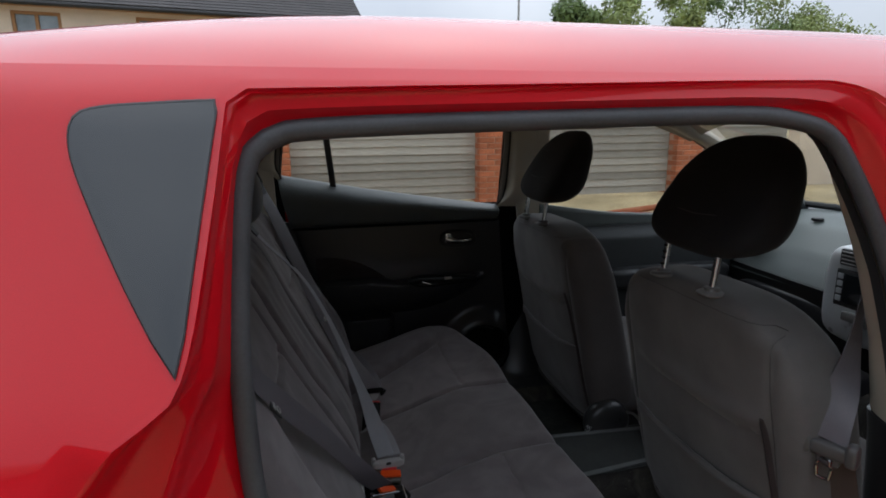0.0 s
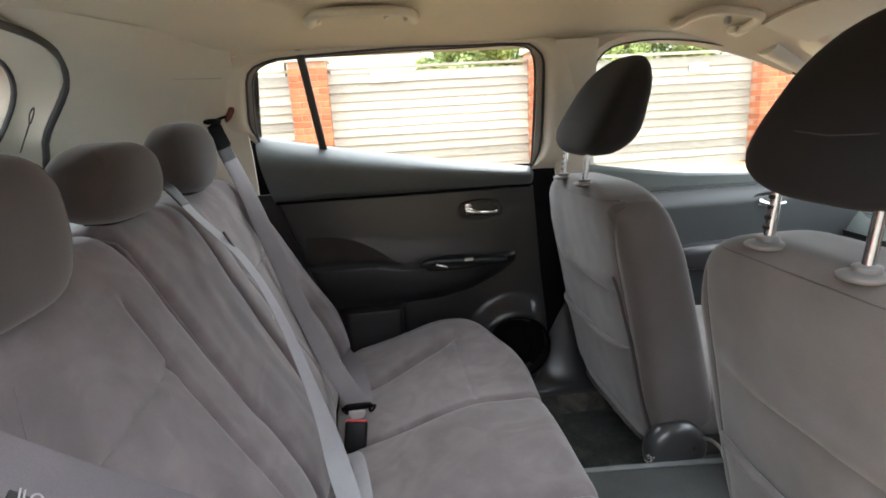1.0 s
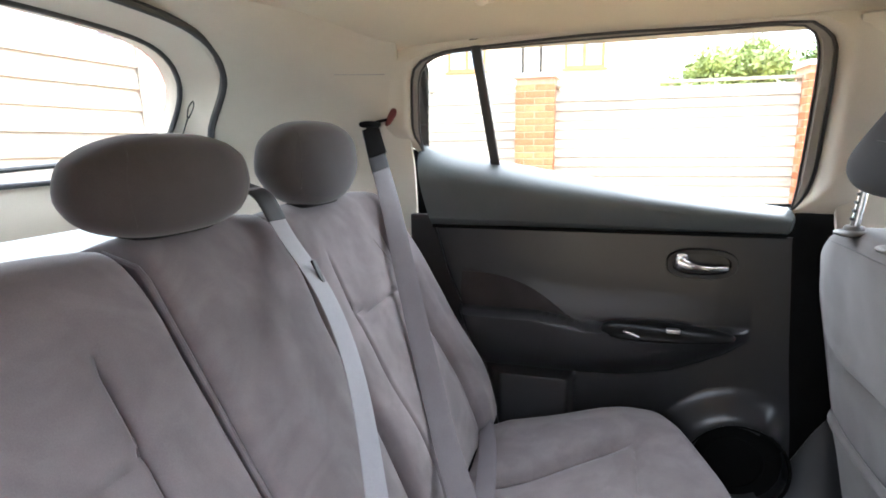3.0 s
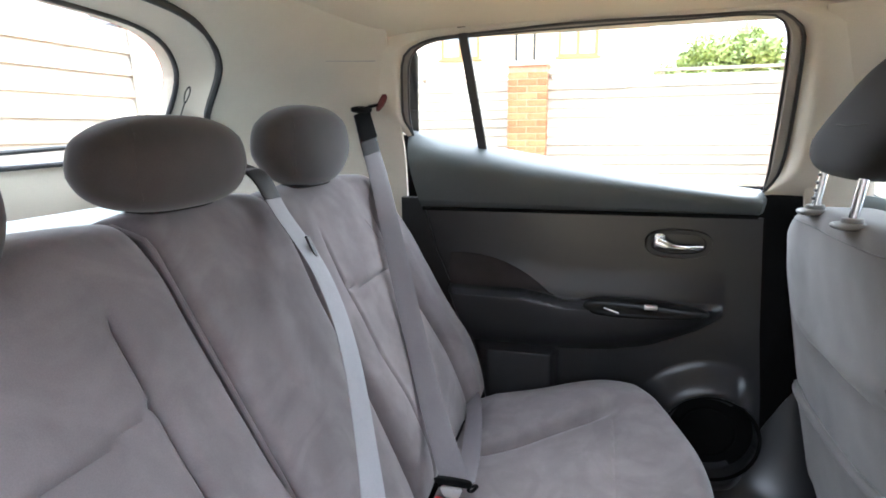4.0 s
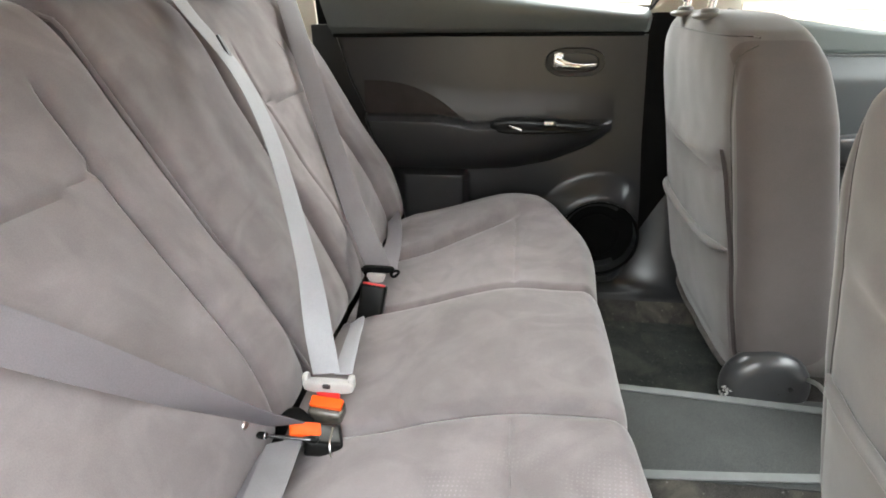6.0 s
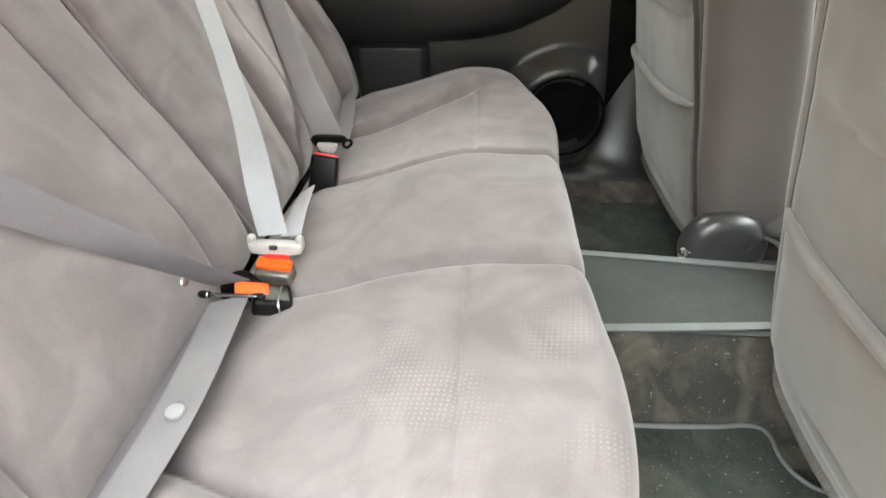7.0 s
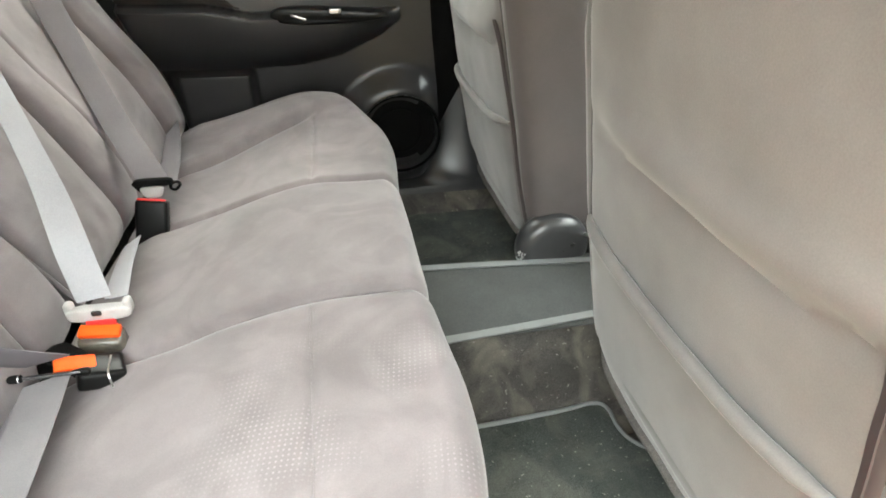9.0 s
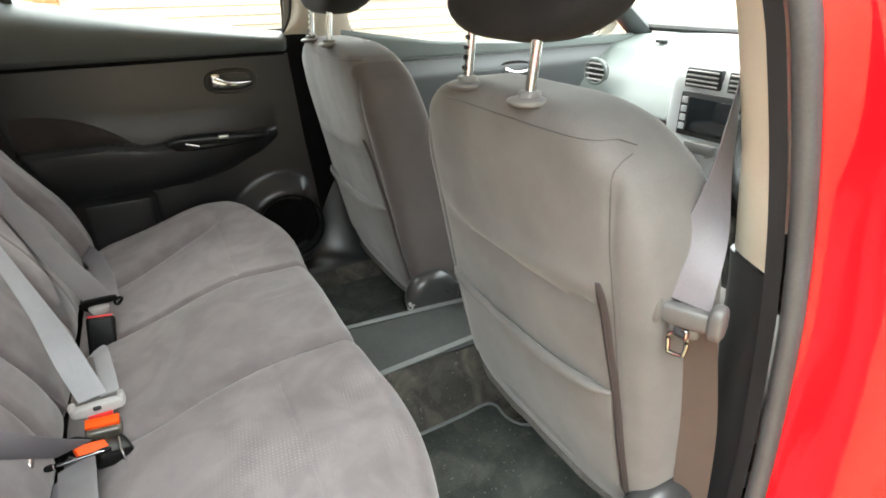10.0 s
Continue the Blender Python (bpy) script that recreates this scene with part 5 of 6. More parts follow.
def dots_material():
    """The suede with rows of small pale dots worn through on the cushion."""
    m = FABRIC.copy()
    m.name = "dotted_suede"
    ns, nt = m.node_tree.nodes, m.node_tree
    b = ns["Principled BSDF"]
    src = b.inputs["Base Color"].links[0].from_socket
    tc = ns.new("ShaderNodeTexCoord")
    mp = ns.new("ShaderNodeMapping")
    mp.inputs["Scale"].default_value = (175, 175, 0)
    mp.inputs["Rotation"].default_value = (0, 0, radians(8))
    vo = ns.new("ShaderNodeTexVoronoi")
    vo.inputs["Scale"].default_value = 1.0
    vo.inputs["Randomness"].default_value = 0.12
    nt.links.new(tc.outputs["Object"], mp.inputs["Vector"])
    nt.links.new(mp.outputs["Vector"], vo.inputs["Vector"])
    lt = ns.new("ShaderNodeMapRange")
    lt.inputs["From Min"].default_value, lt.inputs["From Max"].default_value = 0.25, 0.13
    nt.links.new(vo.outputs["Distance"], lt.inputs["Value"])
    no = ns.new("ShaderNodeTexNoise")
    no.inputs["Scale"].default_value, no.inputs["Detail"].default_value = 9.0, 3
    nt.links.new(tc.outputs["Object"], no.inputs["Vector"])
    pa = ns.new("ShaderNodeMapRange")
    pa.inputs["From Min"].default_value, pa.inputs["From Max"].default_value = 0.47, 0.64
    pa.inputs["To Max"].default_value = 0.27
    nt.links.new(no.outputs["Fac"], pa.inputs["Value"])
    mu = ns.new("ShaderNodeMath")
    mu.operation = "MULTIPLY"
    nt.links.new(lt.outputs["Result"], mu.inputs[0])
    # worn where one sits: the front half, clear of the inner edge
    sp = ns.new("ShaderNodeSeparateXYZ")
    nt.links.new(tc.outputs["Object"], sp.inputs["Vector"])
    worn = pa.outputs["Result"]
    for axis_, lo_, hi_ in (("X", -0.04, 0.06), ("Y", -0.21, -0.29)):
        g = ns.new("ShaderNodeMapRange")
        g.inputs["From Min"].default_value, g.inputs["From Max"].default_value = lo_, hi_
        nt.links.new(sp.outputs[axis_], g.inputs["Value"])
        k = ns.new("ShaderNodeMath")
        k.operation = "MULTIPLY"
        nt.links.new(worn, k.inputs[0])
        nt.links.new(g.outputs["Result"], k.inputs[1])
        worn = k.outputs["Value"]
    nt.links.new(worn, mu.inputs[1])
    mx = ns.new("ShaderNodeMix")
    mx.data_type = "RGBA"
    nt.links.new(mu.outputs["Value"], mx.inputs["Factor"])
    nt.links.new(src, mx.inputs["A"])
    mx.inputs["B"].default_value = (0.42, 0.40, 0.39, 1)
    nt.links.new(mx.outputs["Result"], b.inputs["Base Color"])
    return m


DOTS = dots_material()

# cushion
CX0, CX1 = 0.09, 0.585


def cushion_z(x, y):
    t = (x - CX0) / (CX1 - CX0)
    z = 0.585 + 0.085 * sstep(0.0, 0.75, t) - 0.016 * (1 - sstep(0.0, 0.13, t))
    a = abs(y)
    if a > 0.165:
        w = (a - 0.165) / 0.50
        z += -0.016 * math.sin(min(1, w / 0.85) * math.pi) * (0.3 + 0.7 * sstep(0, 0.5, t)) * (1 - sstep(0.8, 1, t)) + 0.010 * sstep(0.62, 0.86, w)
    else:
        z += 0.006 * math.cos(a / 0.165 * math.pi / 2)
    z -= 0.012 * bump(a - 0.165, 0.009)
    # the raised outer roll, parted from the seat panel by a fold
    yc = 0.40 + 0.19 * t
    z += 0.014 * sstep(yc - 0.012, yc + 0.04, a) * (1 - sstep(0.55, 0.85, t)) - 0.019 * bump(a - yc, 0.012) * (1 - sstep(0.55, 0.7, t))
    z -= 0.005 * bump(t - 0.664, 0.010) * sstep(0.17, 0.19, a) * (1 - sstep(0.5, 0.52, a))
    z += 0.0045 * noise.noise((x * 7, y * 7, 2)) + 0.0008 * noise.noise((x * 18, y * 18, 7))
    return z


def cushion_section(y0, y1, mat_, label):
    P = []
    nu, nv = 130, max(16, int((y1 - y0) * 190))
    for j in range(nv):
        y = y0 + (y1 - y0) * j / (nv - 1)
        row = []
        end = min(1, (0.672 - abs(y)) / 0.05)
        sag = 0.055 * (1 - math.sqrt(max(0, 1 - (1 - max(0, end)) ** 2)))
        ay = abs(y)
        corner = 0.105 * max(0, (ay - 0.39) / 0.28) ** 2.2 + 0.012 - 0.013 * bump(ay - 0.34, 0.12) + 0.004 * bump(ay - 0.165, 0.02)
        for i in range(nu):
            u = i / (nu - 1)
            if u < 0.72:
                x = CX0 + (CX1 - 0.035 - corner - CX0) * u / 0.72
                z = cushion_z(x, y) - sag
            else:
                w = (u - 0.72) / 0.28
                a = min(1, w / 0.55) * math.pi / 2
                xe = CX1 - 0.035 - corner
                ze = cushion_z(xe, y) - sag
                x = xe + 0.035 * math.sin(a)
                z = ze - 0.05 * (1 - math.cos(a))
                if w > 0.55:
                    d = (w - 0.55) / 0.45
                    x -= 0.03 * d
                    z -= 0.19 * d
            row.append((x, y, z))
        P.append(row)
    return part("cushion", sheet(P, (-0.004, 0, -0.012)), mat_, BENCH, label)


c_r = cushion_section(-0.672, -0.1655, DOTS, "grey suede cushion with rows of pale dots")
c_m = cushion_section(-0.1645, 0.1645, FABRIC, "grey suede centre cushion")
c_l = cushion_section(0.1655, 0.672, FABRIC, "grey suede cushion")
for c, s in ((c_r, -1), (c_l, 1)):
    ln = [(0.416, s * 0.18), (0.418, s * 0.30), (0.420, s * 0.42), (0.418, s * 0.50)]
    part("seam", tube(smoothed([(x, y, cushion_z(x, y) + 0.0006) for x, y in smoothed([(x, y, 0) for x, y in ln], 16)[:, :2]], 1), 0.0009, 6), FABRIC, c)


# backrest sections: (y of both rims at the foot and at the top, height, detail)
def back_section(yl0, yr0, yl1, yr1, H, h, detail, label, hump=0.0, kk=30.0, mat_=None):
    def base(u, v):
        t = (v + 1) / 2
        a = yl0 + (yl1 - yl0) * t
        b = yr0 + (yr1 - yr0) * t
        y = a + (b - a) * (u + 1) / 2
        s = H * t * (1 + hump * (1 - u * u))
        return FOOT + UPV * s - NRM * 0.075 + arr(0, y, 0)

    geo, surf = soft_pad(base, NRM, h, 130, 110, kk, detail, 0.03, kv=10.0)
    return part("backrest", geo, mat_ or FABRIC, BENCH, label), surf


def outboard(sgn):
    def d(u, v):
        # u towards +y; sgn +1: outboard rim at u = +1
        o = u * sgn
        bolster = 0.026 * sstep(0.38, 0.66, o) * (1 - 0.5 * sstep(0.3, 0.9, v)) + 0.004 * (1 - sstep(-0.78, -0.52, o))
        lumbar = 0.014 * math.exp(-((v + 0.45) / 0.35) ** 2)
        groove = -0.011 * bump(o - 0.46, 0.022) * (1 - sstep(0.55, 0.7, v)) - (0.006 if sgn > 0 else 0.013) * bump(o + 0.62, 0.018) * (1 - sstep(0.55, 0.7, v))
        groove -= 0.009 * bump(v - 0.27 - 0.30 * max(0, abs(o + 0.05) - 0.25) ** 1.5, 0.018) * sstep(-0.66, -0.58, o) * (1 - sstep(0.42, 0.5, o))
        fold = 0.003 * noise.noise((u * 3, v * 4, 5 + sgn)) + 0.0005 * noise.noise((u * 9, v * 11, sgn))
        return bolster + lumbar + groove + fold
    return d


b_l, s_l = back_section(0.19, 0.675, 0.185, 0.60, 0.655, 0.088, outboard(1), "grey suede backrest section", 0.02)
b_r, s_r = back_section(-0.675, -0.0435, -0.60, -0.0875, 0.655, 0.088, outboard(-1), "grey suede backrest section", 0.02)
b_c, s_c = back_section(-0.0428, 0.183, -0.0868, 0.178, 0.66, 0.094, lambda u, v: 0.012 * math.exp(-((v + 0.5) / 0.4) ** 2) * (1 - u * u) + 0.0025 * noise.noise((u * 3, v * 4, 9)), "grey suede centre backrest section", 0.015)
for bb, sf, sg in ((b_l, s_l, 1), (b_r, s_r, -1)):
    for ln in ([(sg * 0.46, -0.85), (sg * 0.46, -0.4), (sg * 0.45, 0.1), (sg * 0.40, 0.40), (sg * 0.25, 0.62)], [(sg * -0.60, 0.38), (sg * -0.62, 0.0), (sg * -0.62, -0.85)]):
        L2 = smoothed(ln, 10)
        part("seam", tube([sf(u, v) - NRM * 0.0002 for u, v in L2], 0.0010, 6), FABRIC, bb)
cord = [FOOT + UPV * (0.655 * t) + NRM * (0.0035 - 0.05 * max(0, t - 0.93) / 0.07) + arr(0, -0.0435 - 0.044 * t, 0) for t in np.linspace(0.03, 0.985, 40)]
part("piping", tube(cord, 0.0038, 8), FABRIC, b_r, "suede piping along the split")
part("backing_board", sheet([[FOOT + UPV * s - NRM * 0.11 + arr(0, y, 0) for s in np.linspace(-0.1, 0.60, 10)] for y in np.linspace(-0.64, 0.64, 12)], tuple(-NRM * 0.02)), CARPET, BENCH)
part("bench_base", box((0.32, 0, 0.44), (0.40, 1.26, 0.22), 0.02), CARPET, BENCH, "black carpeted seat base")


def rear_headrest(cy, hy, hz_, z, e=2.8, dx=0.0, foot=0.88, two_tone=False):
    def hs(P):
        Q = P.copy()
        Q[:, 1] *= np.interp(P[:, 2], [-1, -0.6, -0.1, 0.5, 1], [foot, 0.5 + foot / 2, 1.0, 0.96, 0.8])
        Q[:, 0] = P[:, 0] - 0.25 * np.abs(P[:, 1]) ** 2.5 * np.clip((P[:, 0] + 0.3) * 0.9, -0.6, 1)
        return Q

    hx_ = -0.178 + dx
    hg = superbox((hx_, cy, z), (0.055, hy, hz_), e, 18, hs)
    bvh = BVHTree.FromPolygons([tuple(map(float, v)) for v in hg[0]], hg[1])
    front_ = hg[1][18 * 18:2 * 18 * 18]
    h = part("headrest", (hg[0], hg[1][:18 * 18] + hg[1][2 * 18 * 18:]), SUEDE_DARK, BENCH, "grey suede headrest")
    part("front_panel", (hg[0], front_), HEAD_FRONT if two_tone else SUEDE_DARK, h, "darker suede front panel" if two_tone else "")
    part("underside", superbox((hx_ - 0.006, cy, z - hz_ * 0.95), (0.028, hy * 0.48, 0.006), 3, 8), FABRIC_DARK, h)
    for s in (-1, 1):
        part("post", tube([(hx_ - 0.005, cy + 0.055 * s, z - hz_ + 0.02), (hx_ + 0.0, cy + 0.055 * s, z - hz_ - 0.08)], 0.006, 10), CHROME, h)
    for s in (-1, 1):
        lp = []
        for k in np.linspace(-0.9, 0.93, 16):
            hit = bvh.ray_cast(Vector((hx_ + 0.3, cy + s * hy * (0.70 - 0.18 * k * k), z + hz_ * k)), Vector((-1, 0, 0)))[0]
            if hit:
                lp.append((hit.x - 0.0006, hit.y, hit.z))
        part("seam", tube(smoothed(lp, 3), 0.0009, 6), SUEDE_DARK, h)
    return h


rear_headrest(0.004, 0.141, 0.061, 1.219)
rear_headrest(0.353, 0.151, 0.076, 1.230, 2.7, 0.0, 0.70, True)
rear_headrest(-0.374, 0.126, 0.082, 1.200, 3.6, 0.035)

BUTTON_AT = (0.083, -0.233, 0.661)

# ---- seat belts and buckles ----
def belt(name, rows, mat_, label, width=0.047):
    T = thing(name, tuple(rows[0][0]), label, "seat belt", "rear seat belts" if "rear" in label else "")
    part("webbing", ribbon(rows, width), mat_, T)
    return T


bl = belt("seat_belt", [((-0.182, 0.62, 1.300), (0.5, 1, 0.4)), ((-0.158, 0.60, 1.24), (0.5, 0.9, 0.25)), ((-0.105, 0.540, 1.14), (0.6, 0.8, 0.25)), ((-0.050, 0.470, 1.02), (0.7, 0.7, 0.25)), ((0.012, 0.395, 0.88), (0.7, 0.7, 0.3)), ((0.080, 0.305, 0.755), (0.7, 0.7, 0.3)), ((0.130, 0.232, 0.698), (0.8, 0.6, 0.3)), ((0.152, 0.203, 0.671), (1, 0.2, 0.1))], BELT, "grey rear seat belt across the outer backrest, fastened")
part("guide", joined(superbox((-0.182, 0.625, 1.306), (0.02, 0.036, 0.008), 2.6, 8), ribbon([((-0.180, 0.6215, 1.301), (0.5, 1, 0.4)), ((-0.166, 0.608, 1.268), (0.5, 0.95, 0.32)), ((-0.152, 0.596, 1.238), (0.5, 0.9, 0.25))], 0.049, 0.0026), tube([(-0.172, 0.640, 1.312), (-0.158, 0.652, 1.316), (-0.150, 0.657, 1.318)], 0.0035, 8)), VOID, bl, "black belt guide loop")
part("release_strap", superbox((-0.142, 0.662, 1.328), (0.010, 0.008, 0.026), 2.2, 6, f=lambda P: P + np.column_stack([P[:, 2] * 1.2, P[:, 2] * 0.8, P[:, 2] * 0])), STRAP, bl, "dark red guide strap")
# Dark strip laid over the upper webbing: its shade put into the colour.
part("sleeve", ribbon([((-0.170, 0.612, 1.270), (0.5, 0.95, 0.3)), ((-0.158, 0.600, 1.240), (0.5, 0.9, 0.25)), ((-0.140, 0.580, 1.205), (0.52, 0.87, 0.25))], 0.0480, 0.0036), BELT_SHADE, bl, "dark strip with the upper webbing's shade in its colour")
part("lap_webbing", ribbon([((0.166, 0.212, 0.656), (0.9, 0.3, 0.1)), ((0.160, 0.29, 0.662), (0.9, 0.2, 0.35)), ((0.135, 0.43, 0.658), (0.8, 0.2, 0.5)), ((0.09, 0.60, 0.625), (0.7, 0.2, 0.7)), ((0.05, 0.665, 0.60), (0.5, 0.3, 0.8))], 0.040), BELT, bl, "dark folded lap webbing")
part("tongue", joined(superbox((0.153, 0.198, 0.668), (0.032, 0.0055, 0.0070), 4, 8), *[tube(smoothed([(0.153 + e * 0.029, 0.198, 0.664), (0.153 + e * 0.036, 0.206, 0.662), (0.153 + e * 0.036, 0.216, 0.652), (0.153 + e * 0.028, 0.212, 0.645), (0.153 + e * 0.024, 0.202, 0.654)], 4, True), 0.0028, 8, True) for e in (-1, 1)]), VOID, bl, "black belt tongue with a loop at each end")
part("neck", superbox((0.150, 0.190, 0.653), (0.019, 0.005, 0.010), 4, 6, f=lambda P: P * np.column_stack([0.9 + 0.22 * P[:, 2], np.ones(len(P)), np.ones(len(P))])), GREYPLASTIC, bl, "pale tapering tongue neck")

bc = belt("seat_belt", [((-0.20, 0.165, 1.205), (0.3, 1, 0.0)), ((-0.155, 0.159, 1.19), (0.1, 1, 0.0)), ((-0.105, 0.138, 1.135), (0.0, 1, -0.05)), ((-0.022, 0.104, 1.05), (0.0, 1, 0.0)), ((0.038, 0.064, 0.945), (0.1, 0.97, 0.05)), ((0.100, -0.018, 0.80), (0.34, 0.86, 0.2)), ((0.135, -0.085, 0.70), (0.95, 0.35, 0.2)), ((0.150, -0.112, 0.655), (1, 0.1, 0.1))], BELT_LIGHT, "pale grey rear centre seat belt, fastened", 0.040)
# The centre belt's top carries its shade as a dark strip too.
part("sleeve", ribbon([((-0.20, 0.165, 1.205), (0.3, 1, 0.0)), ((-0.155, 0.159, 1.19), (0.1, 1, 0.0)), ((-0.122, 0.1455, 1.1545), (0.0, 1, -0.03))], 0.0420, 0.0034), BELT_SHADE, bc, "dark strip for the shade on the belt's top")
part("tag", box((-0.043, 0.125, 1.075), (0.004, 0.008, 0.06), 0.001, rot=(0, -25, 0)), BLACK, bc, "black belt label")
part("stop_button", disc((0.030, 0.062, 0.948), 0.006, 0.006, "x", 0.001, 14), SATIN, bc)
part("tongue", joined(superbox((0.154, -0.120, 0.640), (0.038, 0.008, 0.010), 4, 8), superbox((0.120, -0.116, 0.646), (0.005, 0.007, 0.010), 4, 5), superbox((0.188, -0.116, 0.646), (0.005, 0.007, 0.010), 4, 5), box((0.155, -0.124, 0.624), (0.026, 0.004, 0.026), 0.001)), GREYPLASTIC, bc, "pale grey belt tongue")
part("lap_webbing", ribbon([((0.172, -0.105, 0.650), (1, 0.0, 0.1)), ((0.165, -0.04, 0.655), (0.9, 0.3, 0.3)), ((0.150, 0.05, 0.640), (0.85, 0.3, 0.45)), ((0.118, 0.125, 0.590), (0.8, 0.2, 0.6))], 0.028), BELT_LIGHT, bc)

br = belt("seat_belt", [((-0.182, -0.62, 1.300), (-0.5, 1, -0.4)), ((-0.155, -0.60, 1.24), (-0.3, 1, -0.1)), ((-0.105, -0.56, 1.14), (-0.1, 1, 0.1)), ((-0.045, -0.49, 1.02), (0.05, 0.9, 0.4)), ((0.012, -0.405, 0.905), (0.1, 0.9, 0.35)), ((0.058, -0.328, 0.800), (0.4, 0.85, 0.0)), ((0.095, -0.262, 0.712), (0.85, 0.35, 0.0)), ((0.128, -0.208, 0.645), (1, 0.1, 0.15))], BELT, "grey rear seat belt across the outer backrest, fastened")
part("guide", superbox((-0.182, -0.63, 1.308), (0.026, 0.045, 0.012), 2.6, 8), BLACK, br, "black belt guide")
part("lap_webbing", ribbon([((0.128, -0.222, 0.630), (1, 0.3, 0.1)), ((0.132, -0.29, 0.624), (1, 0.15, 0.1)), ((0.136, -0.39, 0.618), (1, 0.05, 0.12)), ((0.128, -0.50, 0.612), (1, 0.05, 0.2)), ((0.10, -0.63, 0.595), (0.9, 0.1, 0.5))], 0.048), BELT_MID, br, "grey flat lap webbing")
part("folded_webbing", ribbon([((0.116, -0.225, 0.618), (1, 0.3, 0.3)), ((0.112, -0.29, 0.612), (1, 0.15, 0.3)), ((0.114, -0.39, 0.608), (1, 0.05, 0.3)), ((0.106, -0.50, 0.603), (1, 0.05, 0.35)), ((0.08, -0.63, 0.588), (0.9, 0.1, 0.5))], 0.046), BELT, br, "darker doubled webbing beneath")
part("button", disc((0.139, -0.388, 0.6225), 0.0095, 0.006, "z", 0.002, 20), BUTTON, br, "round grey belt stop button")
part("tongue", superbox((0.131, -0.222, 0.636), (0.038, 0.0022, 0.0022), 3, 8), STEEL, br, "thin chrome belt tongue")
cap = part("tongue_cap", superbox((0.098, -0.222, 0.636), (0.008, 0.0044, 0.0042), 3, 6), VOID, br, "black tongue end")
part("cap_ring", tube([(0.1025 + 0.0 * a, -0.222 + 0.0044 * math.cos(a), 0.636 + 0.0042 * math.sin(a)) for a in np.linspace(0, 2 * math.pi, 16, endpoint=False)], 0.0009, 6, True, up=(1, 0, 0)), CHROME, cap, "bright ring")
part("tongue_foot", superbox((0.162, -0.2195, 0.634), (0.011, 0.0042, 0.0040), 3, 6, f=lambda P: P * np.column_stack([np.ones(len(P)), 1 + P[:, 0] * 0.3, 1 + P[:, 0] * 0.3])), GLOSS, br, "black tongue foot")
part("snap_button", disc(BUTTON_AT, 0.008, 0.006, "x", 0.002, 18), SATIN, b_r, "round metal snap")
tag_c = arr(-0.060, -0.514, 1.018) + NRM * 0.010
tag = part("belt_tag", box(tuple(tag_c), (0.003, 0.020, 0.034), 0.001, rot=(32, -24.5, 0)), BLACK, br, "black tag with a pale printed ring")
TU = arr(0, -math.sin(radians(32)), 0) + UPV * math.cos(radians(32))
TV = np.cross(TU, NRM)
ring_c = tag_c + NRM * 0.002 - TU * 0.008
part("printed_ring", tube([ring_c + 0.0055 * (math.cos(a) * TU + math.sin(a) * TV) for a in np.linspace(0, 2 * math.pi, 24, endpoint=False)], 0.0009, 6, True, up=tuple(NRM)), GREYPLASTIC, tag)
for k in range(2):
    c0 = tag_c + NRM * 0.002 + TU * (0.004 + 0.004 * k)
    part("printed_bar", tube([c0 - TV * 0.006, c0 + TV * 0.006], 0.0008, 6), GREYPLASTIC, tag)


def buckle(c, rot, body, btn, btnlab, label, size=(0.042, 0.03, 0.075), btn_h=0.022, off=(0, 0, 0), fill=(0.92, 0.86)):
    B = thing("seat_belt_buckle", c, label, "buckle", "rear belt buckles")
    bm = box((0, 0, 0), size, 0.007, 3)
    bt = box((off[0], off[1], size[2] / 2 + 0.001 + off[2]), (size[0] * fill[0], size[1] * fill[1], btn_h), 0.003)
    M = Euler([radians(a) for a in rot]).to_matrix()
    for q in (bm, bt):
        bmesh.ops.rotate(q, cent=(0, 0, 0), matrix=M, verts=q.verts)
        bmesh.ops.translate(q, verts=q.verts, vec=c)
    part("housing", bm, body, B)
    part("release_button", bt, btn, B, btnlab)
    return B


buckle((0.142, 0.170, 0.602), (-22, 8, 0), GLOSS, REDBTN, "red release button", "black buckle with a red release button between cushion and backrest", (0.050, 0.030, 0.085), 0.005, (0, -0.008, -0.001), (0.9, 0.3))
buckle((0.152, -0.128, 0.581), (20, 6, 0), SMOKE, ORANGE, "orange release button", "smoky plastic buckle with an orange release button", (0.050, 0.028, 0.088), 0.009, (0, 0.003, 0.002), (0.94, 0.58))
lying = buckle((0.164, -0.187, 0.602), (12, -70, 10), GLOSS, ORANGE, "orange release button", "black buckle with an orange release button lying on the cushion", (0.026, 0.042, 0.050), 0.042, (0.009, 0.006, 0.000), (0.36, 0.58))
part("stalk", tube(smoothed([(0.085, -0.150, 0.585), (0.108, -0.158, 0.612), (0.130, -0.172, 0.612), (0.150, -0.183, 0.604)], 6), 0.017, 10, squash=(1, 0.6)), VOID, lying, "black flexible stalk")

part("trim_edge", tube([(0.182, -0.2095, 0.592), (0.1815, -0.2085, 0.609), (0.180, -0.203, 0.6145), (0.178, -0.180, 0.6190)], 0.0011, 6), SATIN, lying, "thin bare metal edge")
part("slot", superbox((0.154, -0.1275, 0.6445), (0.006, 0.003, 0.0035), 4, 5), BLACK, bc, "dark slot in the tongue")
# The plate is coloured red for the reflection of the orange button.
part("insert_plate", box((0.155, -0.1265, 0.6275), (0.034, 0.006, 0.012), 0.002), REDBTN, bc, "tongue plate with the button's red reflection in its colour")
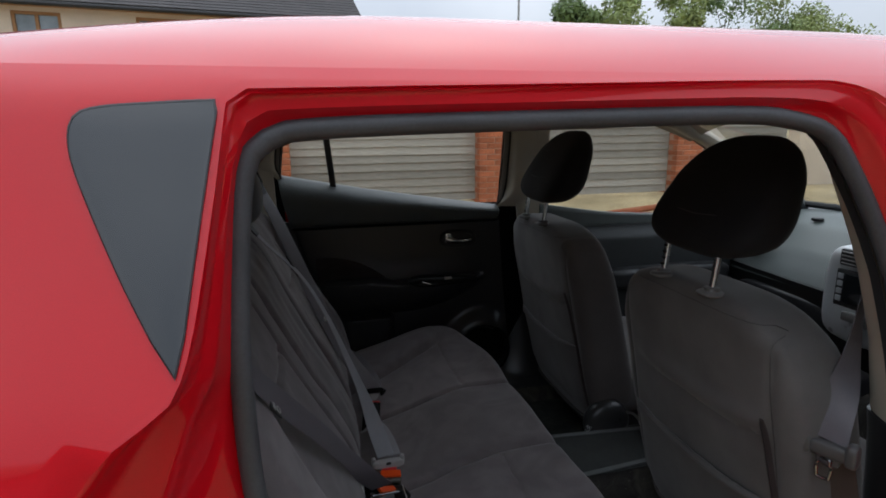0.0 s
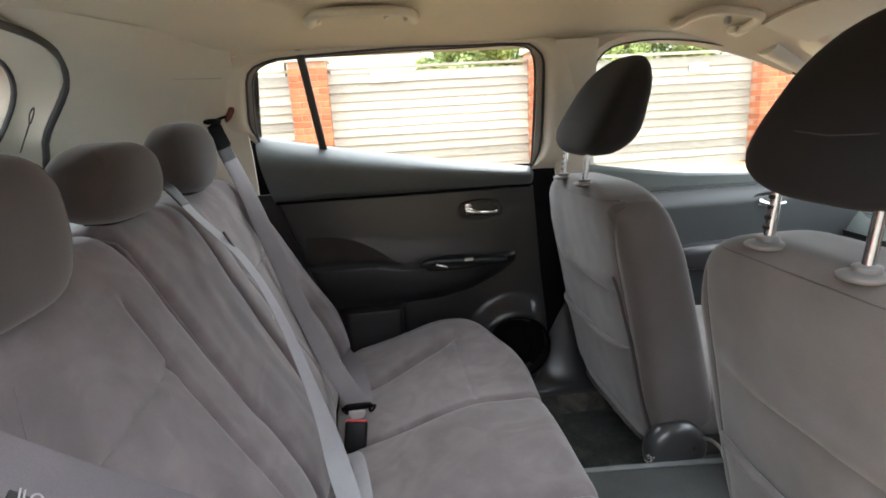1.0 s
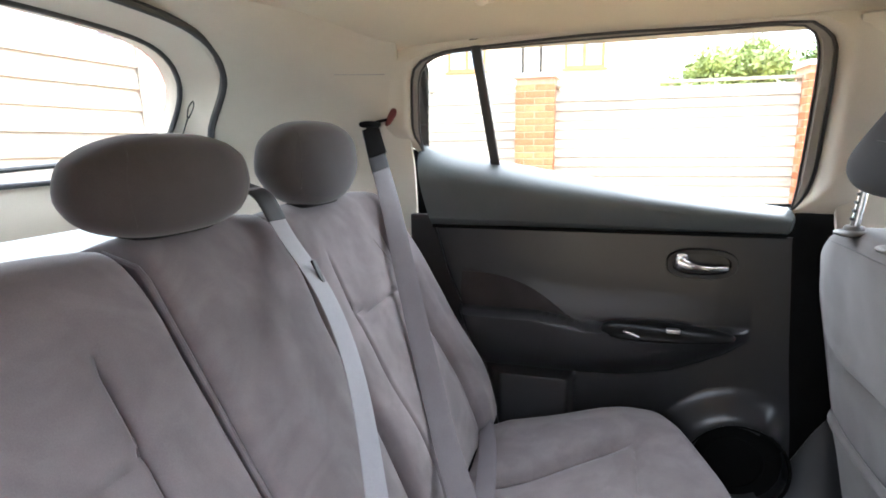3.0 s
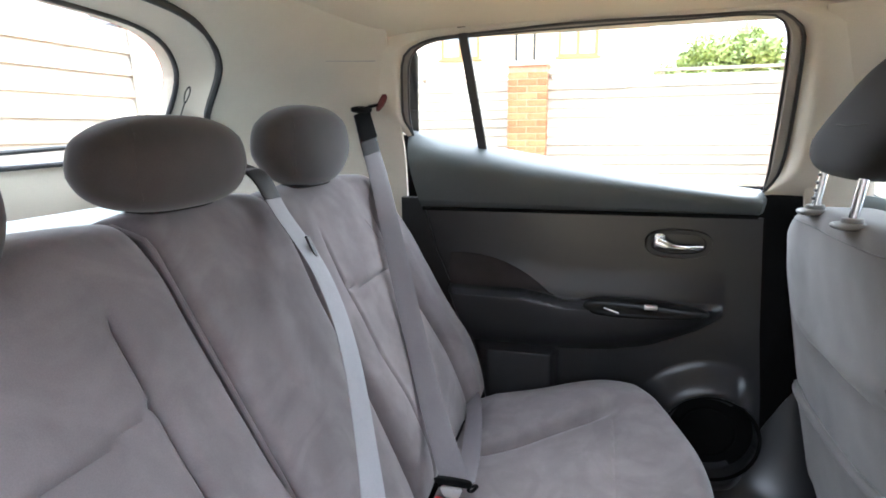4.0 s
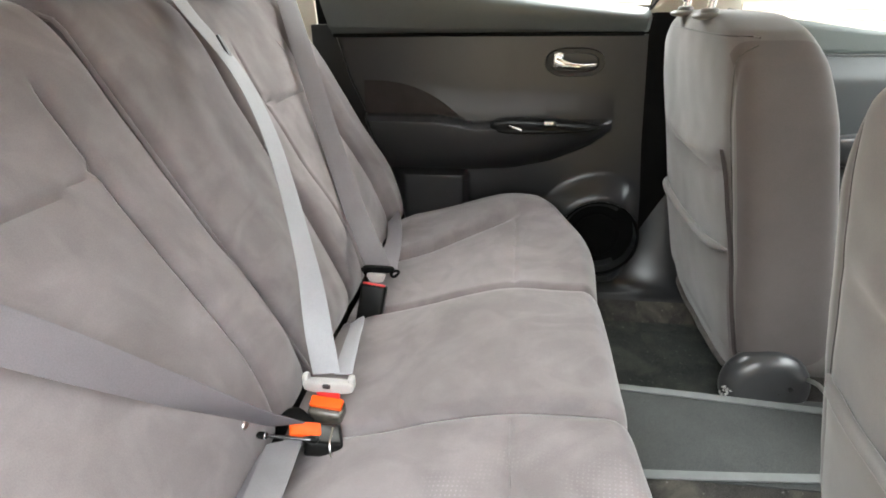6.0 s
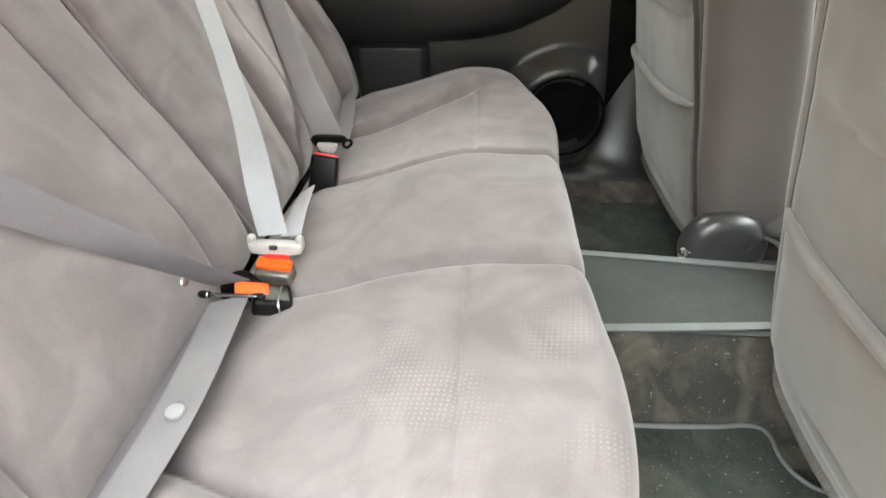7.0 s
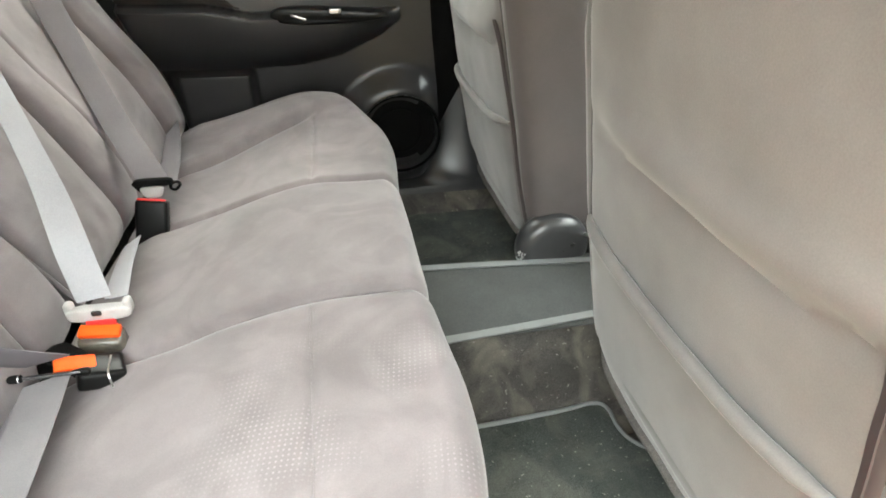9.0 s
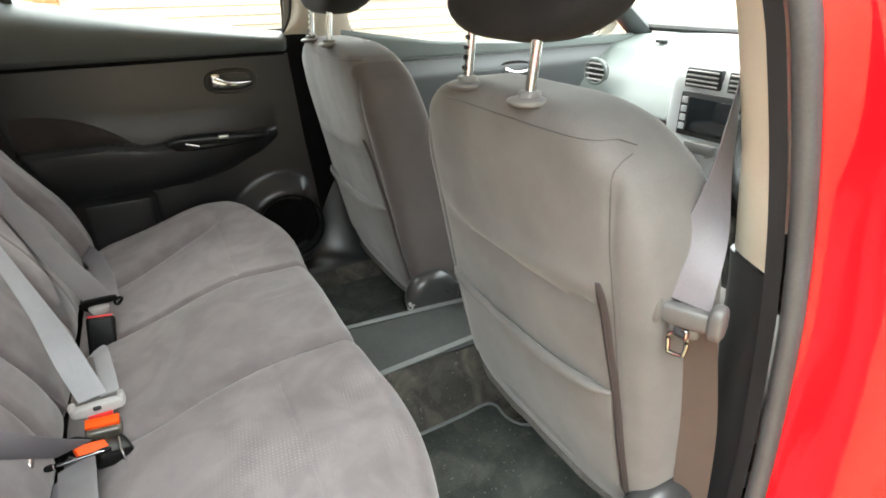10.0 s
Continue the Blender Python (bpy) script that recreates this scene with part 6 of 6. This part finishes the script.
# front belt of the driver's seat
def slider():
    """A belt slider: bar, two swollen ends and a tapering neck."""
    V, F = [], []
    for c, h_ in (((0, 0, 0), (0.010, 0.034, 0.013)), ((0, 0.032, 0.003), (0.014, 0.009, 0.020)), ((0, -0.032, 0.003), (0.014, 0.009, 0.020)), ((0, 0, -0.017), (0.005, 0.017, 0.010))):
        v, f = superbox(c, h_, 3.4, 8)
        F += [[k + len(V) for k in q] for q in f]
        V += list(v)
    return np.array(V), F


fb = thing("seat_belt", (0.93, -0.69, 0.62), "grey front seat belt hanging by the centre pillar", "seat belt")
part("webbing", ribbon([((0.915, -0.578, 1.20), (0.9, 0.5, -0.1)), ((0.898, -0.585, 1.12), (0.9, 0.45, -0.1)), ((0.860, -0.610, 1.035), (0.9, 0.05, -0.2)), ((0.820, -0.634, 0.958), (0.5, -0.9, -0.15)), ((0.806, -0.642, 0.914), (0.4, -1, -0.1))], 0.047), BELT, fb)
part("lap_webbing", ribbon([((0.822, -0.642, 0.905), (0.4, -1, -0.4)), ((0.848, -0.640, 0.82), (0.6, -0.9, -0.2)), ((0.885, -0.640, 0.68), (0.7, -0.8, 0)), ((0.91, -0.640, 0.50), (0.7, -0.8, 0))], 0.047), material("brown_webbing", (0.06, 0.044, 0.037), 0.75, spread=0.1, scale=20, grain=0.1, grain_scale=900), fb)
SLIDER_AT = arr(0.803, -0.644, 0.900)
part("tongue_slider", (lambda g: (g[0] @ np.array(Euler((radians(2), 0, radians(-158))).to_matrix()).T + SLIDER_AT, g[1]))(slider()), SLIDERGREY, fb, "grey plastic belt slider")
across = arr(0.375, -0.927, 0.02)
ring_at = SLIDER_AT + arr(-0.004, 0.0015, -0.036)
part("tongue", joined(tube(smoothed([ring_at + across * a_ + arr(0, 0, b_) for a_, b_ in ((-0.009, 0.012), (-0.009, -0.010), (-0.006, -0.014), (0.006, -0.014), (0.009, -0.010), (0.009, 0.012))], 5, True), 0.0026, 8, True), superbox(ring_at + arr(0, 0, 0.017), (0.004, 0.012, 0.007), 4, 6)), STEEL, fb, "bare metal belt tongue")

# ---- floor mats ----
def floor_mat(pts, z, label):
    L = smoothed(pts, 8, True)
    c = L.mean(0)
    M = thing("floor_mat", (float(c[0]), float(c[1]), z), label, "floor mat", "floor mats")
    lo = [(p[0], p[1], z - 0.004) for p in L]
    hi = [(p[0], p[1], z + 0.004) for p in L]
    inn = [[(c[0] + (p[0] - c[0]) * k, c[1] + (p[1] - c[1]) * k, z + 0.005 + 0.002 * noise.noise((p[0] * 8 * k, p[1] * 8 * k, 1))) for p in L] for k in (0.95, 0.7, 0.4, 0.1)]
    part("mat_surface", rings([lo, hi] + inn, cap=True), MAT, M)
    part("piping", tube(hi, 0.0045, 8, True), PIPING, M, "grey edge piping")


floor_mat([(0.47, -0.165), (0.6, -0.16), (0.793, -0.152), (0.862, -0.146), (0.884, -0.160), (0.884, -0.200), (0.895, -0.230), (0.925, -0.252), (1.0, -0.255), (1.02, -0.3), (1.02, -0.55), (0.9, -0.63), (0.6, -0.64), (0.48, -0.62)], 0.349, "dark floor mat with grey edge piping behind the driver's seat")
floor_mat([(0.47, 0.165), (0.6, 0.16), (0.80, 0.152), (0.885, 0.155), (0.92, 0.2), (1.0, 0.24), (1.02, 0.3), (1.02, 0.55), (0.9, 0.63), (0.6, 0.64), (0.48, 0.62)], 0.349, "dark floor mat with grey edge piping behind the passenger seat")
tm = thing("floor_mat", (0.75, 0, 0.497), "dark ribbed mat with grey edge strips over the tunnel", "floor mat", "floor mats")
part("mat_surface", sheet([[(x, y, 0.499) for y in np.linspace(-0.10, 0.10, 12)] for x in np.linspace(0.50, 1.0, 12)], (0, 0, -0.003)), TUNNELMAT, tm)
for s in (-1, 1):
    part("strip", ribbon([((0.50, s * 0.108, 0.5005), (0, 1, 0)), ((0.75, s * 0.09, 0.5015), (0, 1, 0)), ((1.0, s * 0.068, 0.5015), (0, 1, 0))], 0.016, 0.003), PIPING, tm, "grey edge strip")

# ---- outside: far fence with brick piers ----
FENCE_Y, FTOP, FBOT = 6.0, 1.86, 0.45
PIERS = (-3.05, -0.47, 2.42, 5.45)


def shared(name, geo, mat_, smooth=False):
    bm = geo if isinstance(geo, bmesh.types.BMesh) else clean(*geo)
    me = bpy.data.meshes.new(name)
    bm.to_mesh(me)
    bm.free()
    me.materials.append(mat_)
    return me


def piece(name, me, parent, at, rot=(0, 0, 0)):
    ob = new(name, me)
    ob.parent = parent
    ob.location = Vector(at) - parent.location
    ob.rotation_euler = rot
    return ob


BRICK_ME = shared("brick", box((0, 0, 0), (0.215, 0.1025, 0.065), 0.005, 1), BRICK)
BRICK_HALF = shared("brick_half", box((0, 0, 0), (0.1025, 0.215, 0.065), 0.005, 1), BRICK)


def pier(x):
    T = thing("brick_pier", (x, FENCE_Y, 0.1), "orange brick gate pier with a stone cap", "pier", "fence piers")
    h = 1.96
    part("core", box((x, FENCE_Y, h / 2 + 0.05), (0.425, 0.425, h - 0.1), 0), MORTAR, T, "mortar core", smooth=False)
    k = 0
    z = 0.2
    while z < h - 0.04:
        for s in (-1, 1):
            y = FENCE_Y + s * 0.166
            if k % 2 == 0:
                for dx in (-0.1125, 0.1125):
                    piece("brick", BRICK_ME, T, (x + dx, y, z), (0, 0, random.uniform(-0.01, 0.01)))
            else:
                piece("brick", BRICK_ME, T, (x, y, z), (0, 0, random.uniform(-0.01, 0.01)))
                for dx in (-0.166, 0.166):
                    piece("brick", BRICK_HALF, T, (x + dx, FENCE_Y + s * 0.1125, z))
        z += 0.075
        k += 1
    part("cap", box((x, FENCE_Y, h + 0.02), (0.50, 0.50, 0.05), 0.01), STONE, T, "grey cap stone")


for x in PIERS:
    pier(x)


def board_me(L, h):
    bm = box((0, 0, 0), (L, 0.014, h), 0.002, 1)
    for v in bm.verts:
        v.co.y += 0.019 * (v.co.z / h)
    return shared("board", bm, WOOD)


def fence_panel(name, x0, x1, y, zb, zt, along="x", pitch=0.105, label="weathered grey timber fence panel of lapped boards"):
    L = x1 - x0
    c = (x0 + x1) / 2
    at = (c, y, zb) if along == "x" else (y, c, zb)
    T = thing(name, at, label, "fence", "fence panels")
    me = board_me(L, pitch + 0.018)
    n = int((zt - zb) / pitch)
    for k in range(n):
        z = zb + pitch * (k + 0.5)
        piece("board", me, T, (c, y, z) if along == "x" else (y, c, z), (random.uniform(-0.035, 0.03), random.uniform(-0.004, 0.004), 0 if along == "x" else radians(90)))
    for xx in (x0 + 0.02, c, x1 - 0.02):
        if along == "x":
            part("batten", box((xx, y + 0.03, (zb + zt) / 2), (0.045, 0.03, zt - zb), 0.003), WOOD, T, smooth=False)
        else:
            part("batten", box((y + 0.03, xx, (zb + zt) / 2), (0.03, 0.045, zt - zb), 0.003), WOOD, T, smooth=False)
    if along == "x":
        part("cap_rail", box((c, y, zt + 0.01), (L, 0.07, 0.03), 0.004), WOOD, T, smooth=False)
    return T


for a, b in zip(PIERS[:-1], PIERS[1:]):
    fence_panel("timber_fence", a + 0.215, b - 0.215, FENCE_Y, FBOT, FTOP)
fence_panel("timber_fence", PIERS[0] - 2.6, PIERS[0] - 0.215, FENCE_Y, FBOT, FTOP)
fence_panel("timber_fence", PIERS[-1] + 0.215, PIERS[-1] + 1.9, FENCE_Y, FBOT, FTOP)
# Added plain wall that stands in for a pale shape past the fence.
wall_e = thing("garden_wall", (12.0, 6.2, 0.3), "low cream wall added for a pale shape beyond the fence", "wall")
part("wall", box((12.0, 6.2, 0.85), (8.6, 0.22, 1.1), 0.01), RENDERED, wall_e, smooth=False)
part("coping", box((12.0, 6.2, 1.44), (8.7, 0.30, 0.08), 0.01), WHITEPAINT, wall_e, smooth=False)

# boundary fence behind the car
REAR_X = -2.35
for a, b in ((-3.9, -1.95), (-1.9, 0.10), (0.15, 2.18)):
    fence_panel("timber_fence", a, b, REAR_X, 0.1, 1.95, "y", 0.125, "pale timber fence panel of overlapping boards behind the car")
for y in (-1.925, 0.125, 2.22):
    T = thing("fence_post", (REAR_X + 0.03, y, 0.0), "pale square timber fence post", "post", "rear fence posts")
    part("post", box((REAR_X + 0.03, y, 1.02), (0.09, 0.09, 2.04), 0.006), WOOD, T, smooth=False)
for a, b in ((2.27, 4.1), (4.12, 5.75)):
    fence_panel("timber_fence", a, b, REAR_X - 0.25, 0.1, 1.75, "y", 0.14, "pale timber fence panel of overlapping boards behind the car")

# rusty pipe lying on the gravel by the fence
pp = thing("garden_edging", (3.0, 4.6, 0.2), "rusty brown edging strip lying on the gravel", "edging")
part("strip", tube(smoothed([(2.0, 4.2, 0.24), (3.0, 4.7, 0.31), (4.6, 5.1, 0.36)], 6), 0.04, 8), BRICK, pp)


# ---- house beyond the fence ----
HY = 17.0
house = thing("house", (-7, HY + 4, 0.1), "cream rendered house with brown windows and a tiled roof", "house")
EAVE, HX0, HX1 = 4.66, -16.0, 1.75
WINS = [(-13.2, -11.9), (-7.35, -6.26), (-4.52, -3.35), (-1.03, 0.13)]
WZ0, WZ1 = 3.35, 4.47


def wall_with_windows():
    geos = []
    xs = [HX0] + [v for w in WINS for v in w] + [HX1 - 0.2]
    for k in range(0, len(xs), 2):
        geos.append(box(((xs[k] + xs[k + 1]) / 2, HY + 0.15, 2.3), (xs[k + 1] - xs[k], 0.3, 4.6), 0))
    for a, b in WINS:
        geos.append(box(((a + b) / 2, HY + 0.15, (0 + WZ0) / 2), (b - a, 0.3, WZ0), 0))
        geos.append(box(((a + b) / 2, HY + 0.15, (WZ1 + 4.6) / 2), (b - a, 0.3, 4.6 - WZ1), 0))
    geos.append(box((HX1 - 0.352, HY + 4.31, 2.3), (0.3, 8, 4.58), 0))
    return geos


for g_ in wall_with_windows():
    part("wall", g_, RENDERED, house, "cream rendered wall", smooth=False)
for a, b in WINS:
    w = part("window", joined(*[box(((a + b) / 2 + dx, HY + 0.06, (WZ0 + WZ1) / 2), (0.08, 0.09, WZ1 - WZ0), 0.008) for dx in (-(b - a) / 2 + 0.04, 0, (b - a) / 2 - 0.04)] + [box(((a + b) / 2, HY + 0.06, z), (b - a, 0.088, 0.08), 0.008) for z in (WZ0 + 0.04, WZ1 - 0.04)]), WINWOOD, house, "brown timber window frame", smooth=False)
    for dx in (-0.25, 0.25):
        part("pane", box(((a + b) / 2 + dx * (b - a), HY + 0.09, (WZ0 + WZ1) / 2), ((b - a) / 2 - 0.06, 0.01, WZ1 - WZ0 - 0.1), 0), WINGLASS, w, smooth=False)
    part("sill", box(((a + b) / 2, HY - 0.03, WZ0 - 0.03), (b - a + 0.15, 0.14, 0.06), 0.006), WINWOOD, w, smooth=False)
roof = part("roof", sheet([[(x, HY - 0.35 + 4.5 * v, EAVE + 3.0 * v) for v in np.linspace(0, 1, 3)] for x in np.linspace(HX0 - 0.3, HX1, 4)], (0, 0, -0.1)), TILES, house, "dark brown tiled roof", smooth=False)
tile_rows = []
for k in range(28):
    v = k / 28
    tile_rows.append(box(((HX0 + HX1) / 2 - 0.15, HY - 0.35 + 4.5 * v + 0.08, EAVE + 3.0 * v + 0.035 + 0.05), (HX1 - HX0 + 0.3, 0.19, 0.03), 0, rot=(radians(0) + 30, 0, 0)))
tagged(part("tile_layer", joined(*tile_rows), TILES, house, "rows of dark roof tiles", smooth=False), kind="stuff")
part("gutter", tube([(HX0 - 0.3, HY - 0.38, EAVE - 0.05), (HX1, HY - 0.38, EAVE - 0.05)], 0.06, 8), BLACK, house, "black gutter")
part("soffit", box(((HX0 + HX1) / 2, HY - 0.17, EAVE - 0.06), (HX1 - HX0, 0.36, 0.03), 0), WINWOOD, house, smooth=False)
for x in (-2.25, -1.72):
    part("downpipe", tube([(x, HY - 0.06, EAVE - 0.1), (x, HY - 0.06, 0.2)], 0.035, 8), BLACK, house, "black downpipe")
part("lean_to", box((-6.1, HY - 1.0, 1.62), (3.2, 2.0, 3.1), 0.02), STONE, house, "grey lean-to", smooth=False)


# the house stands at a slight angle to the fence
TURN = radians(8.5)
corner = Vector((HX1, HY, 0.1))
house.rotation_euler = (0, 0, TURN)
house.location = corner + Matrix.Rotation(TURN, 3, "Z") @ (house.location - corner)

# small pale notices pinned to the fence
for x, z, w, h in ((0.43, 1.755, 0.34, 0.11), (4.47, 1.68, 0.26, 0.11)):
    sg = thing("notice", (x, FENCE_Y - 0.03, z), "small pale notice pinned to the fence", "sign", "fence notices")
    part("plate", box((x, FENCE_Y - 0.03, z), (w, 0.008, h), 0.002), NOTICE, sg, smooth=False)


# ---- trees ----
def tree(x, y, h, r, seed, mat_, label, crown0=0.25, n=900, leaf=0.16, squash=1.0):
    rnd = random.Random(seed)
    T = thing("tree", (x, y, 0.2), label, "tree", "trees beyond the fence")
    trunk = smoothed([(x, y, 0.0), (x + 0.1, y, h * 0.3), (x - 0.05, y + 0.1, h * 0.6), (x + 0.05, y, h * 0.9)], 6)
    geos = [tube(trunk, np.linspace(0.05 * h ** 0.6 + 0.03, 0.02, len(trunk)), 8)]
    clumps = []
    for k in range(26):
        a = rnd.uniform(0, 2 * math.pi)
        t = rnd.uniform(crown0, 1.0)
        rr = r * rnd.uniform(0.35, 1.0) * math.sin(math.pi * min(0.96, (t - crown0) / (1 - crown0) * 0.75 + 0.2)) ** 0.7
        p = arr(x + rr * math.cos(a), y + rr * math.sin(a), h * t)
        clumps.append((p, rnd.uniform(0.22, 0.42) * r * squash))
        base = arr(x, y, h * max(0.15, t - 0.25))
        geos.append(tube(smoothed([base, (base + p) / 2 + arr(0, 0, 0.05 * h), p], 4), np.linspace(0.03, 0.008, 9), 5))
    part("trunk", joined(*geos), BARK, T)
    verts, faces = [], []
    for k in range(n):
        c, cr = clumps[rnd.randrange(len(clumps))]
        d = arr(rnd.gauss(0, 1), rnd.gauss(0, 1), rnd.gauss(0, 0.8))
        d /= np.linalg.norm(d)
        p = c + d * cr * rnd.uniform(0.5, 1.05)
        u = arr(rnd.gauss(0, 1), rnd.gauss(0, 1), rnd.gauss(0, 1))
        u /= np.linalg.norm(u)
        w = np.cross(u, d + arr(0.01, 0.02, 0.03))
        w /= np.linalg.norm(w) + 1e-9
        s = leaf * rnd.uniform(0.6, 1.3)
        i = len(verts)
        verts += [p - u * s, p + w * s * 0.5, p + u * s, p - w * s * 0.5 + d * s * 0.2]
        faces.append((i, i + 1, i + 2, i + 3))
    me = mesh_of("crown", np.array(verts) - np.array(T.location), faces, mat_, False)
    cr_ = new("crown", me)
    cr_.parent = T
    tagged(cr_, "crown of small green leaves", kind="stuff")


TREES = [(3.7, 27, 4.2, 1.6, LEAF), (4.9, 26, 4.7, 1.9, LEAF), (6.0, 26.5, 5.2, 2.0, LEAF), (7.0, 27, 5.6, 2.4, LEAF), (9.4, 26, 5.0, 2.2, LEAF2), (11.8, 27, 6.4, 2.3, LEAF), (14.5, 28, 7.6, 2.6, LEAF2), (17.6, 28, 8.2, 3.0, LEAF), (21, 28, 8.6, 3.3, LEAF), (25, 29, 8.8, 3.6, LEAF2), (29.5, 29, 8.8, 3.6, LEAF), (33.5, 29, 7.4, 3.0, LEAF)]
for k, (x, y, h, r, m_) in enumerate(TREES):
    tree(x, y, h, r, 11 + k, m_, "broad green garden tree beyond the fence", 0.12, 15000, 0.115)
pole = thing("pole", (12.0, 30, 0.2), "thin grey metal lamp pole", "pole")
part("shaft", tube([(12.0, 30, 0.2), (12.0, 30, 9.6)], 0.06, 8), GREYPLASTIC, pole)

# ---- boundary in front of the car, seen through the windscreen ----
wall_f = thing("garden_wall", (15.5, -1, 0.1), "pale rendered boundary wall with a white coping", "wall")
part("wall", box((15.5, -2.0, 0.75), (0.25, 15.5, 1.3), 0.01), RENDERED, wall_f, smooth=False)
part("coping", box((15.5, -2.0, 1.45), (0.34, 15.5, 0.10), 0.01), WHITEPAINT, wall_f, smooth=False)
# Added wall, out of view: it cuts low sky light on the open side.
wall_b = thing("garden_wall", (0, -5.4, 0.0), "unseen grey wall with a stone coping, added to block low light", "wall")
part("wall", box((2.0, -5.4, 1.3), (27, 0.25, 2.6), 0.01), GREYWALL, wall_b, smooth=False)
part("coping", box((2.0, -5.4, 2.65), (27, 0.34, 0.10), 0.01), STONE, wall_b, smooth=False)
